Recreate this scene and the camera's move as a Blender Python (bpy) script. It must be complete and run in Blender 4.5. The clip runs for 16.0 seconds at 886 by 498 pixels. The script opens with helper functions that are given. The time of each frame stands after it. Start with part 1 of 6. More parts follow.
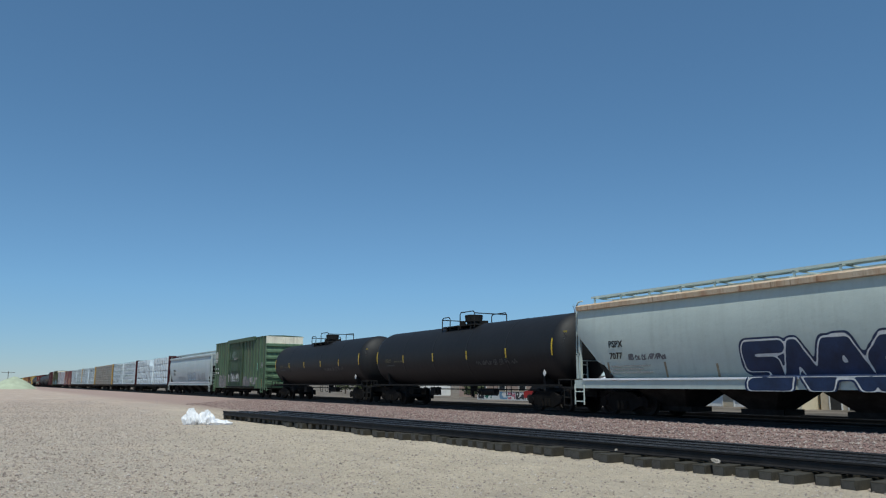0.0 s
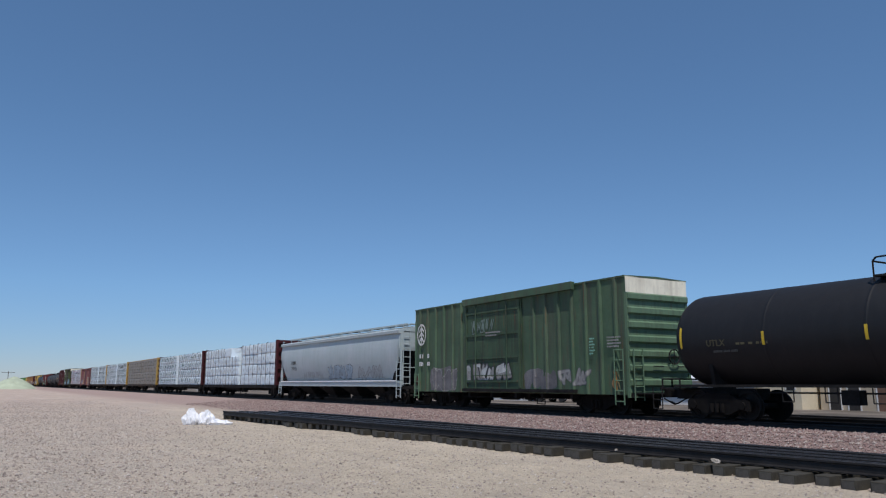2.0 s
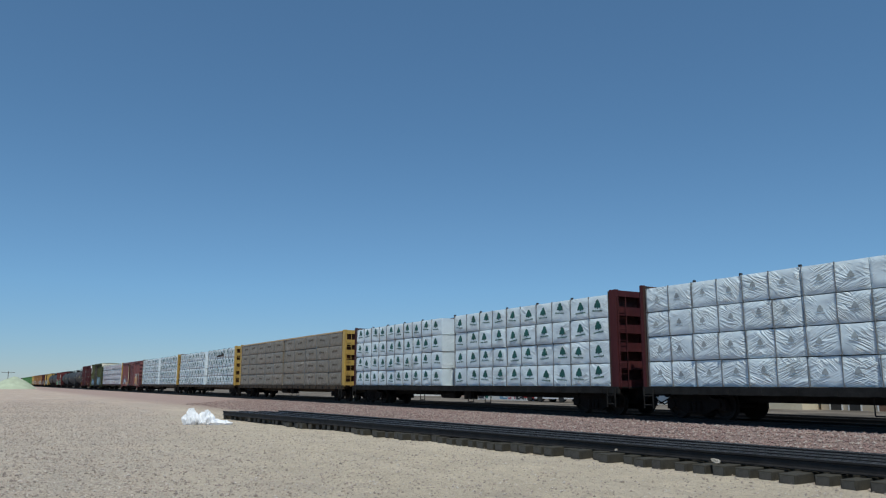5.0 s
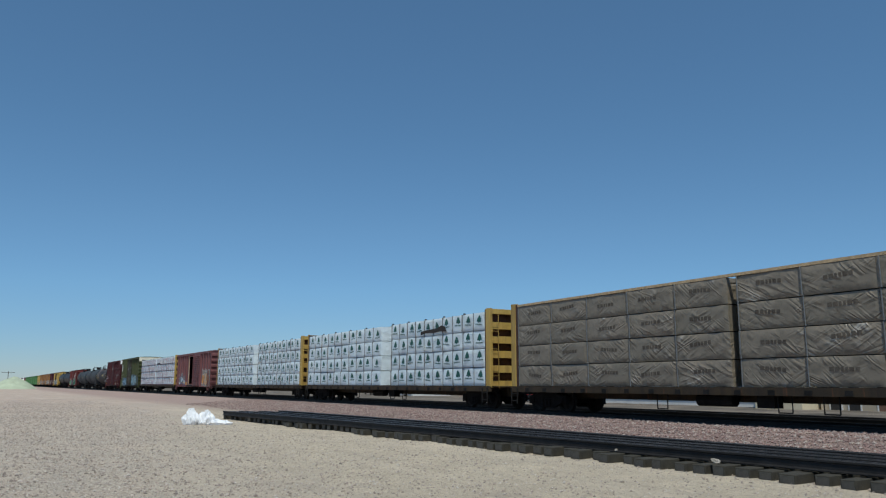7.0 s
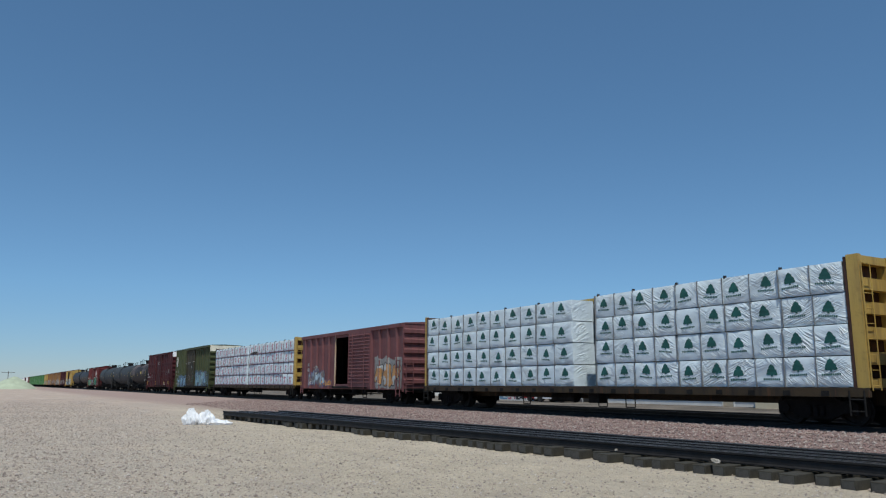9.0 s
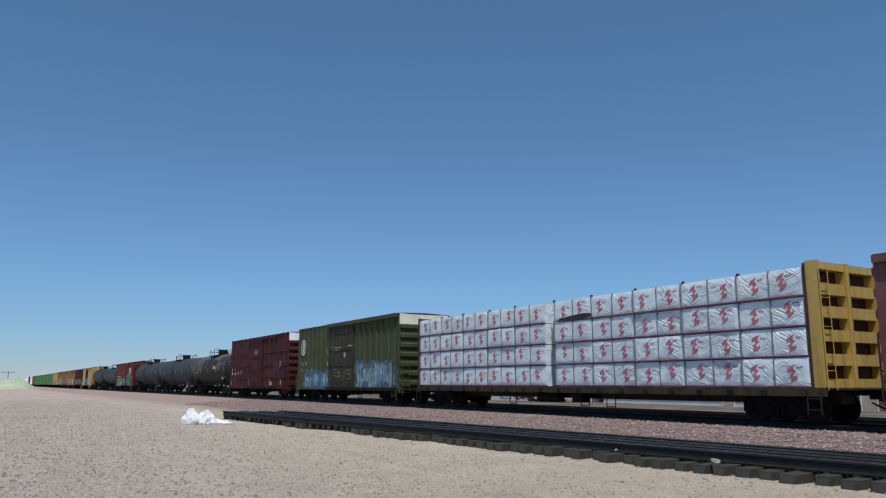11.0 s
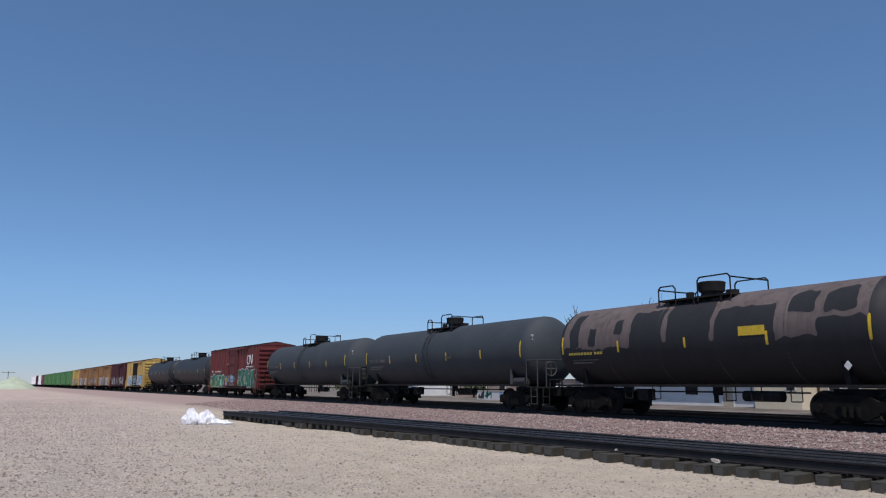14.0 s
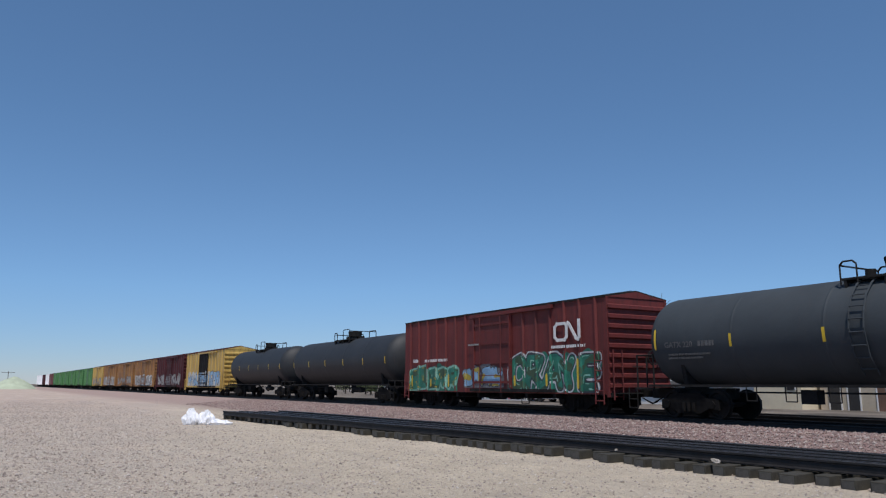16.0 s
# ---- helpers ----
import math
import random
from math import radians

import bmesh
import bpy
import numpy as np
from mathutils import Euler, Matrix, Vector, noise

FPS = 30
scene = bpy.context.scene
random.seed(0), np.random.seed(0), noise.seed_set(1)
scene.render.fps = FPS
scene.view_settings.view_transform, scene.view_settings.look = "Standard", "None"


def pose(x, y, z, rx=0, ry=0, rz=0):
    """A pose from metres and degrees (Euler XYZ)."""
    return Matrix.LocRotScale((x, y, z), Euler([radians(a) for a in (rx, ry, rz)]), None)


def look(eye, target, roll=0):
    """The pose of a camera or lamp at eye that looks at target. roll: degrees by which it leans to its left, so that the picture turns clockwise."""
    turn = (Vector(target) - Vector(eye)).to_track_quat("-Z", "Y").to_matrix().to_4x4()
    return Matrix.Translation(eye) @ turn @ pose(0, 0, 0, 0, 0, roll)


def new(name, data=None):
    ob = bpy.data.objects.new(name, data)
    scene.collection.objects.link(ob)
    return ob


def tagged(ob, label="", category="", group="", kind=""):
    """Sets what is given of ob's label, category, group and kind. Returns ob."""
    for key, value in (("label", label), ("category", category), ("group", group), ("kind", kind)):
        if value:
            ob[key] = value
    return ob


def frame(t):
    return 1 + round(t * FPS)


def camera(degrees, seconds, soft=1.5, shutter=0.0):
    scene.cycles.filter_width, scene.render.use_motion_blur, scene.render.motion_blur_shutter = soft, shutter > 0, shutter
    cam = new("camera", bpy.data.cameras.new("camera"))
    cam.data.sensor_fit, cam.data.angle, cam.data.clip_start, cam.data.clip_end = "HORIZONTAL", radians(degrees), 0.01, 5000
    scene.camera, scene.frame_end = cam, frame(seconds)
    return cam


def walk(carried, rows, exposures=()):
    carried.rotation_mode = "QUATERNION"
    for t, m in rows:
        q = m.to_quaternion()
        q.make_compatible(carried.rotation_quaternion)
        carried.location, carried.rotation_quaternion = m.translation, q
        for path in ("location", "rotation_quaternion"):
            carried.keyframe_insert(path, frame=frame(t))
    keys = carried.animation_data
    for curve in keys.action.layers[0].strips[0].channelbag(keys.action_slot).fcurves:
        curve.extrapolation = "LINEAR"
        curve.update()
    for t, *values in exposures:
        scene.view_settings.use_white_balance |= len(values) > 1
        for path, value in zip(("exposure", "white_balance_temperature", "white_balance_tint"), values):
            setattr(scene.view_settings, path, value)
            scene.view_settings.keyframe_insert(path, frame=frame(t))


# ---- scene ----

# ---------------------------------------------------------------- camera
EYE_Z = 1.55
cam = camera(60.9, 16.0, soft=1.2)
walk(cam, [(0.0, pose(0, 0, EYE_Z, 100.17, -0.067, 58.96)), (16.0, pose(0, 0, EYE_Z, 100.17, -0.067, 58.96))],
     [(0, 0.0, 6350, 3.0), (0.5, 0.0, 6350, 3.0), (1.2, 0.0, 6350, 14.0), (3.3, 0.0, 6350, 11.0), (4.3, 0.0, 6350, 4.0), (5.2, -0.05, 6350, 4.0), (8.2, -0.05, 6350, 3.0), (10.3, 0.0, 6350, 11.0),
      (11.0, 0.0, 6350, 9.0), (11.8, 0.05, 6350, 5.0), (12.8, 0.10, 6350, 8.0), (13.5, 0.07, 6350, 15.0), (14.6, 0.07, 6350, 17.0), (16, 0.05, 6350, 14.0)])


TRACK_Y = 20.97      # centre line of the running track
RAIL_Z = 0.45        # top of its rails


def shift(t):
    """How far the train has run along the track, from its place at 8 s."""
    return 20.42 * (t - 8) + 0.0142 * (t - 8) ** 2


# ---------------------------------------------------------------- light
SUN_TO = Vector((0.41, -0.22, 0.885)).normalized()
world = bpy.data.worlds.new("desert_sky")
scene.world = world
world.use_nodes = True
wn = world.node_tree.nodes
sky = wn.new("ShaderNodeTexSky")
sky.sky_type = "NISHITA"
sky.sun_disc = False
sky.sun_elevation = math.asin(SUN_TO.z)
sky.sun_rotation = math.atan2(SUN_TO.x, SUN_TO.y)
sky.altitude = 200
sky.air_density, sky.dust_density, sky.ozone_density = 0.86, 0.0, 5.0
wn["Background"].inputs[1].default_value = 0.1005
air = wn.new("ShaderNodeMix")
air.data_type, air.blend_type = "RGBA", "MULTIPLY"
air.inputs["Factor"].default_value = 1.0
air.inputs["B"].default_value = (0.875, 1.0, 1.02, 1)
world.node_tree.links.new(sky.outputs[0], air.inputs["A"])
# desert haze: a greyer, bluer horizon under a slightly brighter vault
haze, up_dir, up_z, vault = wn.new("ShaderNodeMix"), wn.new("ShaderNodeTexCoord"), wn.new("ShaderNodeSeparateXYZ"), wn.new("ShaderNodeValToRGB")
haze.data_type, haze.blend_type = "RGBA", "MULTIPLY"
haze.inputs["Factor"].default_value = 1.0
steps = [(0.0, (0.62, 0.60, 0.74)), (0.05, (0.70, 0.71, 0.82)), (0.12, (0.83, 0.87, 0.93)), (0.20, (0.93, 0.95, 0.96)), (0.32, (1.0, 1.03, 1.01)), (0.48, (1.13, 1.15, 1.10))]
while len(vault.color_ramp.elements) < len(steps):
    vault.color_ramp.elements.new(0.5)
for el, (at, c) in zip(vault.color_ramp.elements, steps):
    el.position, el.color = at, (*c, 1)
world.node_tree.links.new(up_dir.outputs["Generated"], up_z.inputs[0])
world.node_tree.links.new(up_z.outputs["Z"], vault.inputs["Fac"])
world.node_tree.links.new(air.outputs["Result"], haze.inputs["A"])
world.node_tree.links.new(vault.outputs["Color"], haze.inputs["B"])
world.node_tree.links.new(haze.outputs["Result"], wn["Background"].inputs[0])
sun = new("sun", bpy.data.lights.new("sun", "SUN"))
sun.data.energy, sun.data.angle, sun.data.color = 3.5, radians(0.53), (1.0, 0.95, 0.87)
sun.matrix_world = look(SUN_TO * 60, (0, 0, 0))
scene.view_settings.exposure = 0.0


# ---------------------------------------------------------------- materials
def nodes_of(name):
    m = bpy.data.materials.new(name)
    m.use_nodes = True
    nt = m.node_tree
    return m, nt, nt.nodes["Principled BSDF"]


def link(nt, a, b):
    nt.links.new(a, b)


def coords(nt, scale=(1, 1, 1), kind="Object"):
    tc, mp = nt.nodes.new("ShaderNodeTexCoord"), nt.nodes.new("ShaderNodeMapping")
    mp.inputs["Scale"].default_value = scale
    link(nt, tc.outputs[kind], mp.inputs["Vector"])
    return mp.outputs["Vector"]


def noise_fac(nt, vec, scale, lo, hi, detail=4.0, rough=0.6):
    n, r = nt.nodes.new("ShaderNodeTexNoise"), nt.nodes.new("ShaderNodeMapRange")
    n.inputs["Scale"].default_value, n.inputs["Detail"].default_value, n.inputs["Roughness"].default_value = scale, detail, rough
    link(nt, vec, n.inputs["Vector"])
    r.inputs["From Min"].default_value, r.inputs["From Max"].default_value = lo, hi
    link(nt, n.outputs["Fac"], r.inputs["Value"])
    return r.outputs["Result"]


def mix(nt, fac, a, b):
    m = nt.nodes.new("ShaderNodeMix")
    m.data_type = "RGBA"
    for sock, v in ((m.inputs["Factor"], fac), (m.inputs["A"], a), (m.inputs["B"], b)):
        if isinstance(v, (tuple, list)):
            sock.default_value = (*v[:3], 1)
        elif isinstance(v, (int, float)):
            sock.default_value = v
        else:
            link(nt, v, sock)
    return m.outputs["Result"]


def times(nt, a, b):
    m = nt.nodes.new("ShaderNodeMath")
    m.operation = "MULTIPLY"
    for sock, v in zip(m.inputs, (a, b)):
        if isinstance(v, (int, float)):
            sock.default_value = v
        else:
            link(nt, v, sock)
    return m.outputs[0]


def bump(nt, bsdf, height, strength, dist=0.02):
    b = nt.nodes.new("ShaderNodeBump")
    b.inputs["Strength"].default_value, b.inputs["Distance"].default_value = strength, dist
    link(nt, height, b.inputs["Height"])
    link(nt, b.outputs["Normal"], bsdf.inputs["Normal"])


def hue(c, k):
    return tuple(min(1.0, v * k) for v in c)


def paint(name, col, dirt=(0.10, 0.085, 0.065), amount=0.5, rust=0.25, rough=0.62, metal=0.0, chalk=None, gloss=0.35):
    """Weathered railway paint: blotches, run-down streaks, rust spots."""
    m, nt, b = nodes_of(name)
    v = coords(nt)
    streak = coords(nt, (1.6, 1.6, 0.12))
    base = mix(nt, noise_fac(nt, v, 0.55, 0.35, 0.7), col, chalk or hue(col, 1.35))
    base = mix(nt, times(nt, noise_fac(nt, streak, 2.6, 0.46, 0.72), amount), base, dirt)
    base = mix(nt, times(nt, noise_fac(nt, v, 9.0, 0.55, 0.75), amount * 0.6), base, hue(dirt, 0.8))
    if rust:
        base = mix(nt, times(nt, noise_fac(nt, streak, 5.5, 0.60, 0.70), rust), base, (0.16, 0.06, 0.025))
    link(nt, base, b.inputs["Base Color"])
    b.inputs["Roughness"].default_value, b.inputs["Metallic"].default_value = rough, metal
    b.inputs["Specular IOR Level"].default_value = gloss
    bump(nt, b, noise_fac(nt, v, 3.0, 0.3, 0.7), 0.15, 0.03)
    return m


def plain(name, col, rough=0.6, var=0.25, scale=6.0, metal=0.0, bumpy=0.1, gloss=0.5):
    m, nt, b = nodes_of(name)
    b.inputs["Specular IOR Level"].default_value = gloss
    v = coords(nt)
    base = mix(nt, noise_fac(nt, v, scale, 0.3, 0.7), hue(col, 1 - var), hue(col, 1 + var))
    base = mix(nt, times(nt, noise_fac(nt, v, scale * 9, 0.4, 0.7), 0.4), base, hue(col, 1 - var * 1.5))
    link(nt, base, b.inputs["Base Color"])
    b.inputs["Roughness"].default_value, b.inputs["Metallic"].default_value = rough, metal
    bump(nt, b, noise_fac(nt, v, scale * 5, 0.3, 0.7), bumpy, 0.01)
    return m


def wrap_material(name, col, dark, smudge=0.35, relief=0.55, crest_light=None, fold_size=1.0):
    """Plastic lumber wrap: pulled wrinkles, faint creases and dust; highlights can be painted on the fold crests."""
    m, nt, b = nodes_of(name)
    v = coords(nt)
    oi = nt.nodes.new("ShaderNodeObjectInfo")
    cr = mix(nt, noise_fac(nt, v, 1.4, 0.3, 0.75), col, hue(col, 0.82))
    cr = mix(nt, times(nt, noise_fac(nt, v, 7.0, 0.5, 0.8), smudge), cr, dark)
    rnd = nt.nodes.new("ShaderNodeMapRange")
    rnd.inputs["To Min"].default_value, rnd.inputs["To Max"].default_value = 0.0, 0.22
    link(nt, oi.outputs["Random"], rnd.inputs["Value"])
    cr = mix(nt, rnd.outputs["Result"], cr, dark)
    link(nt, cr, b.inputs["Base Color"])
    b.inputs["Roughness"].default_value = 0.42
    ad = nt.nodes.new("ShaderNodeVectorMath")
    ad.operation = "ADD"
    sc = nt.nodes.new("ShaderNodeVectorMath")
    sc.operation = "SCALE"
    sc.inputs["Scale"].default_value = 40.0
    cx = nt.nodes.new("ShaderNodeCombineXYZ")
    link(nt, oi.outputs["Random"], cx.inputs["X"])
    link(nt, oi.outputs["Random"], cx.inputs["Z"])
    link(nt, cx.outputs[0], sc.inputs[0])
    link(nt, v, ad.inputs[0])
    link(nt, sc.outputs[0], ad.inputs[1])
    heights = []
    for angle, long, fine in ((0.62, 1.5 * fold_size, 0.11 * fold_size), (-0.70, 1.3 * fold_size, 0.10 * fold_size), (0.25, 1.8 * fold_size, 0.15 * fold_size)):
        mp = nt.nodes.new("ShaderNodeMapping")
        mp.vector_type = "TEXTURE"
        mp.inputs["Rotation"].default_value = (0.6, angle, 0.4)
        mp.inputs["Scale"].default_value = (long, 1.0, fine)
        link(nt, ad.outputs[0], mp.inputs["Vector"])
        nz = nt.nodes.new("ShaderNodeTexNoise")
        nz.inputs["Scale"].default_value, nz.inputs["Detail"].default_value, nz.inputs["Distortion"].default_value = 1.0, 1.5, 0.35
        link(nt, mp.outputs["Vector"], nz.inputs["Vector"])
        fold = nt.nodes.new("ShaderNodeMath")
        fold.operation = "PINGPONG"
        fold.inputs[1].default_value = 0.09
        link(nt, nz.outputs["Fac"], fold.inputs[0])
        heights.append(times(nt, times(nt, fold.outputs[0], 11.0), noise_fac(nt, ad.outputs[0], 1.1 + angle * 0.5, 0.48, 0.66, 2.0)))
    total = nt.nodes.new("ShaderNodeMath")
    total.operation = "ADD"
    link(nt, heights[0], total.inputs[0])
    link(nt, heights[1], total.inputs[1])
    more = nt.nodes.new("ShaderNodeMath")
    more.operation = "ADD"
    link(nt, total.outputs[0], more.inputs[0])
    link(nt, heights[2], more.inputs[1])
    bump(nt, b, more.outputs[0], relief, 0.03)
    # Fold crests mixed towards a paler colour, part dust and part painted highlight.
    if crest_light:
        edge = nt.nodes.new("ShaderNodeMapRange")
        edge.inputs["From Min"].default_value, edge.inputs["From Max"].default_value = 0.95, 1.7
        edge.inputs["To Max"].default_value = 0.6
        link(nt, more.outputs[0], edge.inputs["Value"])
        link(nt, mix(nt, edge.outputs["Result"], cr, crest_light), b.inputs["Base Color"])
    return m


def stones_material(name, cols, rough=0.9):
    m, nt, b = nodes_of(name)
    g = nt.nodes.new("ShaderNodeNewGeometry")
    ramp = nt.nodes.new("ShaderNodeValToRGB")
    ramp.color_ramp.interpolation = "CONSTANT"
    el = ramp.color_ramp.elements
    while len(el) < len(cols):
        el.new(0.5)
    for i, c in enumerate(cols):
        el[i].position, el[i].color = i / len(cols), (*c, 1)
    link(nt, g.outputs["Random Per Island"], ramp.inputs["Fac"])
    base = mix(nt, noise_fac(nt, coords(nt), 60, 0.35, 0.7), ramp.outputs["Color"], (0.24, 0.19, 0.17))
    link(nt, base, b.inputs["Base Color"])
    b.inputs["Roughness"].default_value = rough
    return m


def ground_material():
    """Pale packed desert dirt that turns to grey-pink gravel away from the rail pile, pink ballast on the bank and
    near-black ground along the tracks.
    """
    m, nt, b = nodes_of("desert_ground")
    v = coords(nt)
    sep = nt.nodes.new("ShaderNodeSeparateXYZ")
    link(nt, v, sep.inputs[0])
    dirt = mix(nt, noise_fac(nt, v, 0.9, 0.35, 0.7, 6), (0.66, 0.56, 0.42), (0.52, 0.44, 0.335))
    dirt = mix(nt, times(nt, noise_fac(nt, v, 16, 0.52, 0.66, 5), 0.55), dirt, (0.40, 0.335, 0.265))
    dirt = mix(nt, times(nt, noise_fac(nt, v, 4.5, 0.5, 0.7, 6), 0.6), dirt, (0.50, 0.415, 0.32))
    dirt = mix(nt, times(nt, noise_fac(nt, v, 42, 0.54, 0.64, 3), 0.6), dirt, (0.254, 0.211, 0.173))
    dirt = mix(nt, times(nt, noise_fac(nt, v, 30, 0.58, 0.70, 3), 0.6), dirt, (0.677, 0.700, 0.578))
    dirt = mix(nt, times(nt, noise_fac(nt, v, 1.6, 0.50, 0.66, 5), 0.5), dirt, (0.45, 0.38, 0.295))
    dirt = mix(nt, times(nt, noise_fac(nt, v, 9, 0.54, 0.64, 6, 0.7), 0.7), dirt, (0.38, 0.325, 0.265))
    grav = mix(nt, noise_fac(nt, v, 24, 0.38, 0.62, 5), (0.66, 0.57, 0.46), (0.37, 0.312, 0.262))
    grav = mix(nt, times(nt, noise_fac(nt, v, 7.0, 0.50, 0.62, 4), 0.55), grav, (0.28, 0.238, 0.20))
    grav = mix(nt, times(nt, noise_fac(nt, v, 0.5, 0.45, 0.65, 4), 0.35), grav, (0.614, 0.486, 0.374))
    grav = mix(nt, times(nt, noise_fac(nt, v, 55, 0.56, 0.66, 3), 0.6), grav, (0.712, 0.689, 0.581))
    ball = mix(nt, noise_fac(nt, v, 22, 0.36, 0.64, 4), (0.36, 0.265, 0.235), (0.19, 0.14, 0.125))
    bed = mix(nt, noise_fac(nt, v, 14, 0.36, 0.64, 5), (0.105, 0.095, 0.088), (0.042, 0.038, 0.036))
    # distance from the line of the rail pile, in its own direction
    def ramp_of(sock, lo, hi):
        r = nt.nodes.new("ShaderNodeMapRange")
        r.inputs["From Min"].default_value, r.inputs["From Max"].default_value = lo, hi
        link(nt, sock, r.inputs["Value"])
        return r.outputs["Result"]
    def plus(a, c):
        q = nt.nodes.new("ShaderNodeMath")
        q.operation = "ADD"
        for sock, w in zip(q.inputs, (a, c)):
            if isinstance(w, (int, float)):
                sock.default_value = w
            else:
                link(nt, w, sock)
        return q.outputs[0]
    wob = times(nt, plus(noise_fac(nt, v, 0.35, 0.0, 1.0, 5), -0.5), 5.0)
    # sandy where y + 0.25 x is large
    side = plus(plus(sep.outputs["Y"], times(nt, sep.outputs["X"], 0.21)), wob)
    away = ramp_of(times(nt, sep.outputs["X"], -1.0), 18.0, 70.0)
    grav = mix(nt, times(nt, away, 0.75), grav, mix(nt, noise_fac(nt, v, 0.22, 0.4, 0.65, 5), (0.50, 0.385, 0.315), (0.43, 0.35, 0.30)))
    col = mix(nt, ramp_of(side, -1.2, 3.2), grav, dirt)
    lanes = coords(nt, (0.10, 0.9, 1.0))
    col = mix(nt, times(nt, noise_fac(nt, lanes, 0.9, 0.52, 0.68, 4), 0.35), col, (0.66, 0.57, 0.455))
    col = mix(nt, times(nt, noise_fac(nt, lanes, 1.7, 0.55, 0.70, 3), 0.25), col, (0.33, 0.28, 0.235))
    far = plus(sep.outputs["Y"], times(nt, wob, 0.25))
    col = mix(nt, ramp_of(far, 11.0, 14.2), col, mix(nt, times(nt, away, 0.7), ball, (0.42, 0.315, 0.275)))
    # Much darker from about y 20 on, along both tracks.
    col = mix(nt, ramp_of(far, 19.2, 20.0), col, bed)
    scrub = mix(nt, noise_fac(nt, v, 0.25, 0.4, 0.65, 5), (0.22, 0.185, 0.15), (0.09, 0.08, 0.068))
    col = mix(nt, ramp_of(far, 31.0, 33.0), col, scrub)
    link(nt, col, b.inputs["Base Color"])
    b.inputs["Roughness"].default_value = 0.95
    b.inputs["Specular IOR Level"].default_value = 0.15
    bump(nt, b, noise_fac(nt, v, 7, 0.25, 0.75, 8, 0.72), 0.8, 0.07)
    return m


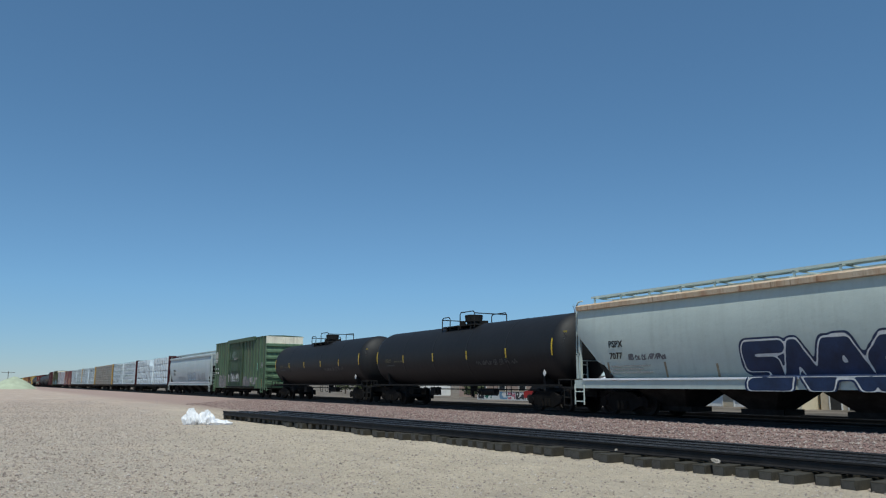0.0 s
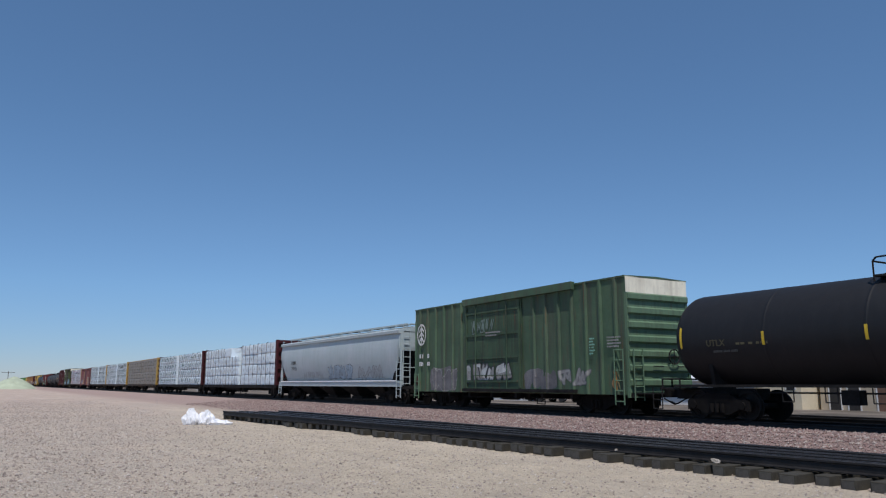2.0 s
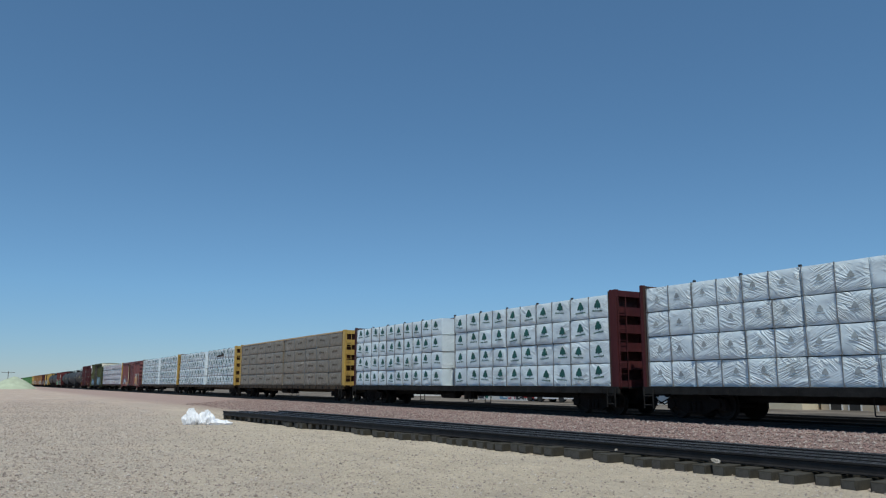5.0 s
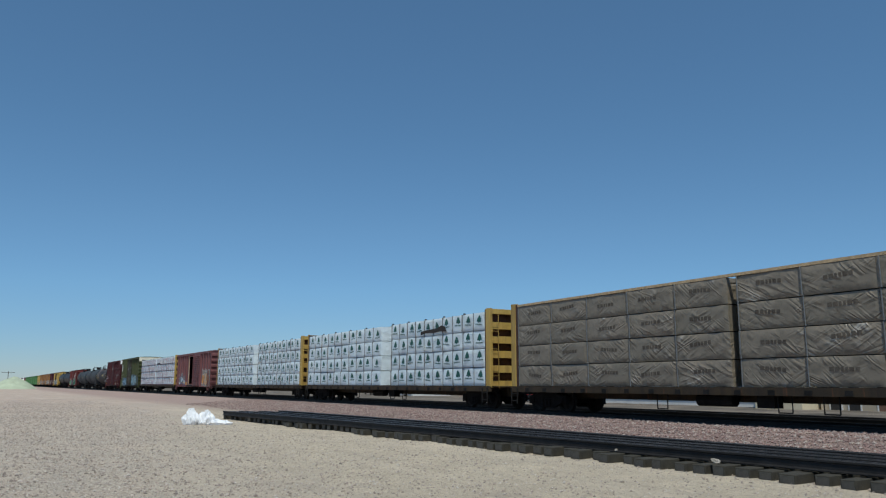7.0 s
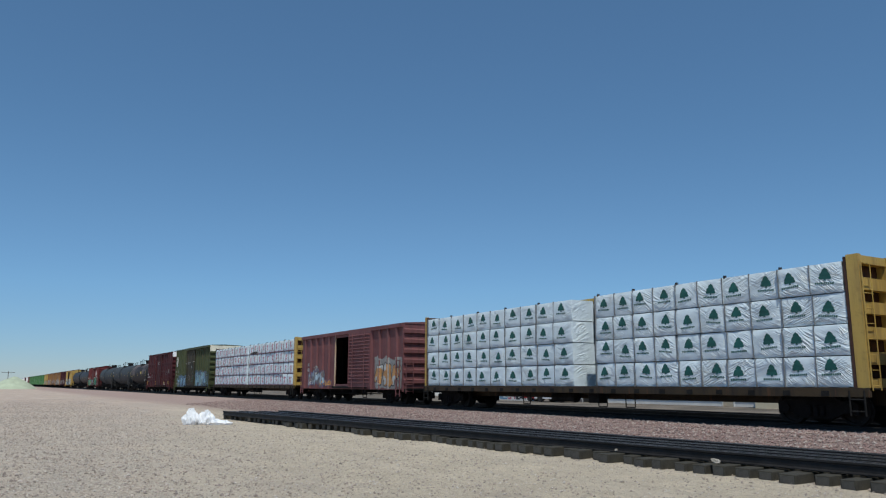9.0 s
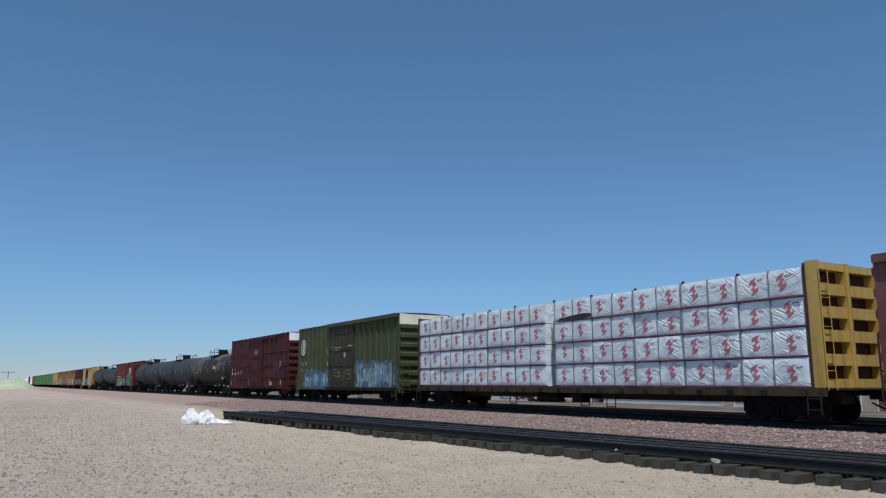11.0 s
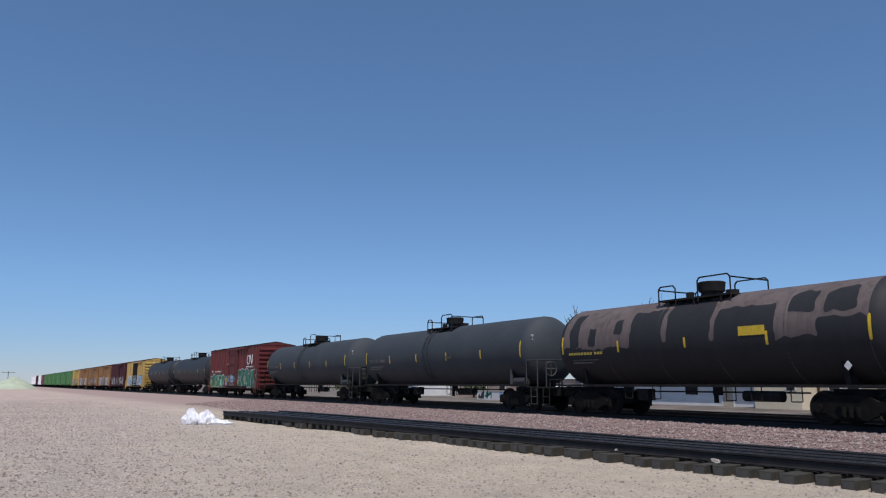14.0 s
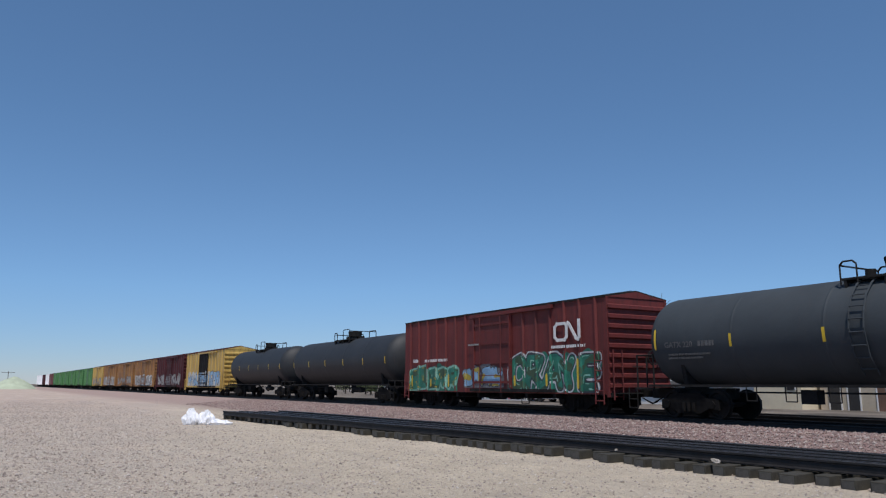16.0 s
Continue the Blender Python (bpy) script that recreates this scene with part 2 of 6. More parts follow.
M = {
    "ground": ground_material(),
    "ballast": stones_material("pink_ballast", [(0.29, 0.18, 0.155), (0.21, 0.13, 0.118), (0.37, 0.27, 0.235), (0.17, 0.115, 0.105), (0.46, 0.40, 0.355), (0.26, 0.15, 0.135)]),
    "pebble": stones_material("desert_pebbles", [(0.54, 0.46, 0.37), (0.40, 0.34, 0.29), (0.64, 0.57, 0.48), (0.31, 0.265, 0.225), (0.48, 0.41, 0.34), (0.74, 0.68, 0.60)]),
    "rail": plain("dark_rail_steel", (0.020, 0.019, 0.0195), 0.6, 0.4, 3.0, 0.1, gloss=0.25),
    "railhead": plain("rail_head_sheen", (0.10, 0.10, 0.105), 0.4, 0.7, 0.8, 0.5),
    "tie": plain("creosoted_timber", (0.040, 0.036, 0.026), 0.85, 0.4, 5.0, 0, 0.5),
    "tie_end": plain("split_tie_end", (0.072, 0.069, 0.062), 0.9, 0.35, 9.0, 0, 0.5),
    "truck": plain("grimy_truck_steel", (0.012, 0.011, 0.0105), 0.85, 0.4, 4.0, gloss=0.1),
    "wheel": plain("wheel_steel", (0.018, 0.016, 0.015), 0.7, 0.4, 5.0, 0.2, gloss=0.2),
    "under": plain("black_underframe", (0.022, 0.0215, 0.021), 0.85, 0.4, 3.0, gloss=0.1),
    "black": paint("black_tank_paint", (0.0085, 0.009, 0.0105), (0.019, 0.020, 0.022), 0.3, 0.03, 0.6, 0, (0.012, 0.0125, 0.0145)),
    "greytank": paint("charcoal_tank_paint", (0.030, 0.038, 0.044), (0.040, 0.046, 0.050), 0.45, 0.05, 0.75, 0, (0.043, 0.053, 0.060), 0.4),
    "overpaint": paint("dull_black_overpaint", (0.015, 0.0155, 0.018), (0.028, 0.027, 0.027), 0.4, 0.05, 0.7, 0, (0.021, 0.0215, 0.024)),
    "slate": paint("slate_tank_paint", (0.020, 0.023, 0.026), (0.035, 0.036, 0.036), 0.4, 0.05, 0.6, 0, (0.029, 0.032, 0.035)),
    "browntank": paint("faded_brown_tank_paint", (0.105, 0.082, 0.075), (0.05, 0.043, 0.038), 0.6, 0.2, 0.65, 0, (0.15, 0.12, 0.11)),
    "hopper": paint("grey_hopper_paint", (0.45, 0.51, 0.475), (0.30, 0.32, 0.29), 0.22, 0.05, 0.55, 0, (0.50, 0.56, 0.52)),
    "hopper_pale": paint("pale_hopper_paint", (0.385, 0.455, 0.46), (0.25, 0.275, 0.275), 0.22, 0.03, 0.5, 0, (0.45, 0.50, 0.52)),
    "eave": paint("rusty_eave", (0.62, 0.53, 0.40), (0.33, 0.15, 0.075), 0.7, 0.6, 0.7, 0, (0.48, 0.33, 0.20)),
    "white": paint("white_stripe_paint", (0.80, 0.81, 0.81), (0.45, 0.42, 0.38), 0.2, 0.05),
    "cream": paint("cream_end_panel", (0.70, 0.66, 0.53), (0.35, 0.30, 0.22), 0.35, 0.05),
    "green": paint("faded_green_paint", (0.050, 0.098, 0.054), (0.060, 0.056, 0.045), 0.85, 0.5, 0.65, 0, (0.085, 0.138, 0.080)),
    # Lighter copy of the green: sunlight on the end wall put into colour.
    "green_end": paint("sunlit_green_end_paint", (0.085, 0.155, 0.09), (0.06, 0.07, 0.05), 0.5, 0.3, 0.65, 0, (0.13, 0.21, 0.13)),
    "olive": paint("olive_green_paint", (0.046, 0.060, 0.022), (0.030, 0.029, 0.016), 0.6, 0.45, 0.7, 0, (0.064, 0.079, 0.031)),
    "bright_green": paint("bright_green_paint", (0.06, 0.19, 0.06), (0.05, 0.08, 0.035), 0.5, 0.2, 0.6, 0, (0.10, 0.25, 0.09)),
    "maroon": paint("dark_maroon_paint", (0.057, 0.0135, 0.0175), (0.026, 0.011, 0.013), 0.55, 0.15, 0.7, 0, (0.085, 0.021, 0.022), 0.2),
    "oxide": paint("faded_oxide_paint", (0.140, 0.050, 0.053), (0.075, 0.045, 0.044), 0.55, 0.25, 0.65, 0, (0.195, 0.080, 0.080)),
    "red": paint("boxcar_red_paint", (0.115, 0.019, 0.017), (0.04, 0.017, 0.016), 0.55, 0.15, 0.65, 0, (0.15, 0.029, 0.026)),
    "yellow": paint("railway_yellow_paint", (0.46, 0.30, 0.07), (0.19, 0.12, 0.05), 0.6, 0.3, 0.55, 0, (0.53, 0.37, 0.11)),
    "rustyyellow": paint("rusted_yellow_paint", (0.36, 0.19, 0.055), (0.10, 0.05, 0.033), 1.0, 0.9, 0.7, 0, (0.20, 0.085, 0.04)),
    "grimy_door": paint("grimy_rusted_door", (0.036, 0.035, 0.019), (0.018, 0.015, 0.011), 0.8, 0.5, 0.75, 0, (0.060, 0.055, 0.032)),
    "wrap": wrap_material("white_lumber_wrap", (0.76, 0.86, 0.905), (0.48, 0.55, 0.60), 0.2, 0.95),
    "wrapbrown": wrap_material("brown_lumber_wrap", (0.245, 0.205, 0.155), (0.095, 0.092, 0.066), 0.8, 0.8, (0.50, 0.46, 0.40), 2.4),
    "rust": plain("brown_rust", (0.085, 0.045, 0.028), 0.9, 0.45, 3.0, 0, 0.3),
    "slot": plain("dark_bulkhead_plate", (0.07, 0.032, 0.024), 0.85, 0.4, 2.0, 0, 0.2),
    "rust_pale": plain("pale_rust", (0.33, 0.26, 0.17), 0.9, 0.3, 5.0),
    "deck_rust_tail_shade": paint("rusted_deck_shaded_tail", (0.060, 0.040, 0.020), (0.022, 0.018, 0.015), 0.85, 0.5, 0.8, 0, (0.035, 0.026, 0.017)),
    "band_red": plain("maroon_print", (0.22, 0.07, 0.10), 0.6, 0.3),
    "tag_mid": plain("mid_blue_spray_paint", (0.055, 0.115, 0.205), 0.5, 0.5, 2.0),
    "tag_sky": plain("sky_blue_spray_paint", (0.19, 0.31, 0.41), 0.5, 0.5, 2.5),
    "tag_sea": plain("grey_teal_spray_paint", (0.15, 0.27, 0.29), 0.5, 0.5, 2.0),
    "tag_tan": plain("peeling_tan_paint", (0.17, 0.14, 0.105), 0.7, 0.45, 2.0),
    "tag_mint": plain("mint_spray_paint", (0.20, 0.42, 0.32), 0.5, 0.3, 2.0),
    "tag_paleblue": plain("faint_blue_spray_paint", (0.30, 0.40, 0.47), 0.5, 0.3, 2.0),
    "tag_faded": plain("faded_grey_green_spray", (0.16, 0.22, 0.19), 0.6, 0.4, 2.0),
    "tag_violet": plain("violet_spray_paint", (0.09, 0.08, 0.16), 0.5, 0.4, 2.0),
    "green_door": paint("dirty_green_door", (0.040, 0.082, 0.045), (0.035, 0.036, 0.028), 0.8, 0.5, 0.7, 0, (0.065, 0.11, 0.062)),
    "wood": plain("sawn_lumber", (0.50, 0.36, 0.21), 0.8, 0.3, 8.0, 0, 0.4),
    "strap": plain("grey_strap", (0.16, 0.17, 0.18), 0.6),
    "logo_green": plain("printed_green", (0.015, 0.10, 0.085), 0.6, 0.2),
    "logo_grey": plain("printed_grey", (0.36, 0.40, 0.41), 0.6, 0.2),
    "logo_red": plain("printed_red", (0.50, 0.18, 0.225), 0.6, 0.3),
    "logo_black": plain("printed_black", (0.02, 0.02, 0.022), 0.6, 0.2),
    "letter_white": plain("stencil_white", (0.66, 0.66, 0.64), 0.6, 0.15),
    "letter_silver": plain("dulled_stencil_white", (0.40, 0.41, 0.39), 0.7, 0.3),
    "letter_grey": plain("faded_stencil", (0.26, 0.26, 0.25), 0.7, 0.3),
    "brown_print": plain("faded_brown_print", (0.105, 0.085, 0.065), 0.8, 0.4),
    "letter_mid": plain("half_faded_stencil", (0.10, 0.10, 0.098), 0.7, 0.3),
    "letter_dim": plain("dusty_stencil", (0.075, 0.077, 0.075), 0.7, 0.3),
    "letter_faint": plain("worn_stencil", (0.038, 0.039, 0.039), 0.7, 0.4),
    "letter_black": plain("stencil_black", (0.02, 0.02, 0.02), 0.6, 0.15),
    "letter_ochre": plain("faded_ochre_stencil", (0.085, 0.075, 0.038), 0.7, 0.4),
    "letter_yellow": plain("stencil_yellow", (0.36, 0.28, 0.04), 0.6, 0.3),
    "reflector": plain("yellow_reflector", (0.62, 0.42, 0.02), 0.4, 0.2),
    "tag_blue": plain("navy_spray_paint", (0.012, 0.026, 0.075), 0.5, 0.4, 2.0),
    "tag_lightblue": plain("pale_blue_spray_paint", (0.20, 0.36, 0.52), 0.5, 0.4, 1.5),
    "tag_green": plain("teal_spray_paint", (0.014, 0.15, 0.095), 0.5, 0.5, 1.5),
    "tag_silver": plain("silver_spray_paint", (0.45, 0.47, 0.46), 0.5, 0.35, 2.0),
    "tag_dark": plain("dark_spray_paint", (0.03, 0.03, 0.035), 0.5, 0.3, 2.0),
    "tag_orange": plain("orange_spray_paint", (0.50, 0.25, 0.08), 0.5, 0.3, 2.0),
    "tag_grey": plain("grey_spray_paint", (0.15, 0.145, 0.15), 0.6, 0.4, 1.5),
    "bag": plain("white_plastic_bag", (0.80, 0.81, 0.83), 0.4, 0.1, 5.0, 0, 0.4),
    "scrap": plain("dusty_plastic", (0.32, 0.29, 0.25), 0.6, 0.3, 9.0, 0, 0.4),
    "mound": plain("pale_green_spoil", (0.42, 0.47, 0.34), 0.95, 0.15, 0.4, 0, 0.3),
    "interior": plain("boxcar_interior", (0.035, 0.028, 0.025), 0.9, 0.3),
}


# ---------------------------------------------------------------- mesh helpers
def box(bm, x0, x1, y0, y1, z0, z1):
    v = [bm.verts.new(p) for p in ((x0, y0, z0), (x1, y0, z0), (x1, y1, z0), (x0, y1, z0), (x0, y0, z1), (x1, y0, z1), (x1, y1, z1), (x0, y1, z1))]
    for f in ((3, 2, 1, 0), (4, 5, 6, 7), (0, 1, 5, 4), (1, 2, 6, 5), (2, 3, 7, 6), (3, 0, 4, 7)):
        bm.faces.new([v[i] for i in f])
    return v


def tube(bm, p0, p1, r, n=8):
    p0, p1 = Vector(p0), Vector(p1)
    q = (p1 - p0).to_track_quat("Z", "Y")
    rings = []
    for p in (p0, p1):
        rings.append([bm.verts.new(p + q @ Vector((r * math.cos(2 * math.pi * i / n), r * math.sin(2 * math.pi * i / n), 0))) for i in range(n)])
    for i in range(n):
        j = (i + 1) % n
        bm.faces.new((rings[0][i], rings[0][j], rings[1][j], rings[1][i]))
    bm.faces.new(rings[0][::-1])
    bm.faces.new(rings[1])


def prism(bm, outline, axis, a, b):
    """Extrude a closed outline of 2D points along an axis from a to b."""
    def at(u, v, w):
        return {"x": (w, u, v), "y": (u, w, v), "z": (u, v, w)}[axis]
    lo = [bm.verts.new(at(u, v, a)) for u, v in outline]
    hi = [bm.verts.new(at(u, v, b)) for u, v in outline]
    n = len(outline)
    for i in range(n):
        j = (i + 1) % n
        bm.faces.new((lo[i], lo[j], hi[j], hi[i]))
    bm.faces.new(lo[::-1])
    bm.faces.new(hi)


def lathe(bm, profile, axis="x", n=32, centre=(0, 0, 0)):
    """Revolve (along, radius) points about an axis."""
    c = Vector(centre)
    rings = []
    for a, r in profile:
        ring = []
        for i in range(n):
            t = 2 * math.pi * i / n
            u, v = r * math.cos(t), r * math.sin(t)
            ring.append(bm.verts.new(c + Vector((a, u, v) if axis == "x" else ((u, a, v) if axis == "y" else (u, v, a)))))
        rings.append(ring)
    for p, q in zip(rings, rings[1:]):
        for i in range(n):
            j = (i + 1) % n
            bm.faces.new((p[i], p[j], q[j], q[i]))
    bm.faces.new(rings[0][::-1])
    bm.faces.new(rings[-1])


def ring(bm, centre, r, thick=0.025, n=16):
    """A wheel rim with four spokes, facing along x."""
    c = Vector(centre)
    pts = [c + Vector((0, r * math.cos(2 * math.pi * i / n), r * math.sin(2 * math.pi * i / n))) for i in range(n)]
    for i in range(n):
        tube(bm, pts[i], pts[(i + 1) % n], thick, 5)
    for i in range(0, n, 4):
        tube(bm, c, pts[i], thick * 0.8, 5)


def mesh_of(name, bm, material, smooth=False):
    bmesh.ops.recalc_face_normals(bm, faces=bm.faces)
    me = bpy.data.meshes.new(name)
    bm.to_mesh(me)
    bm.free()
    me.materials.append(material)
    if smooth:
        me.shade_smooth()
        me.set_sharp_from_angle(angle=radians(38))
    return me


def put(name, me, parent, at=None, label=""):
    ob = new(name, me)
    ob.parent = parent
    if at is not None:
        ob.matrix_basis = at
    if label:
        ob["label"] = label
    return ob


def part(name, bm, material, parent, label="", smooth=False, at=None):
    return put(name, mesh_of(name, bm, material, smooth), parent, at, label)


def thing(name, label, category, group="", at=None, kind=""):
    ob = new(name)
    ob.empty_display_size = 0.3
    if at is not None:
        ob.matrix_basis = at
    return tagged(ob, label, category, group, kind)


def text_mesh(words, size, material, bold=0.0):
    cu = bpy.data.curves.new("lettering", "FONT")
    cu.body, cu.size, cu.extrude, cu.offset = words, size, 0.002, bold
    cu.resolution_u = 3
    ob = new("lettering", cu)
    me = bpy.data.meshes.new_from_object(ob.evaluated_get(bpy.context.evaluated_depsgraph_get()))
    bpy.data.objects.remove(ob)
    me.materials.clear()
    me.materials.append(material)
    return me


# ---------------------------------------------------------------- running gear, shared by all cars
SHARED = {}
SPIN = []            # wheelsets with the car's place on the train


def gear_meshes():
    if SHARED:
        return
    bm = bmesh.new()
    arch = [(-1.18, 0.30), (-1.18, 0.60), (-1.02, 0.66), (-0.72, 0.66), (-0.45, 0.82), (0.45, 0.82), (0.72, 0.66), (1.02, 0.66), (1.18, 0.60), (1.18, 0.30),
            (0.78, 0.34), (0.42, 0.17), (-0.42, 0.17), (-0.78, 0.34)]
    for y in (-1.06, 0.92):
        prism(bm, arch, "y", y, y + 0.14)
        for x in (-0.92, 0.92):
            tube(bm, (x, y - 0.05 if y < 0 else y + 0.19, 0.46), (x, y + 0.07, 0.46), 0.12, 10)
        for x in (-0.2, 0, 0.2):
            tube(bm, (x, y + (-0.03 if y < 0 else 0.17), 0.24), (x, y + (-0.03 if y < 0 else 0.17), 0.52), 0.075, 8)
    box(bm, -0.22, 0.22, -0.98, 0.98, 0.5, 0.78)
    box(bm, -0.6, 0.6, -0.3, 0.3, 0.72, 0.86)
    SHARED["truck"] = mesh_of("truck", bm, M["truck"])
    bm = bmesh.new()
    tube(bm, (0, -0.95, 0), (0, 0.95, 0), 0.085, 10)
    for s in (-1, 1):
        lathe(bm, [(s * 0.66, 0.10), (s * 0.66, 0.49), (s * 0.70, 0.49), (s * 0.705, 0.458), (s * 0.80, 0.452), (s * 0.80, 0.38), (s * 0.755, 0.36), (s * 0.75, 0.17), (s * 0.83, 0.15), (s * 0.83, 0.06)], "y", 24)
        for k in range(3):
            a = 2.1 * k
            tube(bm, (0.27 * math.cos(a), s * 0.74, 0.27 * math.sin(a)), (0.27 * math.cos(a), s * 0.775, 0.27 * math.sin(a)), 0.05, 6)
    SHARED["wheelset"] = mesh_of("wheelset", bm, M["wheel"])
    bm = bmesh.new()
    box(bm, 0, 0.55, -0.09, 0.09, 0.70, 0.88)
    prism(bm, [(0.5, -0.13), (0.72, -0.15), (0.80, -0.05), (0.70, 0.0), (0.78, 0.12), (0.62, 0.15), (0.5, 0.12)], "z", 0.66, 0.93)
    tube(bm, (0.2, -0.35, 0.62), (0.62, -0.3, 0.42), 0.025, 6)
    tube(bm, (0.62, -0.3, 0.42), (0.8, -0.2, 0.5), 0.025, 6)
    SHARED["coupler"] = mesh_of("coupler", bm, M["truck"])


def running_gear(car, L, inset=2.0, mid=0.0):
    """Two trucks with two wheelsets each, and the couplers."""
    gear_meshes()
    for s in (-1, 1):
        x = s * (L / 2 - inset)
        tr = put("truck", SHARED["truck"], car, pose(x, 0, 0))
        for dx in (-0.92, 0.92):
            w = put("wheelset", SHARED["wheelset"], tr, pose(dx, 0, 0.455))
            SPIN.append((w, car, x + dx))
        put("coupler", SHARED["coupler"], car, pose(s * (L / 2 - 0.05), 0, 0, 0, 0, 0 if s > 0 else 180))


def ladder(name, car, x, y, z0, z1, material, width=0.42, along="x", step=0.36, r=0.022):
    """Two stiles and rungs; runs along x on a side or along y on an end."""
    bm = bmesh.new()
    for k in (0, 1):
        p = (x + k * width, y) if along == "x" else (x, y + k * width)
        tube(bm, (*p, z0), (*p, z1), r * 1.2, 6)
    z = z0 + 0.12
    while z < z1:
        a = (x, y, z)
        b = (x + width, y, z) if along == "x" else (x, y + width, z)
        tube(bm, a, b, r, 6)
        z += step
    return part(name, bm, material, car)


# ---------------------------------------------------------------- paint marks that follow a surface
def decal(name, car, material, x0, x1, z0, z1, inside, surface, cell=0.045, lift=0.006, label=""):
    """Cells of a grid on the car's near side where inside(x, z) holds, laid on surface(x, z) -> y."""
    nx, nz = max(1, int((x1 - x0) / cell)), max(1, int((z1 - z0) / cell))
    dx, dz = (x1 - x0) / nx, (z1 - z0) / nz
    ids, verts, faces = {}, [], []
    def vid(i, k):
        if (i, k) not in ids:
            x, z = x0 + i * dx, z0 + k * dz
            ids[i, k] = len(verts)
            verts.append((x, surface(x, z) - lift, z))
        return ids[i, k]
    for i in range(nx):
        for k in range(nz):
            if inside(x0 + (i + 0.5) * dx, z0 + (k + 0.5) * dz):
                faces.append((vid(i, k), vid(i + 1, k), vid(i + 1, k + 1), vid(i, k + 1)))
    if not faces:
        return None
    # round off the stair steps along the rim
    sides = {}
    for f in faces:
        for i in range(4):
            e = (f[i], f[(i + 1) % 4])
            sides[min(e), max(e)] = sides.get((min(e), max(e)), 0) + 1
    nb = {}
    for (i, j), n in sides.items():
        if n == 1:
            nb.setdefault(i, []).append(j)
            nb.setdefault(j, []).append(i)
    flat = [(v[0], v[2]) for v in verts]
    for _ in range(4 if len(faces) > 12 else 0):
        moved = {i: (0.4 * flat[i][0] + 0.6 * sum(flat[j][0] for j in js) / len(js), 0.4 * flat[i][1] + 0.6 * sum(flat[j][1] for j in js) / len(js)) for i, js in nb.items()}
        for i, p in moved.items():
            flat[i] = p
    verts = [(x, surface(x, z) - lift, z) for x, z in flat]
    me = bpy.data.meshes.new(name)
    me.from_pydata(verts, [], faces)
    me.materials.append(material)
    ob = put(name, me, car, None, label)
    if name in ("paint_remnant", "rust_patch", "graffiti_highlight", "graffiti_shading"):
        tagged(ob, kind="stuff")
    return ob


def scrawl(rng):
    """One interlocking shape of a sprayed tag in a unit square: a bent zigzag band with a hooked end."""
    n = rng.choice((4, 5, 5, 6))
    pts, high = [], rng.random() < 0.5
    for k in range(n):
        pts.append(((k + rng.uniform(-0.35, 0.35)) / (n - 1), rng.uniform(0.7, 1.0) if high else rng.uniform(0.0, 0.32)))
        high = not high
    u, v = pts[-1]
    pts.append((u - rng.uniform(0.15, 0.4), 0.45 + rng.uniform(-0.2, 0.2)))
    return [(*p, *q) for p, q in zip(pts, pts[1:])]


STROKES = {
    "C": "1.0 .82 .62 1 .62 1 .12 .86 .12 .86 0 .5 0 .5 .12 .12 .12 .12 .62 0 .62 0 1 .2",
    "R": "0 0 0 1 0 1 .8 .92 .8 .92 .8 .6 .8 .6 0 .48 .35 .5 1 0",
    "A": "0 0 .42 1 .42 1 .62 1 .62 1 1 0 .2 .36 .85 .36",
    "Y": "0 1 .45 .5 1 1 .45 .5 .45 .5 .5 0",
    "E": "0 0 0 1 0 1 1 1 0 .5 .8 .5 0 0 1 0",
    "5": "1 1 .05 1 .05 1 .05 .55 .05 .55 .95 .55 .95 .55 .95 0 .95 0 .2 0",
    "N": "0 0 .1 1 .1 1 .85 0 .85 0 1 1",
    "O": ".5 1 .05 .6 .05 .6 .3 0 .3 0 .8 .05 .8 .05 1 .5 1 .5 .5 1",
}


def block_shape(key):
    n = [float(q) for q in STROKES[key].split()]
    return [tuple(n[i:i + 4]) for i in range(0, len(n), 4)]


def seg_dist(x, z, s):
    ax, az, bx, bz = s
    dx, dz = bx - ax, bz - az
    t = max(0.0, min(1.0, ((x - ax) * dx + (z - az) * dz) / (dx * dx + dz * dz + 1e-9)))
    return math.hypot(x - ax - t * dx, z - az - t * dz)


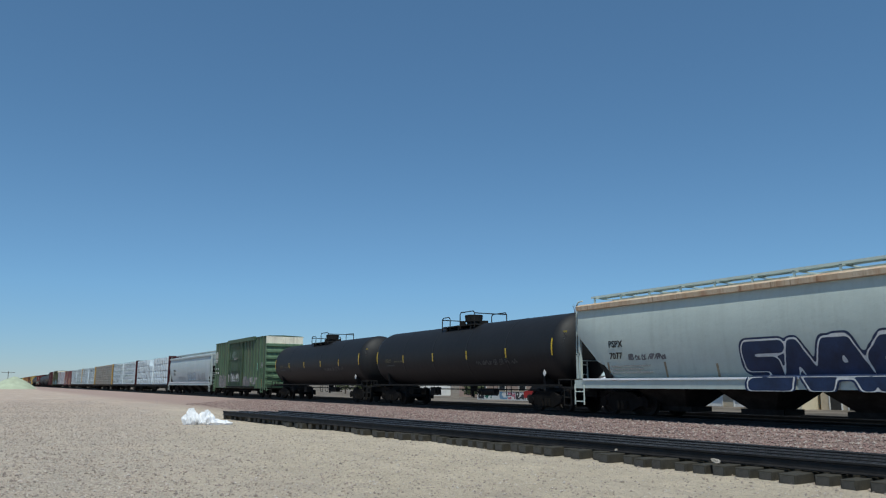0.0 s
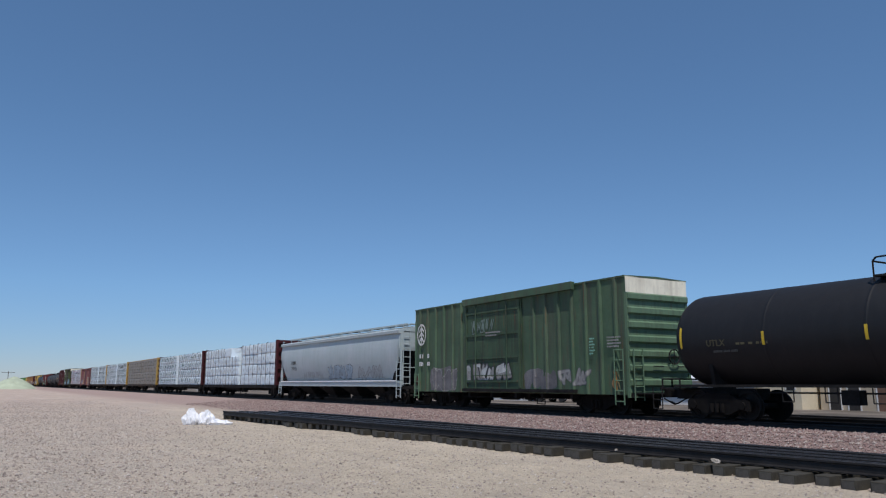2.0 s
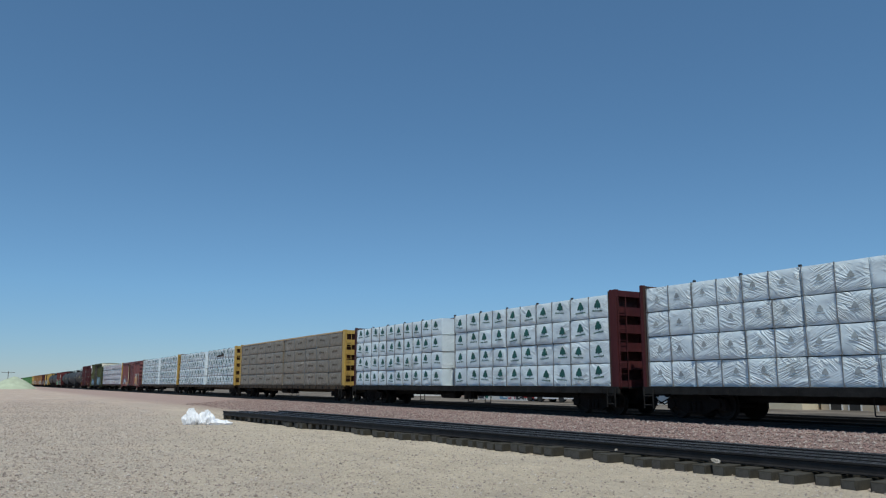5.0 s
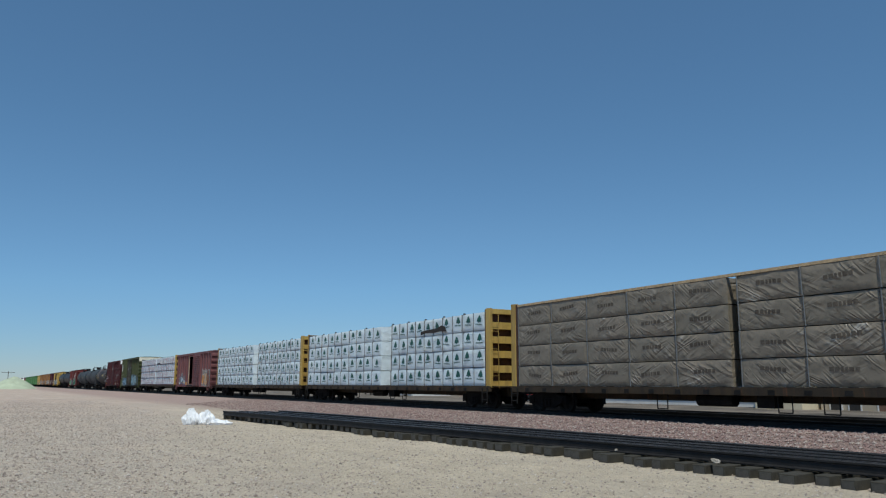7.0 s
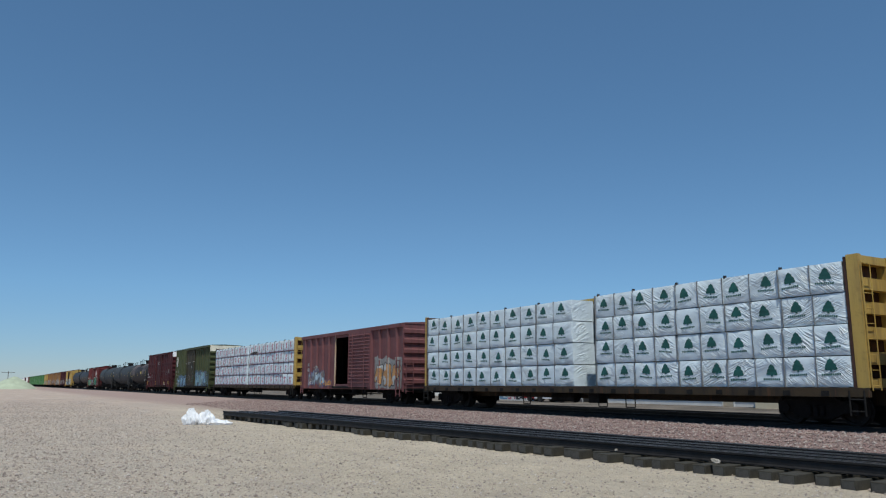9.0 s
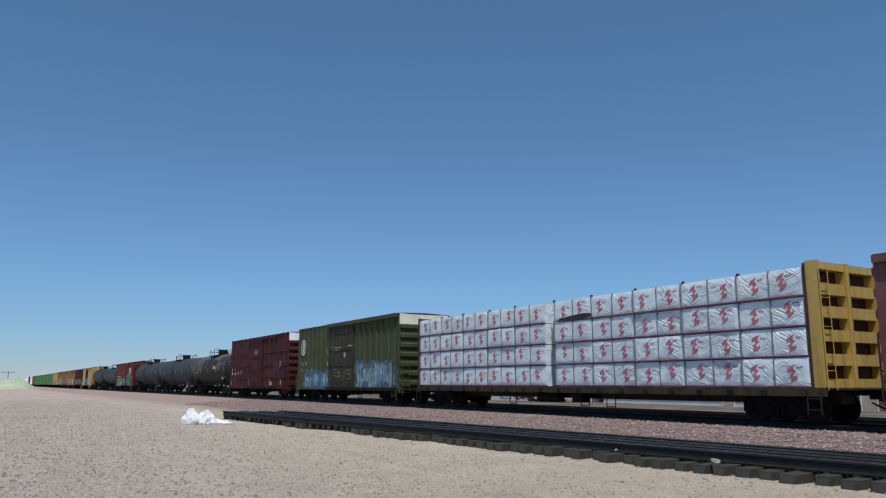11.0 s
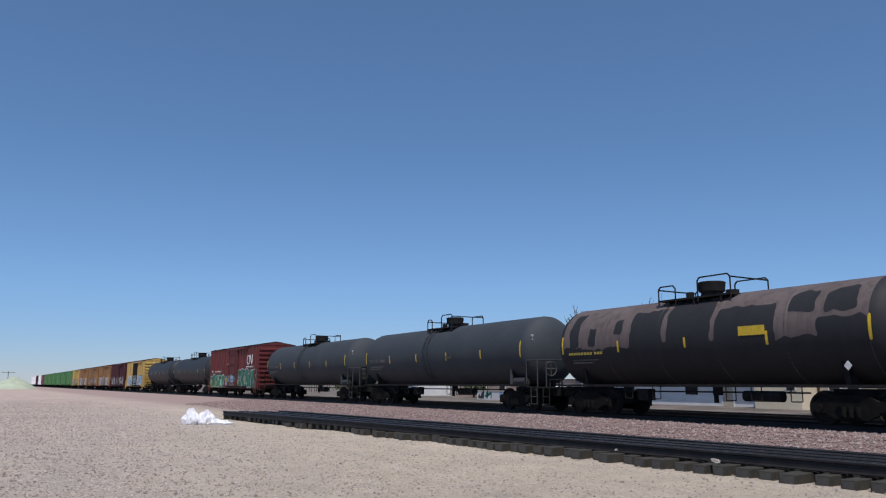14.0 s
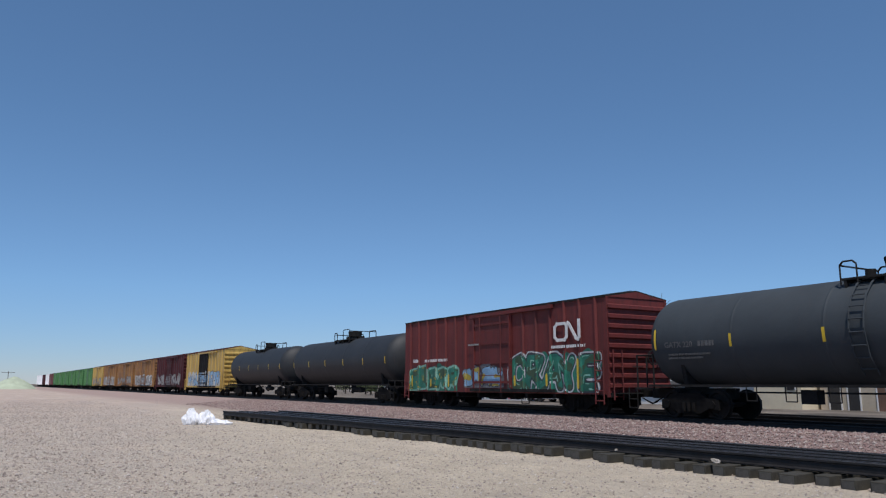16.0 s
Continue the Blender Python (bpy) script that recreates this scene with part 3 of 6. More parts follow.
def graffiti(car, x0, x1, z0, z1, letters, fill, edge, surface, seed, stroke=0.13, rim=0.07, cloud=None, second=None, halo=None, shine=None, shapes=""):
    """A sprayed tag: thick crossing strokes with an outline, over a soft-edged cloud of background paint."""
    rng = random.Random(seed)
    w = (x1 - x0) / letters
    segs = []
    for i in range(letters):
        g = block_shape(shapes[i]) if shapes else scrawl(rng) + ([(0.1, 0.05, 0.9, 0.12)] if rng.random() < 0.4 else []) + ([(0.05, 0.9, 0.8, 1.0)] if rng.random() < 0.4 else [])
        lean, a = rng.uniform(-0.12, 0.22), x0 + (i + 0.12) * w
        up, dn = rng.uniform(0.85, 1.0), rng.uniform(0, 0.12)
        for (p, q, r, s) in g:
            def place(u, v):
                return a + w * (0.78 + 0.12 * math.sin(7 * v + i)) * u + lean * v * (z1 - z0), z0 + 0.1 + (z1 - z0 - 0.2) * (dn + (up - dn) * v)
            segs.append((*place(p, q), *place(r, s)))
    def near(x, z):
        return min(seg_dist(x, z, s) for s in segs if min(s[0], s[2]) - 0.5 < x < max(s[0], s[2]) + 0.5) if any(min(s[0], s[2]) - 0.5 < x < max(s[0], s[2]) + 0.5 for s in segs) else 9
    fine = 0.045 if stroke > 0.07 else 0.02
    coat = 0.00037 * (seed % 7)
    if cloud:
        def in_cloud(x, z):
            n = noise.noise((x * 1.1 + seed, z * 1.3, seed * 0.7)) + 0.7 * noise.noise((x * 2.9 + seed, z * 1.1, seed * 1.7))
            e = min((x - x0 + 0.3), (x1 + 0.3 - x), (z1 + 0.15 - z) * 1.3, (z - z0 + 0.4))
            return e > 0.24 + 0.38 * n
        decal("graffiti_background", car, cloud, x0 - 0.3, x1 + 0.3, z0, z1 + 0.15, in_cloud, surface, 0.06, 0.004 + coat)
    if halo:
        decal("graffiti_halo", car, halo, x0 - 0.25, x1 + 0.3, z0 - 0.02, z1 + 0.16, lambda x, z: near(x, z) < stroke + rim + 0.06, surface, 0.045, 0.0055 + coat)
    decal("graffiti_outline", car, edge, x0 - 0.2, x1 + 0.25, z0 - 0.02, z1 + 0.1, lambda x, z: near(x, z) < stroke + rim, surface, fine, 0.007 + coat)
    decal("graffiti_fill", car, fill, x0 - 0.2, x1 + 0.25, z0, z1, lambda x, z: near(x, z) < stroke, surface, fine, 0.010 + coat)
    if second:
        decal("graffiti_shading", car, second, x0 - 0.2, x1 + 0.25, z0, z1, lambda x, z: near(x, z) < stroke - 0.01 and noise.noise((x * 1.4 + seed, z * 2.6, seed)) > 0.06, surface, 0.045, 0.012 + coat)
    if shine:
        decal("graffiti_highlight", car, shine, x0 - 0.2, x1 + 0.25, z0, z1, lambda x, z: 0.45 * stroke < near(x, z) < 0.45 * stroke + 0.045 and noise.noise((x * 2.3, z * 2.0, seed + 5)) > 0.12, surface, 0.03, 0.014 + coat)


def bars(car, x, z, rows, material, y, height=0.09, gap=0.07, seed=1):
    """Writing too small to read: short bars in rows."""
    rng = random.Random(seed)
    bm = bmesh.new()
    for k, width in enumerate(rows):
        a = x
        while a < x + width:
            b = min(x + width, a + rng.uniform(0.5, 0.8) * height)
            box(bm, a, b, y - 0.004, y, z - k * (height + gap), z - k * (height + gap) + height)
            a = b + height * (0.22 if rng.random() < 0.85 else 0.7)
    tagged(part("stencil_mark", bm, material, car, "illegible stencilled marks"), kind="stuff")


# ---------------------------------------------------------------- ground and tracks
def ground_height(x, y):
    """Flat dirt, the ballast bank of the two running tracks, a little unevenness near by."""
    if y < 13.0:
        z = 0.0
    elif y < 18.6:
        t = (y - 13.0) / 5.6
        z = 0.30 * t * t * (3 - 2 * t)
    elif y < 28.4:
        z = 0.30
    else:
        z = max(0.0, 0.30 - (y - 28.4) * 0.12)
    if -90 < x < 30 and -15 < y < 18:
        z += 0.035 * noise.noise((x * 0.35, y * 0.35, 3.1)) + 0.012 * noise.noise((x * 1.7, y * 1.7, 8.4))
    return z


def build_ground():
    xs = [-3000, -1500, -800, -400, -250, -160, -110, -90] + [-75 + 0.6 * i for i in range(150)] + [22, 40, 80, 200, 600, 1500, 3000]
    ys = [-3000, -800, -200, -60, -20, -8] + [-4 + 0.35 * i for i in range(70)] + [21, 22.5, 24, 26, 27.5, 28.4, 29.5, 31, 33, 40, 60, 120, 300, 800, 3000]
    verts = [(x, y, ground_height(x, y)) for y in ys for x in xs]
    n = len(xs)
    faces = [(j * n + i, j * n + i + 1, (j + 1) * n + i + 1, (j + 1) * n + i) for j in range(len(ys) - 1) for i in range(n - 1)]
    me = bpy.data.meshes.new("ground")
    me.from_pydata(verts, [], faces)
    me.materials.append(M["ground"])
    me.shade_smooth()
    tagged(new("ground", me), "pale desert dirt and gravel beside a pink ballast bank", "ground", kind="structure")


def scatter(name, label, material, count, area, size, seed, keep=lambda x, y, q: q < 2, category="stones"):
    """Many angular stones as one mesh."""
    rng = np.random.default_rng(seed)
    base = np.array([(1, 0, 0), (-1, 0, 0), (0, 1, 0), (0, -1, 0), (0, 0, 1), (0, 0, -1)], float)
    tri = np.array([(0, 2, 4), (2, 1, 4), (1, 3, 4), (3, 0, 4), (2, 0, 5), (1, 2, 5), (3, 1, 5), (0, 3, 5)])
    x, y = rng.uniform(area[0], area[1], count), rng.uniform(area[2], area[3], count)
    ok = keep(x, y, rng.random(count))
    x, y = x[ok], y[ok]
    n = len(x)
    size_of = size[0] + (size[1] - size[0]) * rng.random(n) ** 2.5
    p = base[None] * (size_of[:, None, None] * rng.uniform(0.55, 1.25, (n, 6, 3)))
    a = rng.uniform(0, 6.28, n)
    c, d = np.cos(a)[:, None], np.sin(a)[:, None]
    p = np.stack([p[..., 0] * c - p[..., 1] * d + 0.25 * p[..., 2], p[..., 0] * d + p[..., 1] * c, p[..., 2] * 0.75 + 0.2 * p[..., 0]], 2)
    z = np.array([ground_height(u, v) for u, v in zip(x.tolist(), y.tolist())])
    p += np.stack([x, y, z + size_of * 0.25], 1)[:, None, :]
    faces = tri[None] + 6 * np.arange(n)[:, None, None]
    me = bpy.data.meshes.new(name)
    me.from_pydata(p.reshape(-1, 3).tolist(), [], faces.reshape(-1, 3).tolist())
    me.materials.append(material)
    tagged(new(name, me), label, category, kind="stuff")


RAIL = [(-0.07, 0), (0.07, 0), (0.07, 0.014), (0.018, 0.034), (0.012, 0.13), (0.036, 0.145), (0.036, 0.172), (0.028, 0.18),
        (-0.028, 0.18), (-0.036, 0.172), (-0.036, 0.145), (-0.012, 0.13), (-0.018, 0.034), (-0.07, 0.014)]


def running_track(name, label, yc, z_top, material):
    """Two rails and the ties of a running track, half sunk in ballast."""
    tr = thing(name, label, "railway track", kind="structure")
    for s in (-1, 1):
        bm = bmesh.new()
        prism(bm, [(yc + s * 0.755 + u, z_top - 0.18 + v) for u, v in RAIL], "x", -1200, 400)
        part("rail", bm, material, tr)
    bm = bmesh.new()
    x = -70.0
    rng = random.Random(4)
    while x < 10:
        box(bm, x, x + 0.23, yc - 1.3, yc + 1.3, z_top - 0.36, z_top - 0.172 + rng.uniform(-0.01, 0.004))
        x += 0.53
    tagged(part("ties", bm, M["tie"], tr), kind="stuff")
    return tr


# the stock pile of rails on loose ties: its line leans 3.6 degrees to the running track
PILE = pose(-8.0, 11.15, 0, 0, 0, 3.6)


def pile_height(x, y):
    p = PILE @ Vector((x, y, 0))
    return ground_height(p.x, p.y)


def rail_pile():
    rng = random.Random(11)
    x, first = 9.5, None
    while x > -27.0:
        w, h = rng.uniform(0.24, 0.29), rng.uniform(0.17, 0.2)
        y = rng.uniform(-0.16, 0.12)
        tie = thing("railway_tie", "dark creosoted wooden tie lying under stacked rails", "railway tie", "ties under the rail pile", PILE @ pose(x, y, pile_height(x, y + 1) - 0.015, 0, 0, rng.uniform(-3, 3)))
        bm = bmesh.new()
        box(bm, -w / 2, w / 2, 0, 2.55, 0, h)
        bmesh.ops.bevel(bm, geom=bm.edges[:], offset=0.012, segments=1, affect="EDGES")
        for v in bm.verts:
            v.co += Vector((0.008 * noise.noise(v.co * 7 + Vector((x, 0, 0))), 0, 0.008 * noise.noise(v.co * 5 + Vector((x, 9, 0)))))
        part("timber", bm, M["tie"], tie)
        bm = bmesh.new()
        box(bm, -w / 2 + 0.025, w / 2 - 0.025, -0.004, 0.02, 0.025, h - 0.025)
        part("end_grain", bm, M["tie_end"], tie, "weathered grey end grain")
        x -= rng.uniform(0.38, 0.50)
    # rails: where each one begins and its y at the far end and at the near end of the pile
    for x0, ya, yb in ((-26.6, -0.12, 0.74), (-26.2, 0.08, 0.92), (-26.3, 0.50, 1.26), (-26.0, 0.70, 1.42), (-25.8, 1.22, 1.72), (-25.6, 1.40, 1.88), (-25.9, 2.20, 2.18), (-25.5, 2.36, 2.34)):
        rail = thing("steel_rail", "dark unused steel rail stacked on wooden ties", "rail", "stacked rails")
        turn = math.degrees(math.atan2(yb - ya, 11 - x0))
        rail.matrix_basis = PILE @ pose(x0, ya, 0.185, 0, 0, turn)
        bm = bmesh.new()
        prism(bm, [(u, v) for u, v in RAIL], "x", 0, 37.0)
        part("rail_bar", bm, M["rail"], rail)
        # Thin strip in a lighter colour that stands for the sheen along the head.
        bm = bmesh.new()
        box(bm, 0, 37.0, -0.024, 0.024, 0.179, 0.183)
        part("rail_head", bm, M["railhead"], rail, "slightly shiny rail head")
    for sx, sy, h, r in ((-1.23, 0.06, 0.20, 0.045), (-3.83, 0.36, 0.2, 0.028)):
        rag = thing("plastic_scrap", "crumpled scrap of dusty plastic on a tie", "litter", at=PILE @ pose(sx, sy, 0.19 + pile_height(sx, sy)))
        bm = bmesh.new()
        bmesh.ops.create_icosphere(bm, subdivisions=2, radius=r)
        for v in bm.verts:
            v.co = Vector((v.co.x * 1.7, v.co.y, max(0, v.co.z + 0.03))) * (1 + 0.9 * noise.noise(v.co * 26))
        part("sheet", bm, M["scrap"], rag)


def plastic_bag():
    """A torn white bag slumped against the end of the pile: two puffed lumps and a trailing tail."""
    bag = thing("plastic_bag", "torn white plastic bag slumped on the dirt", "bag", at=pose(-30.5, 7.42, 0.0, 0, 0, 58))
    bag.scale = (0.80, 0.80, 0.68)
    for x, y, w, d, h, seed in ((-0.52, 0, 0.34, 0.30, 0.80, 1), (-0.05, 0.10, 0.20, 0.22, 0.62, 5), (0.22, 0.0, 0.34, 0.30, 0.74, 2), (0.72, -0.06, 0.50, 0.22, 0.27, 3), (1.18, -0.1, 0.30, 0.18, 0.22, 4)):
        bm = bmesh.new()
        bmesh.ops.create_icosphere(bm, subdivisions=5, radius=1)
        for v in bm.verts:
            q = v.co.copy()
            n = 1 + 0.26 * noise.noise(q * 1.5 + Vector((seed * 5, 0, 0))) + 0.17 * (1 - abs(noise.noise(Vector((q.x * 3.4, q.y * 3.4, q.z * 1.6)) + Vector((0, seed * 3, 0)))) * 2.4) + 0.05 * (1 - abs(noise.noise(q * 8 + Vector((seed, 0, 4)))) * 2)
            taper = 1 - 0.45 * max(0, q.z)
            v.co = Vector((q.x * w * n * taper, q.y * d * n * taper, max(-0.02, (q.z * 0.62 + 0.36) * h * n)))
        part("fold", bm, M["bag"], bag, smooth=True, at=pose(x, y, 0))
    bm = bmesh.new()
    bmesh.ops.create_icosphere(bm, subdivisions=2, radius=0.09)
    for v in bm.verts:
        v.co = Vector((v.co.x * 1.4, v.co.y, v.co.z * 0.6))
    part("knot", bm, M["tag_dark"], bag, "dark tied neck", at=pose(-0.55, 0.02, 0.80))


def mound():
    bm = bmesh.new()
    rings, seg = 14, 48
    prev = None
    for i in range(rings + 1):
        r = 1 - i / rings
        ring = []
        for k in range(seg):
            a = 2 * math.pi * k / seg
            q = Vector((math.cos(a), math.sin(a), 0)) * r
            h = 4.0 * (1 - r ** 1.25) * (1 + 0.18 * noise.noise(q * 2.2 + Vector((4, 1, 0)))) + 0.15 * noise.noise(q * 7)
            ring.append(bm.verts.new((q.x * 11 * (1 + 0.1 * noise.noise(q * 1.5)), q.y * 7.8, max(-0.05, h if i else -0.05))))
        if prev:
            for k in range(seg):
                j = (k + 1) % seg
                bm.faces.new((prev[k], prev[j], ring[j], ring[k]))
        prev = ring
    bmesh.ops.remove_doubles(bm, verts=bm.verts, dist=0.002)
    me = mesh_of("spoil_mound", bm, M["mound"], True)
    ob = new("spoil_mound", me)
    ob.matrix_basis = pose(-262, 7.9, 0) @ Matrix.Diagonal((0.9, 0.84, 0.93, 1))
    tagged(ob, "pale greenish heap of loose material on the dirt", "mound")


# ---------------------------------------------------------------- railway cars
CARS = []            # (empty, place at 8 s)


def car_base(name, label, category, xl, xr):
    car = thing(name, label, category, "cars of the freight train", pose((xl + xr) / 2, TRACK_Y, RAIL_Z))
    CARS.append((car, (xl + xr) / 2))
    return car, xr - xl


HW = 1.56            # half the width of a car body


def boxcar(xl, xr, label, side, end=None, panel=None, eave=4.75, sill=0.74, ribs=11, door=(-1.6, 1.6), door_mat=None, open_door=False,
           fascia=None, fascia_up=0.10, roof=None, peak=0.18, end_ribs=6, detail=True, louvre=False, rib_w=0.17, rib_d=0.07, track_out=0.14):
    car, L = car_base("boxcar", label, "boxcar", xl, xr)
    end, roof, door_mat = end or side, roof or side, door_mat or side
    h = L / 2
    gaps = [-h + 0.12 + (L - 0.24) * (i + 0.5) / ribs for i in range(ribs)]
    hidden = (door[0] - 0.1, door[1] + 0.1)
    gaps = [g for g in gaps if not hidden[0] - 0.1 < g < hidden[1] + 0.1]

    def rib(x):
        o = 0.0
        for g in gaps:
            o = max(o, rib_d * max(0.0, min(1.0, (rib_w / 2 + 0.03 - abs(x - g)) / 0.05)))
        return o

    def surface(x, z):
        if door[0] < x < door[1]:
            return -HW - max(0.062, rib_d)
        return -HW - rib(x)

    def wall(a, b, s, z0, z1):
        xs = [a]
        for g in gaps:
            if a < g < b:
                xs += [g - rib_w / 2 - 0.03, g - rib_w / 2 + 0.02, g + rib_w / 2 - 0.02, g + rib_w / 2 + 0.03]
        xs.append(b)
        outer = [(x, s * (HW + rib(x))) for x in xs]
        inner = [(b, s * (HW - 0.07)), (a, s * (HW - 0.07))]
        bm = bmesh.new()
        prism(bm, outer + inner, "z", z0, z1)
        return bm
    for s in (-1, 1):
        part("side_wall", wall(-h, door[0], s, sill, eave), side, car)
        part("side_wall", wall(door[1], h, s, sill, eave), side, car)
        bm = bmesh.new()
        box(bm, door[0], door[1], min(s * (HW - 0.07), s * HW), max(s * (HW - 0.07), s * HW), eave - 0.35, eave)
        box(bm, door[0], door[1], min(s * (HW - 0.07), s * HW), max(s * (HW - 0.07), s * HW), sill, sill + 0.3)
        part("door_header", bm, side, car)
        # door leaf with its bars
        bm = bmesh.new()
        shiftx = (door[1] - door[0]) * 0.98 if open_door and s < 0 else 0
        a, b = (door[0], door[1]) if not shiftx else (door[1] + 0.03, door[1] + 3.0)
        y0, y1 = sorted((s * (HW + 0.03 if not shiftx else HW + 0.11), s * (HW + 0.055 if not shiftx else HW + 0.14)))
        box(bm, a - 0.07, b + 0.07, y0, y1, sill + 0.12, eave - 0.20)
        yo, bar_list = y0 if s < 0 else y1, []
        if louvre:
            z = sill + 0.35
            while z < eave - 0.35:
                prism(bm, [(yo, z), (yo + s * 0.05, z + 0.03), (yo + s * 0.05, z + 0.07), (yo, z + 0.10)], "x", a + 0.06, b - 0.06)
                z += 0.2
            tube(bm, (a + 0.03, yo + s * 0.02, sill + 0.2), (a + 0.03, yo + s * 0.02, eave - 0.25), 0.04, 6)
        else:
            for f in (0.08, 0.36, 0.64, 0.92):
                z = sill + 0.2 + (eave - sill - 0.5) * f
                bar_list.append((a + 0.05, b - 0.05, min(yo, yo + s * 0.05), max(yo, yo + s * 0.05), z - 0.05, z + 0.05))
            for f in (0.02, 0.98):
                x = a + (b - a) * f
                bar_list.append((x - 0.05, x + 0.05, min(yo, yo + s * 0.055), max(yo, yo + s * 0.055), sill + 0.2, eave - 0.25))
        if shiftx:
            pm = bmesh.new()
            box(pm, door[0] - 0.015, door[0] + 0.03, -HW - 0.04, -HW + 0.03, sill + 0.15, eave - 0.2)
            part("door_post", pm, M["eave"], car, "pale rusted door post")
        leaf = part("door", bm, door_mat, car)
        for q in bar_list:
            bm = bmesh.new()
            box(bm, *q)
            part("door_bar", bm, door_mat, leaf)
        if detail and s < 0:
            bm = bmesh.new()
            for f in (0.22, 0.78):
                x = a + (b - a) * f
                tube(bm, (x, yo - 0.08, sill + 0.05), (x, yo - 0.08, eave - 0.22), 0.022, 6)
            tube(bm, (a + 0.6, yo - 0.09, sill + 0.75), (b - 0.6, yo - 0.09, sill + 0.75), 0.02, 6)
            part("lock_rod", bm, door_mat, leaf)
        bm = bmesh.new()
        y0, y1 = sorted((s * HW, s * (HW + track_out)))
        reach = (door[1] - door[0]) * (1.0 if fascia is None else 0)
        a, b = (door[0] - 0.2, door[1] + reach) if fascia is None else fascia
        whole = b - a > 12
        box(bm, door[0] - 0.2 if whole else max(-h, a), 2 * door[1] - door[0] if whole else min(h, b), y0, y1, sill + 0.04, sill + 0.17)
        part("door_sill_track", bm, M["under"], car)
        bm = bmesh.new()
        box(bm, max(-h, a), min(h, b), y0, y1, eave - 0.2, eave + (fascia_up if fascia else -0.05))
        part("door_track", bm, side, car)
    for s in (-1, 1):
        # corrugated end: horizontal ribs
        top = eave - 0.02
        z0, zt = sill + 0.05, top - (0.55 if panel else 0.25)
        pts, step = [(h - 0.02, z0)], (zt - z0) / end_ribs
        for i in range(end_ribs):
            z = z0 + i * step
            pts += [(h, z + step * 0.08), (h, z + step * 0.42), (h + 0.10, z + step * 0.55), (h + 0.10, z + step * 0.88), (h, z + step)]
        pts += [(h, top), (h - 0.1, top), (h - 0.1, z0)]
        bm = bmesh.new()
        prism(bm, [(s * u, v) for u, v in pts], "y", -HW + 0.02, HW - 0.02)
        part("end_wall", bm, end, car)
        if peak:
            bm = bmesh.new()
            prism(bm, [(-HW, top), (HW, top), (0, top + peak)], "x", s * (h - 0.09), s * (h + 0.03))
            part("end_gable", bm, end, car)
        if panel:
            bm = bmesh.new()
            box(bm, min(s * h, s * (h + 0.03)), max(s * h, s * (h + 0.03)), -HW, HW, eave - 0.58, eave)
            part("end_panel", bm, panel, car, "pale painted band across the top of the end")
        for y in (-HW - 0.006, HW - 0.094):
            bm = bmesh.new()
            x0, x1 = sorted((s * (h - 0.08), s * (h + 0.035)))
            box(bm, x0, x1, y, y + 0.1, sill - 0.1, eave - (0.58 if panel else 0))
            part("corner_post", bm, end, car)
        bm = bmesh.new()
        x0, x1 = sorted((s * (h - 0.1), s * (h + 0.12)))
        box(bm, x0, x1, -HW + 0.05, HW - 0.05, sill - 0.1, sill + 0.06)
        box(bm, *sorted((s * (h + 0.02), s * (h + 0.3))), -1.35, 1.35, sill + 0.02, sill + 0.06)
        part("end_sill", bm, M["under"], car)
        if detail:
            ladder("side_ladder", car, s * (h - 0.35) - 0.22, -HW - 0.12, sill - 0.35, sill + (1.6 if s > 0 else 0.9), end, 0.44)
            ladder("end_ladder", car, s * (h + 0.16), -HW + 0.12, sill - 0.2, sill + 1.6, end, 0.44, "y")
            bm = bmesh.new()
            for y in (-0.5, 0.75):
                tube(bm, (s * (h + 0.18), y, sill + 1.0), (s * (h + 0.18), y + 0.5, sill + 1.0), 0.02, 6)
            ring(bm, (s * (h + 0.2), 0.55, sill + 1.35), 0.27)
            part("brake_wheel", bm, M["under"], car)
    # roof sheets with cross ribs
    bm = bmesh.new()
    prism(bm, [(-HW - 0.05, eave - 0.03), (HW + 0.05, eave - 0.03), (HW + 0.05, eave + 0.03), (0, eave + peak + 0.03), (-HW - 0.05, eave + 0.03)], "x", -h, h)
    part("roof", bm, roof, car)
    bm = bmesh.new()
    n = 12
    for i in range(n):
        x = -h + 0.3 + (L - 0.6) * i / (n - 1)
        prism(bm, [(-HW + 0.2, eave + 0.028 + peak * 0.13), (0, eave + peak + 0.028), (HW - 0.2, eave + 0.028 + peak * 0.13), (HW - 0.2, eave + 0.06 + peak * 0.13), (0, eave + peak + 0.06), (-HW + 0.2, eave + 0.06 + peak * 0.13)], "x", x - 0.04, x + 0.04)
    part("roof_rib", bm, roof, car)
    bm = bmesh.new()
    box(bm, -h + 0.1, h - 0.1, -HW + 0.07, HW - 0.07, sill - 0.02, sill + 0.1)
    part("floor", bm, M["interior"], car)
    bm = bmesh.new()
    box(bm, -h + 0.2, h - 0.2, -0.25, 0.25, 0.62, sill)
    for i in range(6):
        x = -h + 3.2 + (L - 6.4) * i / 5
        box(bm, x - 0.08, x + 0.08, -HW + 0.1, HW - 0.1, sill - 0.2, sill)
    tube(bm, (-1.2, -0.6, 0.56), (0.0, -0.6, 0.56), 0.14, 12)
    box(bm, 0.8, 1.2, -0.9, -0.6, 0.45, 0.75)
    for x in (-2.6, 2.4):
        for dx in (0, 0.5):
            tube(bm, (x + dx, -HW + 0.1, 0.3), (x + dx, -HW + 0.1, sill), 0.02, 5)
        tube(bm, (x, -HW + 0.1, 0.32), (x + 0.5, -HW + 0.1, 0.32), 0.02, 5)
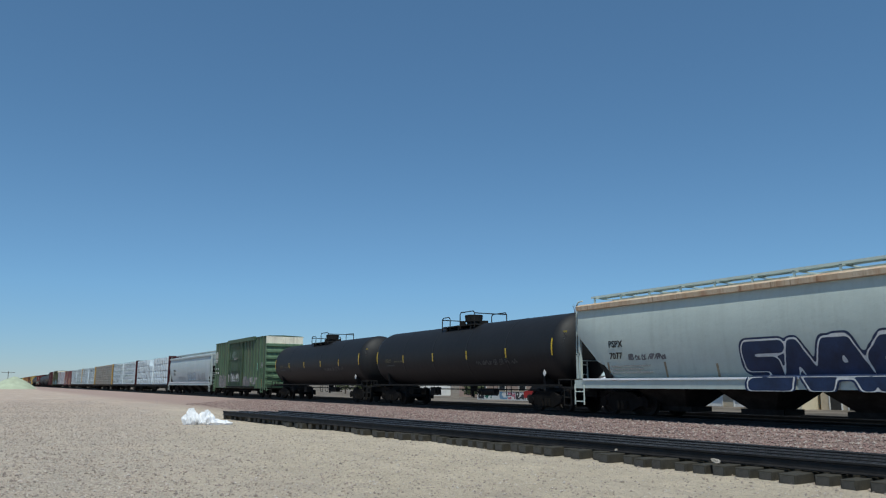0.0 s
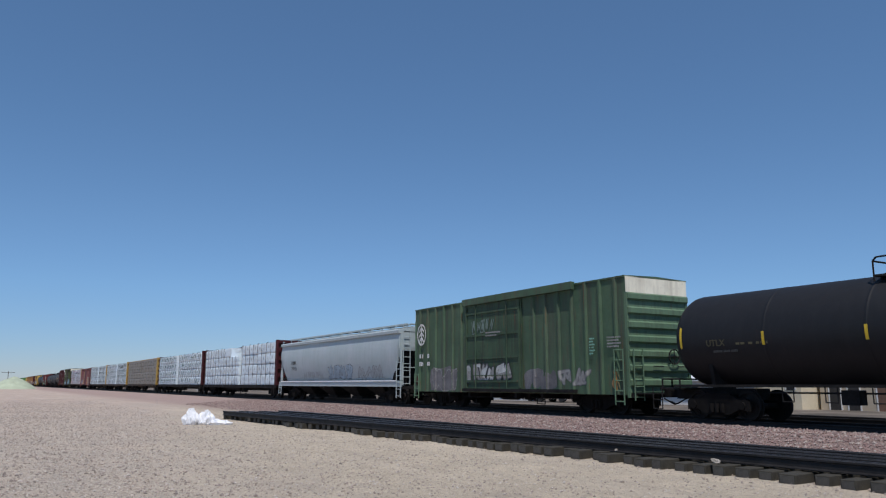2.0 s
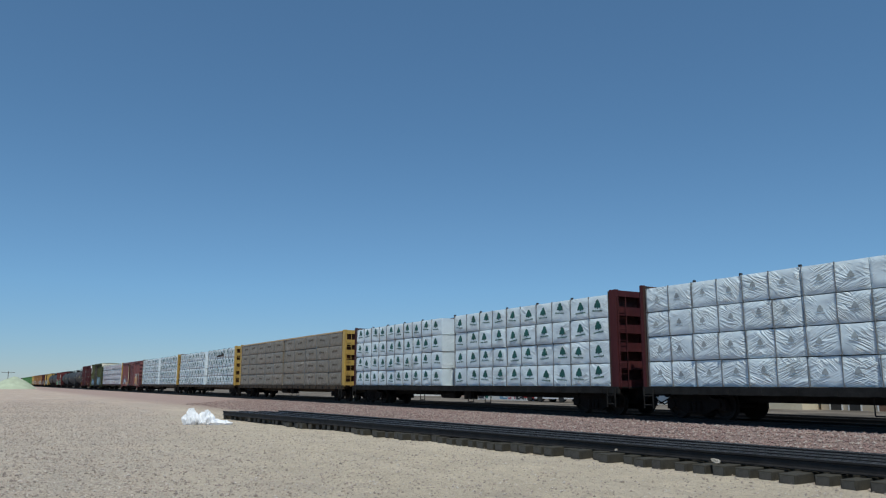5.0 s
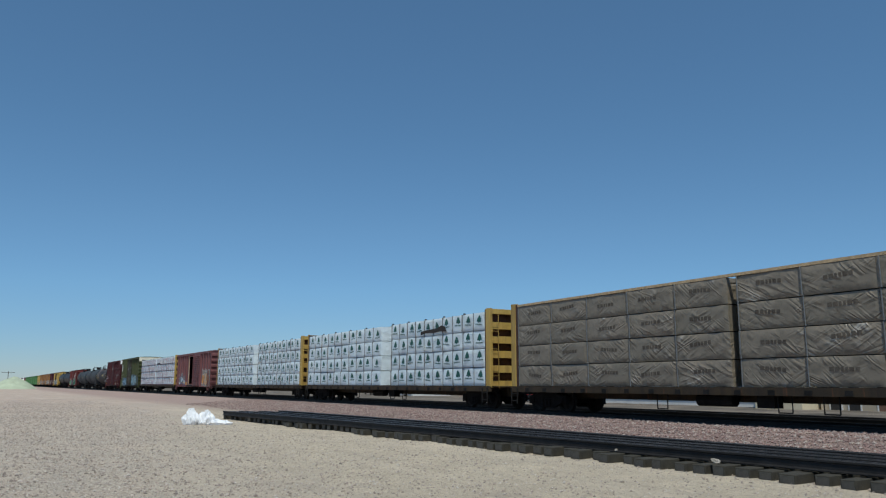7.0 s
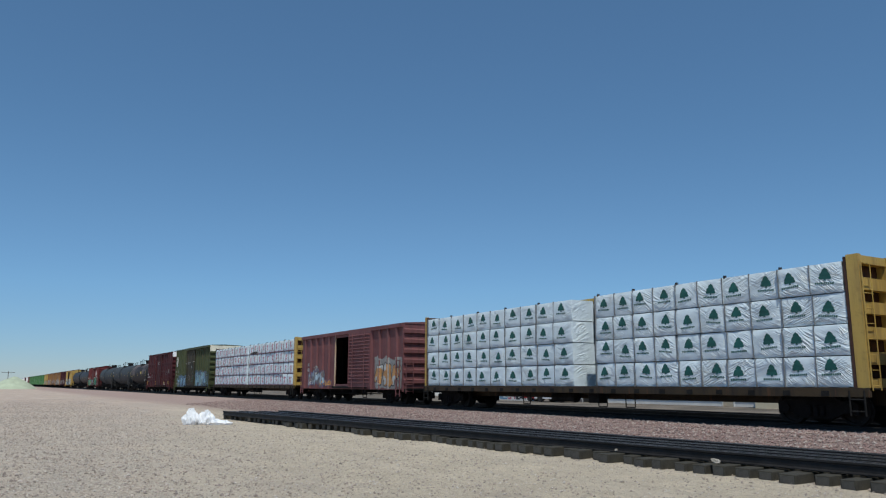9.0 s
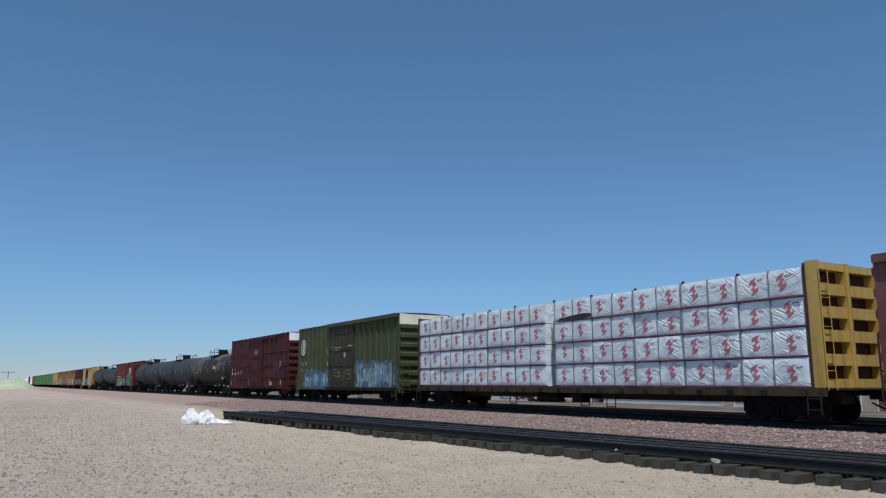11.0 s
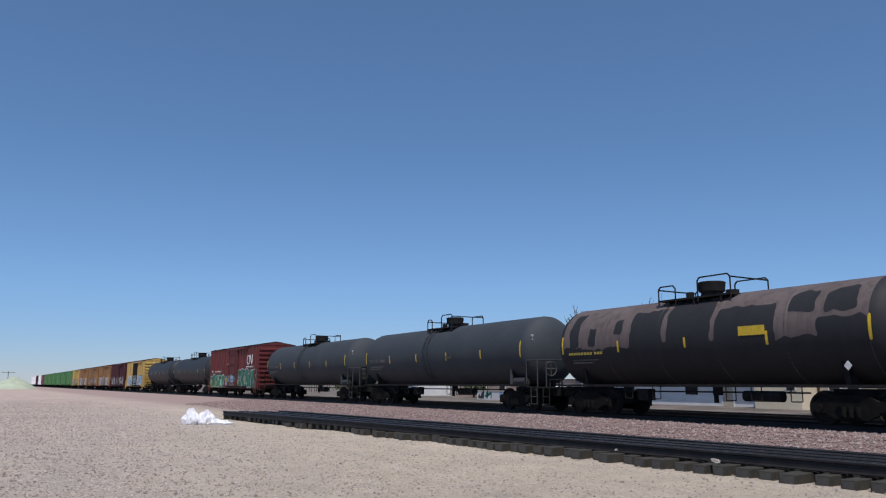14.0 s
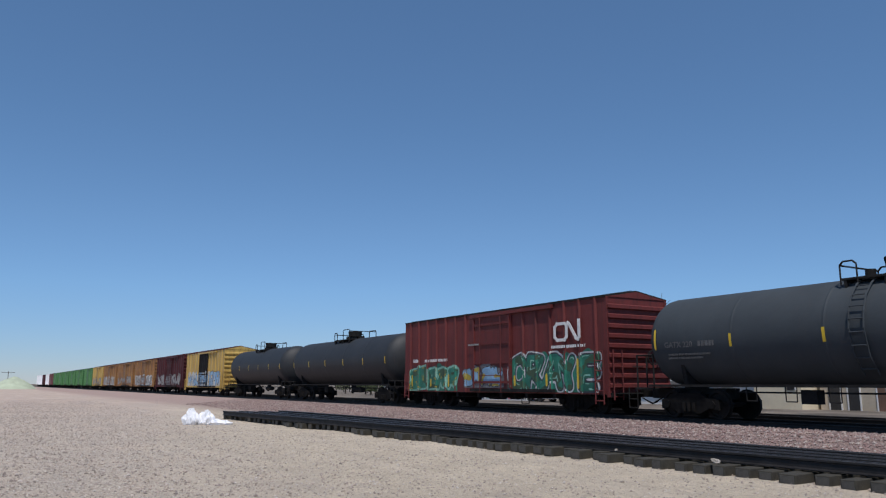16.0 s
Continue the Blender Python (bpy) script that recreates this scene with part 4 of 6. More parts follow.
    tube(bm, (-h + 3, -0.8, 0.5), (h - 3, -0.8, 0.55), 0.03, 6)
    part("underframe", bm, M["under"], car)
    running_gear(car, L + 0.6, 2.5)
    return car, surface, h


def tank_car(xl, xr, label, shell, R=1.49, zc=2.55, strips=6, side_ladder=False, end_rails=False, strip_len=0.34, detail=True, deck=1.62, heads=None):
    car, L = car_base("tank_car", label, "tank car", xl, xr)
    h = L / 2
    bm = bmesh.new()
    prof, head, seg = [], 0.78, 9
    for i in range(seg + 1):
        a = math.pi / 2 * i / seg
        prof.append((-h + head - head * math.cos(a), max(0.02, R * math.sin(a))))
    prof.append((-h + head + 0.08, R))
    for f in (0.2, 0.4, 0.6, 0.8):
        x = -h + head + (L - 2 * head) * f
        prof += [(x - 0.08, R), (x - 0.02, R), (x - 0.01, R + 0.006), (x + 0.01, R + 0.006), (x + 0.02, R), (x + 0.08, R)]
    prof += [(-x, r) for x, r in reversed(prof[:seg + 2])]
    lathe(bm, prof, "x", 64, (0, 0, zc))
    part("shell", bm, shell, car, smooth=True)
    if heads:
        for s in (-1, 1):
            bm = bmesh.new()
            cap = [(x, r + 0.006) for x, r in prof[:seg + 1]]
            cap[0] = (cap[0][0] - 0.006, cap[0][1])
            lathe(bm, cap if s < 0 else [(-x, r) for x, r in reversed(cap)], "x", 64, (0, 0, zc))
            part("tank_head", bm, heads, car, "black painted tank head", smooth=True)

    def surface(x, z):
        return -math.sqrt(max(0.01, R * R - (z - zc) ** 2))
    if not detail:
        running_gear(car, L + 1.2, 2.3)
    # reflector strips
    for i in range(strips):
        x = -h + 0.75 + (L - 1.5) * i / (strips - 1)
        ln = strip_len * (1.9 if i in (0, strips - 1) else 1)
        decal("reflector_strip", car, M["reflector"], x - 0.045, x + 0.045, zc + (0.1 - ln * 0.7 if ln > 0.5 else -0.3), zc + (0.1 + ln * 0.5 if ln > 0.5 else 0.1), lambda a, b: True, surface, 0.045, 0.012)
    # top platform, valve housing and railing
    zt = zc + R
    bm = bmesh.new()
    box(bm, -deck, deck, -0.95, 0.95, zt - 0.12, zt - 0.06)
    for x in (-1.1, 0, 1.1):
        for y in (-0.9, 0.9):
            box(bm, x - 0.04, x + 0.04, y - 0.04, y + 0.04, zt - 0.45, zt - 0.1)
    part("top_platform", bm, M["under"], car)
    bm = bmesh.new()
    lathe(bm, [(zt - 0.08, 0.36), (zt + 0.14, 0.36), (zt + 0.16, 0.42), (zt + 0.46, 0.46), (zt + 0.49, 0.44), (zt + 0.51, 0.2)], "z", 20)
    tube(bm, (-0.85, -0.1, zt - 0.05), (-0.85, -0.1, zt + 0.22), 0.14, 12)
    tube(bm, (0.75, 0.1, zt - 0.05), (0.75, 0.1, zt + 0.16), 0.22, 14)
    part("valve_housing", bm, M["under"], car)
    for y in (-0.95, 0.95):
        for x0, x1, top in ((-deck, -0.75, 0.40), (0.2, deck, 0.55)):
            bm = bmesh.new()
            c = 0.1
            tube(bm, (x0, y, zt - 0.25), (x0, y, zt + top - c), 0.026, 6)
            tube(bm, (x0, y, zt + top - c), (x0 + c, y, zt + top), 0.026, 6)
            tube(bm, (x0 + c, y, zt + top), (x1 - c, y, zt + top), 0.026, 6)
            tube(bm, (x1 - c, y, zt + top), (x1, y, zt + top - c), 0.026, 6)
            tube(bm, (x1, y, zt + top - c), (x1, y, zt - 0.25), 0.026, 6)
            part("side_railing", bm, M["under"], car)
    for x, top in ((-deck, 0.30), (deck, 0.45)):
        bm = bmesh.new()
        tube(bm, (x, -0.93, zt + top), (x, 0.93, zt + top), 0.026, 6)
        part("end_railing", bm, M["under"], car)
    if side_ladder:
        bm = bmesh.new()
        for x in (-0.75, -0.35):
            pts = [(x, surface(x, zc + R * math.sin(a)) - 0.1 if a < 1.3 else -0.5, zc + (R + 0.05) * math.sin(a)) for a in (-0.9, -0.5, 0, 0.3, 0.6, 0.9, 1.15)]
            for p, q in zip(pts, pts[1:]):
                tube(bm, p, q, 0.025, 6)
        for k in range(9):
            a = -0.75 + k * 0.23
            y, z = surface(0, zc + R * math.sin(a)) - 0.1, zc + (R + 0.05) * math.sin(a)
            tube(bm, (-0.75, y, z), (-0.35, y, z), 0.02, 6)
        part("side_ladder", bm, shell, car)
    # sill, end platforms, brake gear, hanging pipes
    bm = bmesh.new()
    for y in (-1.42, 1.36):
        box(bm, -h + 0.3, h - 0.3, y, y + 0.06, 1.02, 1.10)
    part("side_rail", bm, M["under"], car)
    for s in (-1, 1):
        bm = bmesh.new()
        box(bm, *sorted((s * (h - 2.6), s * (h + 0.55))), -0.35, 0.35, 0.62, 0.98)
        box(bm, *sorted((s * (h - 0.5), s * (h + 0.35))), -1.4, 1.4, 0.94, 1.0)
        prism(bm, [(-1.1, 1.0), (1.1, 1.0), (1.25, 1.75), (0.8, 1.38), (0, 1.2), (-0.8, 1.38), (-1.25, 1.75)], "x", s * (h - 1.75), s * (h - 1.6))
        part("stub_sill", bm, M["under"], car)
    bm = bmesh.new()
    for x in (-4.2, -2.9, -1.6, 1.4, 2.3, 3.6, 4.6):
        if abs(x) < h - 3:
            tube(bm, (x, -1.35, 0.62), (x, -1.35, 1.03), 0.018, 5)
            tube(bm, (x, -1.35, 0.62), (x + 0.35, -1.35, 0.62), 0.018, 5)
            tube(bm, (x + 0.35, -1.35, 0.62), (x + 0.35, -1.35, 1.03), 0.018, 5)
    tube(bm, (0, 0, 0.75), (0, 0, 1.2), 0.16, 10)
    tube(bm, (0, -0.1, 0.5), (0, -0.1, 0.8), 0.08, 8)
    tube(bm, (-h + 3.2, -0.5, 0.86), (h - 3.2, -0.5, 0.86), 0.03, 6)
    tube(bm, (1.6, -0.7, 0.75), (2.9, -0.7, 0.75), 0.17, 10)
    box(bm, -2.7, -2.2, -0.95, -0.6, 0.55, 0.95)
    tagged(part("brake_rigging", bm, M["under"], car), kind="stuff")
    for s in (-1, 1):
        bm = bmesh.new()
        x = s * (h + 0.25)
        hgt = 2.1 if end_rails else 1.28
        for y in (-1.36, -0.9, 1.36):
            tube(bm, (x, y, 1.0), (x, y, hgt), 0.03, 6)
        tube(bm, (x, -1.36, hgt), (x, 1.36, hgt), 0.03, 6)
        tube(bm, (s * (h - 0.5), -1.36, 1.0), (s * (h - 0.5), -1.36, hgt), 0.03, 6)
        tube(bm, (s * (h - 0.5), -1.36, hgt), (x, -1.36, hgt), 0.03, 6)
        for z in (0.3, 0.6):
            tube(bm, (x - 0.4, -1.4, z), (x, -1.4, z), 0.02, 5)
        for xx in (x - 0.4, x):
            tube(bm, (xx, -1.4, 0.3), (xx, -1.4, 1.0), 0.02, 5)
        part("end_handrail", bm, M["letter_faint"] if end_rails and s > 0 else M["under"], car)
    if end_rails:
        bm = bmesh.new()
        tube(bm, (h - 1.55, -1.15, 1.22), (h - 0.75, -1.15, 1.22), 0.17, 12)
        part("brake_cylinder", bm, M["letter_faint"], car)
        bm = bmesh.new()
        ring(bm, (h + 0.14, -0.55, 1.75), 0.3)
        part("brake_wheel", bm, M["letter_dim"], car)
        bm = bmesh.new()
        box(bm, h - 1.75, h - 1.62, -1.3, -1.1, 1.0, 1.75)
        part("saddle_bracket", bm, M["letter_dim"], car)
    if detail:
        running_gear(car, L + 1.2, 2.3)
    return car, surface, h


def hopper_car(xl, xr, label, body, eave_mat, stripe, bays=3, slope=1.5, span=3.8):
    car, L = car_base("hopper_car", label, "covered hopper", xl, xr)
    h = L / 2
    b = h - 0.35                       # end of the closed body
    ztop, zsill = 3.98, 1.28

    def half(z):
        """Half width of the curved side at a height."""
        t = (z - zsill) / (ztop - zsill)
        return 1.34 + 0.26 * math.sin(math.pi / 2 * min(1, max(0, t) / 0.62)) - 0.13 * (max(0, t - 0.62) / 0.38) ** 2

    def surface(x, z):
        return -half(z)
    bm = bmesh.new()
    stations = [(-b, 2.95), (-b + slope, zsill), (-b + 3.2, zsill), (0, zsill), (b - 3.2, zsill), (b - slope, zsill), (b, 2.95)]
    rings = []
    for x, zb in stations:
        zs = [zb + (ztop - zb) * i / 10 for i in range(11)]
        rings.append([bm.verts.new((x, -half(z), z)) for z in zs] + [bm.verts.new((x, half(z), z)) for z in reversed(zs)])
    n = len(rings[0])
    for p, q in zip(rings, rings[1:]):
        for i in range(n):
            j = (i + 1) % n
            bm.faces.new((p[i], p[j], q[j], q[i]))
    bm.faces.new(rings[0])
    bm.faces.new(rings[-1][::-1])
    part("body", bm, body, car, smooth=True)
    for s in (-1, 1):
        bm = bmesh.new()
        prism(bm, [(s * (half(ztop) - 0.05), ztop - 0.12), (s * (half(ztop) + 0.16), ztop - 0.10), (s * (half(ztop) + 0.17), ztop + 0.05), (s * (half(ztop) - 0.02), ztop + 0.13), (s * (half(ztop) - 0.1), ztop + 0.1)], "x", -b - 0.03, b + 0.03)
        part("roof_eave", bm, eave_mat, car)
        bm = bmesh.new()
        y0, y1 = sorted((s * 1.44, s * 1.58))
        box(bm, -h + 0.1, h - 0.1, y0, y1, 0.96, 1.31)
        box(bm, -h + 0.1, h - 0.1, min(y0, s * 1.58), max(y1, s * 1.62), 1.27, 1.31)
        part("side_sill", bm, body, car)
        bm = bmesh.new()
        box(bm, -h + 0.6, h - 0.6, *sorted((s * 1.581, s * 1.625)), 1.25, 1.315)
        part("sill_stripe", bm, stripe, car, "white stripe along the sill")
    bm = bmesh.new()
    prism(bm, [(-1.46, ztop - 0.05), (1.46, ztop - 0.05), (1.40, ztop + 0.1), (0.7, ztop + 0.24), (0, ztop + 0.28), (-0.7, ztop + 0.24), (-1.40, ztop + 0.1)], "x", -b, b)
    part("roof", bm, body, car)
    bm = bmesh.new()
    for y in (-0.75, 0.35):
        box(bm, -h + 0.5, h - 0.5, y, y + 0.4, ztop + 0.42, ztop + 0.46)
    for i in range(13):
        x = -b + 0.3 + (2 * b - 0.6) * i / 12
        box(bm, x - 0.03, x + 0.03, -0.95, 0.95, ztop + 0.38, ztop + 0.42)
        for y in (-0.95, 0.9):
            box(bm, x - 0.03, x + 0.03, y, y + 0.05, ztop + 0.1, ztop + 0.42)
    box(bm, -h + 0.5, h - 0.5, -0.98, -0.93, ztop + 0.40, ztop + 0.47)
    part("running_board", bm, body, car)
    for i in range(4):
        bm = bmesh.new()
        x = -b + 2 * b * (i + 0.5) / 4
        box(bm, x - 1.6, x + 1.6, -0.28, 0.28, ztop + 0.25, ztop + 0.36)
        part("roof_hatch", bm, body, car)
    for i in range(bays):
        x = span * (i - (bays - 1) / 2)
        bm = bmesh.new()
        lo = [bm.verts.new((x + u * span * 0.13, v * 0.45, 0.32)) for u, v in ((-1, -1), (1, -1), (1, 1), (-1, 1))]
        hi = [bm.verts.new((x + u * span * 0.38, v * 1.46, 1.28)) for u, v in ((-1, -1), (1, -1), (1, 1), (-1, 1))]
        md = [bm.verts.new((x + u * span * 0.29, v * 1.05, 0.85)) for u, v in ((-1, -1), (1, -1), (1, 1), (-1, 1))]
        for p, q in ((lo, md), (md, hi)):
            for k in range(4):
                j = (k + 1) % 4
                bm.faces.new((p[k], p[j], q[j], q[k]))
        bm.faces.new(lo[::-1])
        bm.faces.new(hi)
        box(bm, x - 0.75, x + 0.75, -0.5, 0.5, 0.2, 0.36)
        part("discharge_bay", bm, M["under"], car)
    for s in (-1, 1):
        bm = bmesh.new()
        prism(bm, [(s * b, 2.92), (s * (b - slope), 1.25), (s * (b - slope - 0.25), 1.25), (s * (b - 0.25), 2.92)], "y", -1.44, 1.44)
        box(bm, *sorted((s * (b - 2.2), s * (h - 0.1))), -0.3, 0.3, 0.62, 1.05)
        box(bm, *sorted((s * (h - 0.35), s * (h - 0.1))), -1.5, 1.5, 0.84, 1.05)
        for y in (-0.8, 0.7):
            prism(bm, [(s * (b - 0.3), 2.4), (s * (b - 0.45), 2.4), (s * (b - 0.9), 1.05), (s * (b - 0.7), 1.05)], "y", y, y + 0.08)
        part("end_frame", bm, M["under"], car)
        for y in (-1.5, 1.4):
            bm = bmesh.new()
            box(bm, *sorted((s * (b - 0.02), s * (b + 0.08))), y, y + 0.1, 0.95, ztop + 0.05)
            box(bm, *sorted((s * (h - 0.2), s * (h - 0.12))), y, y + 0.08, 0.95, 2.25)
            box(bm, *sorted((s * b, s * (h - 0.12))), y, y + 0.06, 2.2, 2.27)
            part("corner_post", bm, body, car)
        ladder("side_ladder", car, s * (h - 0.35) - 0.22, -1.60, 0.35, 2.35 if s > 0 else 1.1, body, 0.5)
        if s > 0:
            ladder("end_ladder", car, s * (b + 0.22), -1.42, 1.0, ztop + 0.35, body, 0.42, "y")
        else:
            ladder("end_ladder", car, s * (b + 0.3), -1.3, 1.0, 2.0, body, 0.42, "y")
            bm = bmesh.new()
            for p, q in (((b + 0.3, 1.0), (b + 0.22, ztop + 0.12)), ((b + 0.22, ztop + 0.12), (b + 0.1, ztop + 0.26)), ((b + 0.1, ztop + 0.26), (b - 0.15, ztop + 0.28))):
                tube(bm, (-p[0], -1.42, p[1]), (-q[0], -1.42, q[1]), 0.028, 6)
            part("grab_rail", bm, body, car)
        bm = bmesh.new()
        box(bm, *sorted((s * (b + 0.02), s * (h - 0.1))), -1.45, 1.45, 1.0, 1.05)
        tube(bm, (s * (h - 0.2), -1.45, 2.0), (s * (h - 0.2), 1.45, 2.0), 0.025, 6)
        part("end_platform", bm, body, car)
    running_gear(car, L + 0.2, 2.2)
    return car, surface, h


BUNDLES = {}


def bundle_face(u, v, w, depth, key):
    """How far out the creased front of a pack stands, over its width and height in shares."""
    n = 0.020 * noise.noise((u * w * 1.5 + key * 7.3, v * 1.8, key)) + 0.016 * (1 - 2 * abs(noise.noise((u * w * 2.2 - v * 2.6 + key * 3, v * 0.8, key * 1.7))))
    edge = min(u, 1 - u, v * 0.5, (1 - v) * 0.5)
    return -depth + n + 0.03 * max(0, 1 - edge / 0.04) ** 2


def printed(logo, x, z, turn, w, hgt, depth, key):
    """A copy of a print, bent to lie on the front of a pack."""
    me = logo.copy()
    c, d = math.cos(turn), math.sin(turn)
    for q in me.vertices:
        px, pz = x + q.co.x * c - q.co.z * d, z + q.co.x * d + q.co.z * c
        u, v = min(0.97, max(0.03, px / w + 0.5)), min(0.97, max(0.03, pz / hgt))
        q.co = (px, bundle_face(u, v, w, depth, key) - 0.007 + q.co.y * 0.5, pz)
    return me


def bundle_mesh(w, hgt, depth, key, material):
    """One wrapped pack of lumber with pulled-in corners and creased faces."""
    if (key, material.name) in BUNDLES:
        return BUNDLES[key, material.name]
    bm = bmesh.new()
    nx, nz = 26, 8
    def y_at(u, v):
        return bundle_face(u, v, w, depth, key)
    grid = [[bm.verts.new((w * (i / nx - 0.5) * (1 - 0.004 * (k % 2)), y_at(i / nx, k / nz), hgt * k / nz)) for k in range(nz + 1)] for i in range(nx + 1)]
    for i in range(nx):
        for k in range(nz):
            bm.faces.new((grid[i][k], grid[i + 1][k], grid[i + 1][k + 1], grid[i][k + 1]))
    back = [[bm.verts.new((w * (i - 0.5), -0.36, hgt * k)) for k in (0, 1)] for i in (0, 1)]
    bm.faces.new([grid[i][nz] for i in range(nx + 1)] + [back[1][1], back[0][1]])
    bm.faces.new([grid[i][0] for i in range(nx, -1, -1)] + [back[0][0], back[1][0]])
    bm.faces.new([grid[0][k] for k in range(nz + 1)] + [back[0][1], back[0][0]])
    bm.faces.new([grid[nx][k] for k in range(nz, -1, -1)] + [back[1][0], back[1][1]])
    bm.faces.new((back[0][0], back[0][1], back[1][1], back[1][0]))
    me = mesh_of("bundle", bm, material, True)
    BUNDLES[key, material.name] = me
    return me


def tree_logo(size, material):
    """A plain stylised tree with a bar under it."""
    bm = bmesh.new()
    k = size
    outline = [(0, 0.60), (0.13, 0.50), (0.20, 0.40), (0.17, 0.36), (0.27, 0.27), (0.33, 0.17), (0.29, 0.13), (0.36, 0.04), (0.37, -0.04), (0.28, -0.09), (0.06, -0.07), (0.07, -0.17)]
    outline += [(-u, v) for u, v in outline[:0:-1]]
    prism(bm, [(u * k, v * k * 0.92) for u, v in outline], "y", -0.004, 0.004)
    x = -0.56 * k
    for j in range(9):
        box(bm, x, x + 0.085 * k, -0.004, 0.002, -0.36 * k, -0.25 * k)
        x += 0.124 * k
    return mesh_of("logo", bm, material)


def swirl_logo(size, material):
    """Two facing curls and a short bar."""
    bm = bmesh.new()
    comma = [(-0.15, 0.02), (-0.17, 0.14), (-0.09, 0.25), (0.13, 0.36), (0.05, 0.23), (0.06, 0.15), (0.13, 0.07), (0.05, 0.0), (-0.05, -0.05), (-0.02, 0.04), (-0.08, 0.10)]
    for s in (-1, 1):
        prism(bm, [(s * u * size * 1.3, s * (v + 0.02) * size) for u, v in comma], "y", -0.004, 0.004 + 0.0005 * s)
    x = 0.2
    for _ in range(4):
        box(bm, x * size, (x + 0.05) * size, -0.004, 0.004, 0.2 * size, 0.27 * size)
        x += 0.075
    return mesh_of("logo", bm, material)


def print_block(material):
    """Faded print on a dusty wrap: two rows of short bars."""
    bm, rng = bmesh.new(), random.Random(2)
    for z, n in ((0.0, 6),):
        x = -0.42
        for _ in range(n):
            w = rng.uniform(0.07, 0.13)
            box(bm, x, x + w, -0.004, 0.004, z, z + 0.12)
            x += w + 0.04
    return mesh_of("logo", bm, material)


def lumber_car(xl, xr, label, frame_mat, wrap, logo=None, logo_pitch=1.0, gap_at=0.5, cols=10, seed=0, missing=(), band=None, end_mat=None, gap=1.2, left=0.12, tail_mat=None):
    """Centre-beam flat car with packs of wrapped lumber, four high."""
    car, L = car_base("lumber_car", label, "flat car", xl, xr)
    h, rng = L / 2, random.Random(seed)
    zd, ztop = 1.035, 4.40
    bm = bmesh.new()
    for y in (-1.55, 1.43):
        box(bm, -h, h, y, y + 0.12, 0.78, 1.02)
    box(bm, -h, h, -1.43, 1.43, 0.96, 1.02)
    box(bm, -h + 0.3, h - 0.3, -0.3, 0.3, 0.55, 0.96)
    for i in range(14):
        x = -h + 0.8 + (L - 1.6) * i / 13
        box(bm, x - 0.06, x + 0.06, -1.5, 1.5, 0.82, 0.96)
    part("deck", bm, M["under"] if wrap is M["wrap"] and frame_mat is not M["yellow"] else M["deck_rust_tail_shade"] if frame_mat is M["yellow"] else M["under"], car)
    bm = bmesh.new()
    x = -h + 1.0
    while x < h - 1:
        box(bm, x, x + 0.22, -1.57, -1.50, 0.80, 0.94)
        x += 1.15
    part("winch", bm, M["under"], car)
    bm = bmesh.new()
    tube(bm, (-2.2, -0.6, 0.6), (-0.8, -0.6, 0.6), 0.2, 10)
    for x in (-3.4, 1.2, 2.6):
        for dx in (0, 0.45):
            tube(bm, (x + dx, -1.3, 0.3), (x + dx, -1.3, 0.8), 0.02, 5)
        tube(bm, (x, -1.3, 0.3), (x + 0.45, -1.3, 0.3), 0.02, 5)
    box(bm, 0.2, 0.8, -0.9, -0.5, 0.4, 0.8)
    tagged(part("brake_rigging", bm, M["under"], car), kind="stuff")
    # centre beam: chord, posts and braces
    bm = bmesh.new()
    box(bm, -h + 0.2, h - 0.2, -0.28, 0.28, ztop - 0.04, ztop + 0.10)
    part("top_chord", bm, frame_mat, car)
    bm = bmesh.new()
    for i in range(13):
        x = -h + 0.9 + (L - 1.8) * i / 12
        box(bm, x - 0.09, x + 0.09, -0.12, 0.12, 1.0, ztop)
        if i < 12:
            prism(bm, [(x, ztop - 0.9), (x + 0.15, ztop - 0.9), (x + 0.85, ztop - 0.05), (x + 0.7, ztop - 0.05)], "y", -0.06, 0.06)
    # On yellow cars the posts are black: shade between packs put into colour.
    part("centre_beam", bm, M["under"] if frame_mat is M["yellow"] else frame_mat, car)
    # end bulkheads: posts, cross ribs and a plate
    for s in (-1, 1):
        bm = bmesh.new()
        deep = 0.32 if s > 0 else left
        for y in (-1.5, -0.08, 1.34):
            box(bm, *sorted((s * (h - deep), s * h)), y, y + 0.16, 0.95, ztop + 0.12)
        for z, tall in ((0.98, 0.28), (1.62, 0.32), (2.28, 0.32), (2.94, 0.32), (3.58, 0.32), (ztop - 0.12, 0.22)):
            box(bm, *sorted((s * (h - deep + 0.02), s * (h - 0.05))), -1.45, 1.45, z, z + tall)
        part("bulkhead_frame", bm, tail_mat if tail_mat and s < 0 else end_mat or frame_mat, car)
        # One even dark brown plate, seen through the openings of the frame.
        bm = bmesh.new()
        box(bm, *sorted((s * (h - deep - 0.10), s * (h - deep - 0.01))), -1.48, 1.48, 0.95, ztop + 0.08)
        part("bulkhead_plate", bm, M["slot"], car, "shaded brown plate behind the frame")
        ladder("end_ladder", car, s * (h + 0.05), -1.45, 0.95, ztop - 0.1, end_mat or frame_mat, 0.4, "y", 0.4, 0.012)
        ladder("side_step", car, s * (h - 0.3) - 0.2, -1.6, 0.3, 0.95, M["under"], 0.4, "x", 0.3)
    # the packs
    x0, x1 = -h + left + 0.14, h - 0.46
    cut = x0 + (x1 - x0) * gap_at
    n_l = max(1, round(cols * gap_at + 0.01))
    spans = []
    widths = (cut - gap / 2 - x0) / n_l, (x1 - cut - gap / 2) / (cols - n_l)
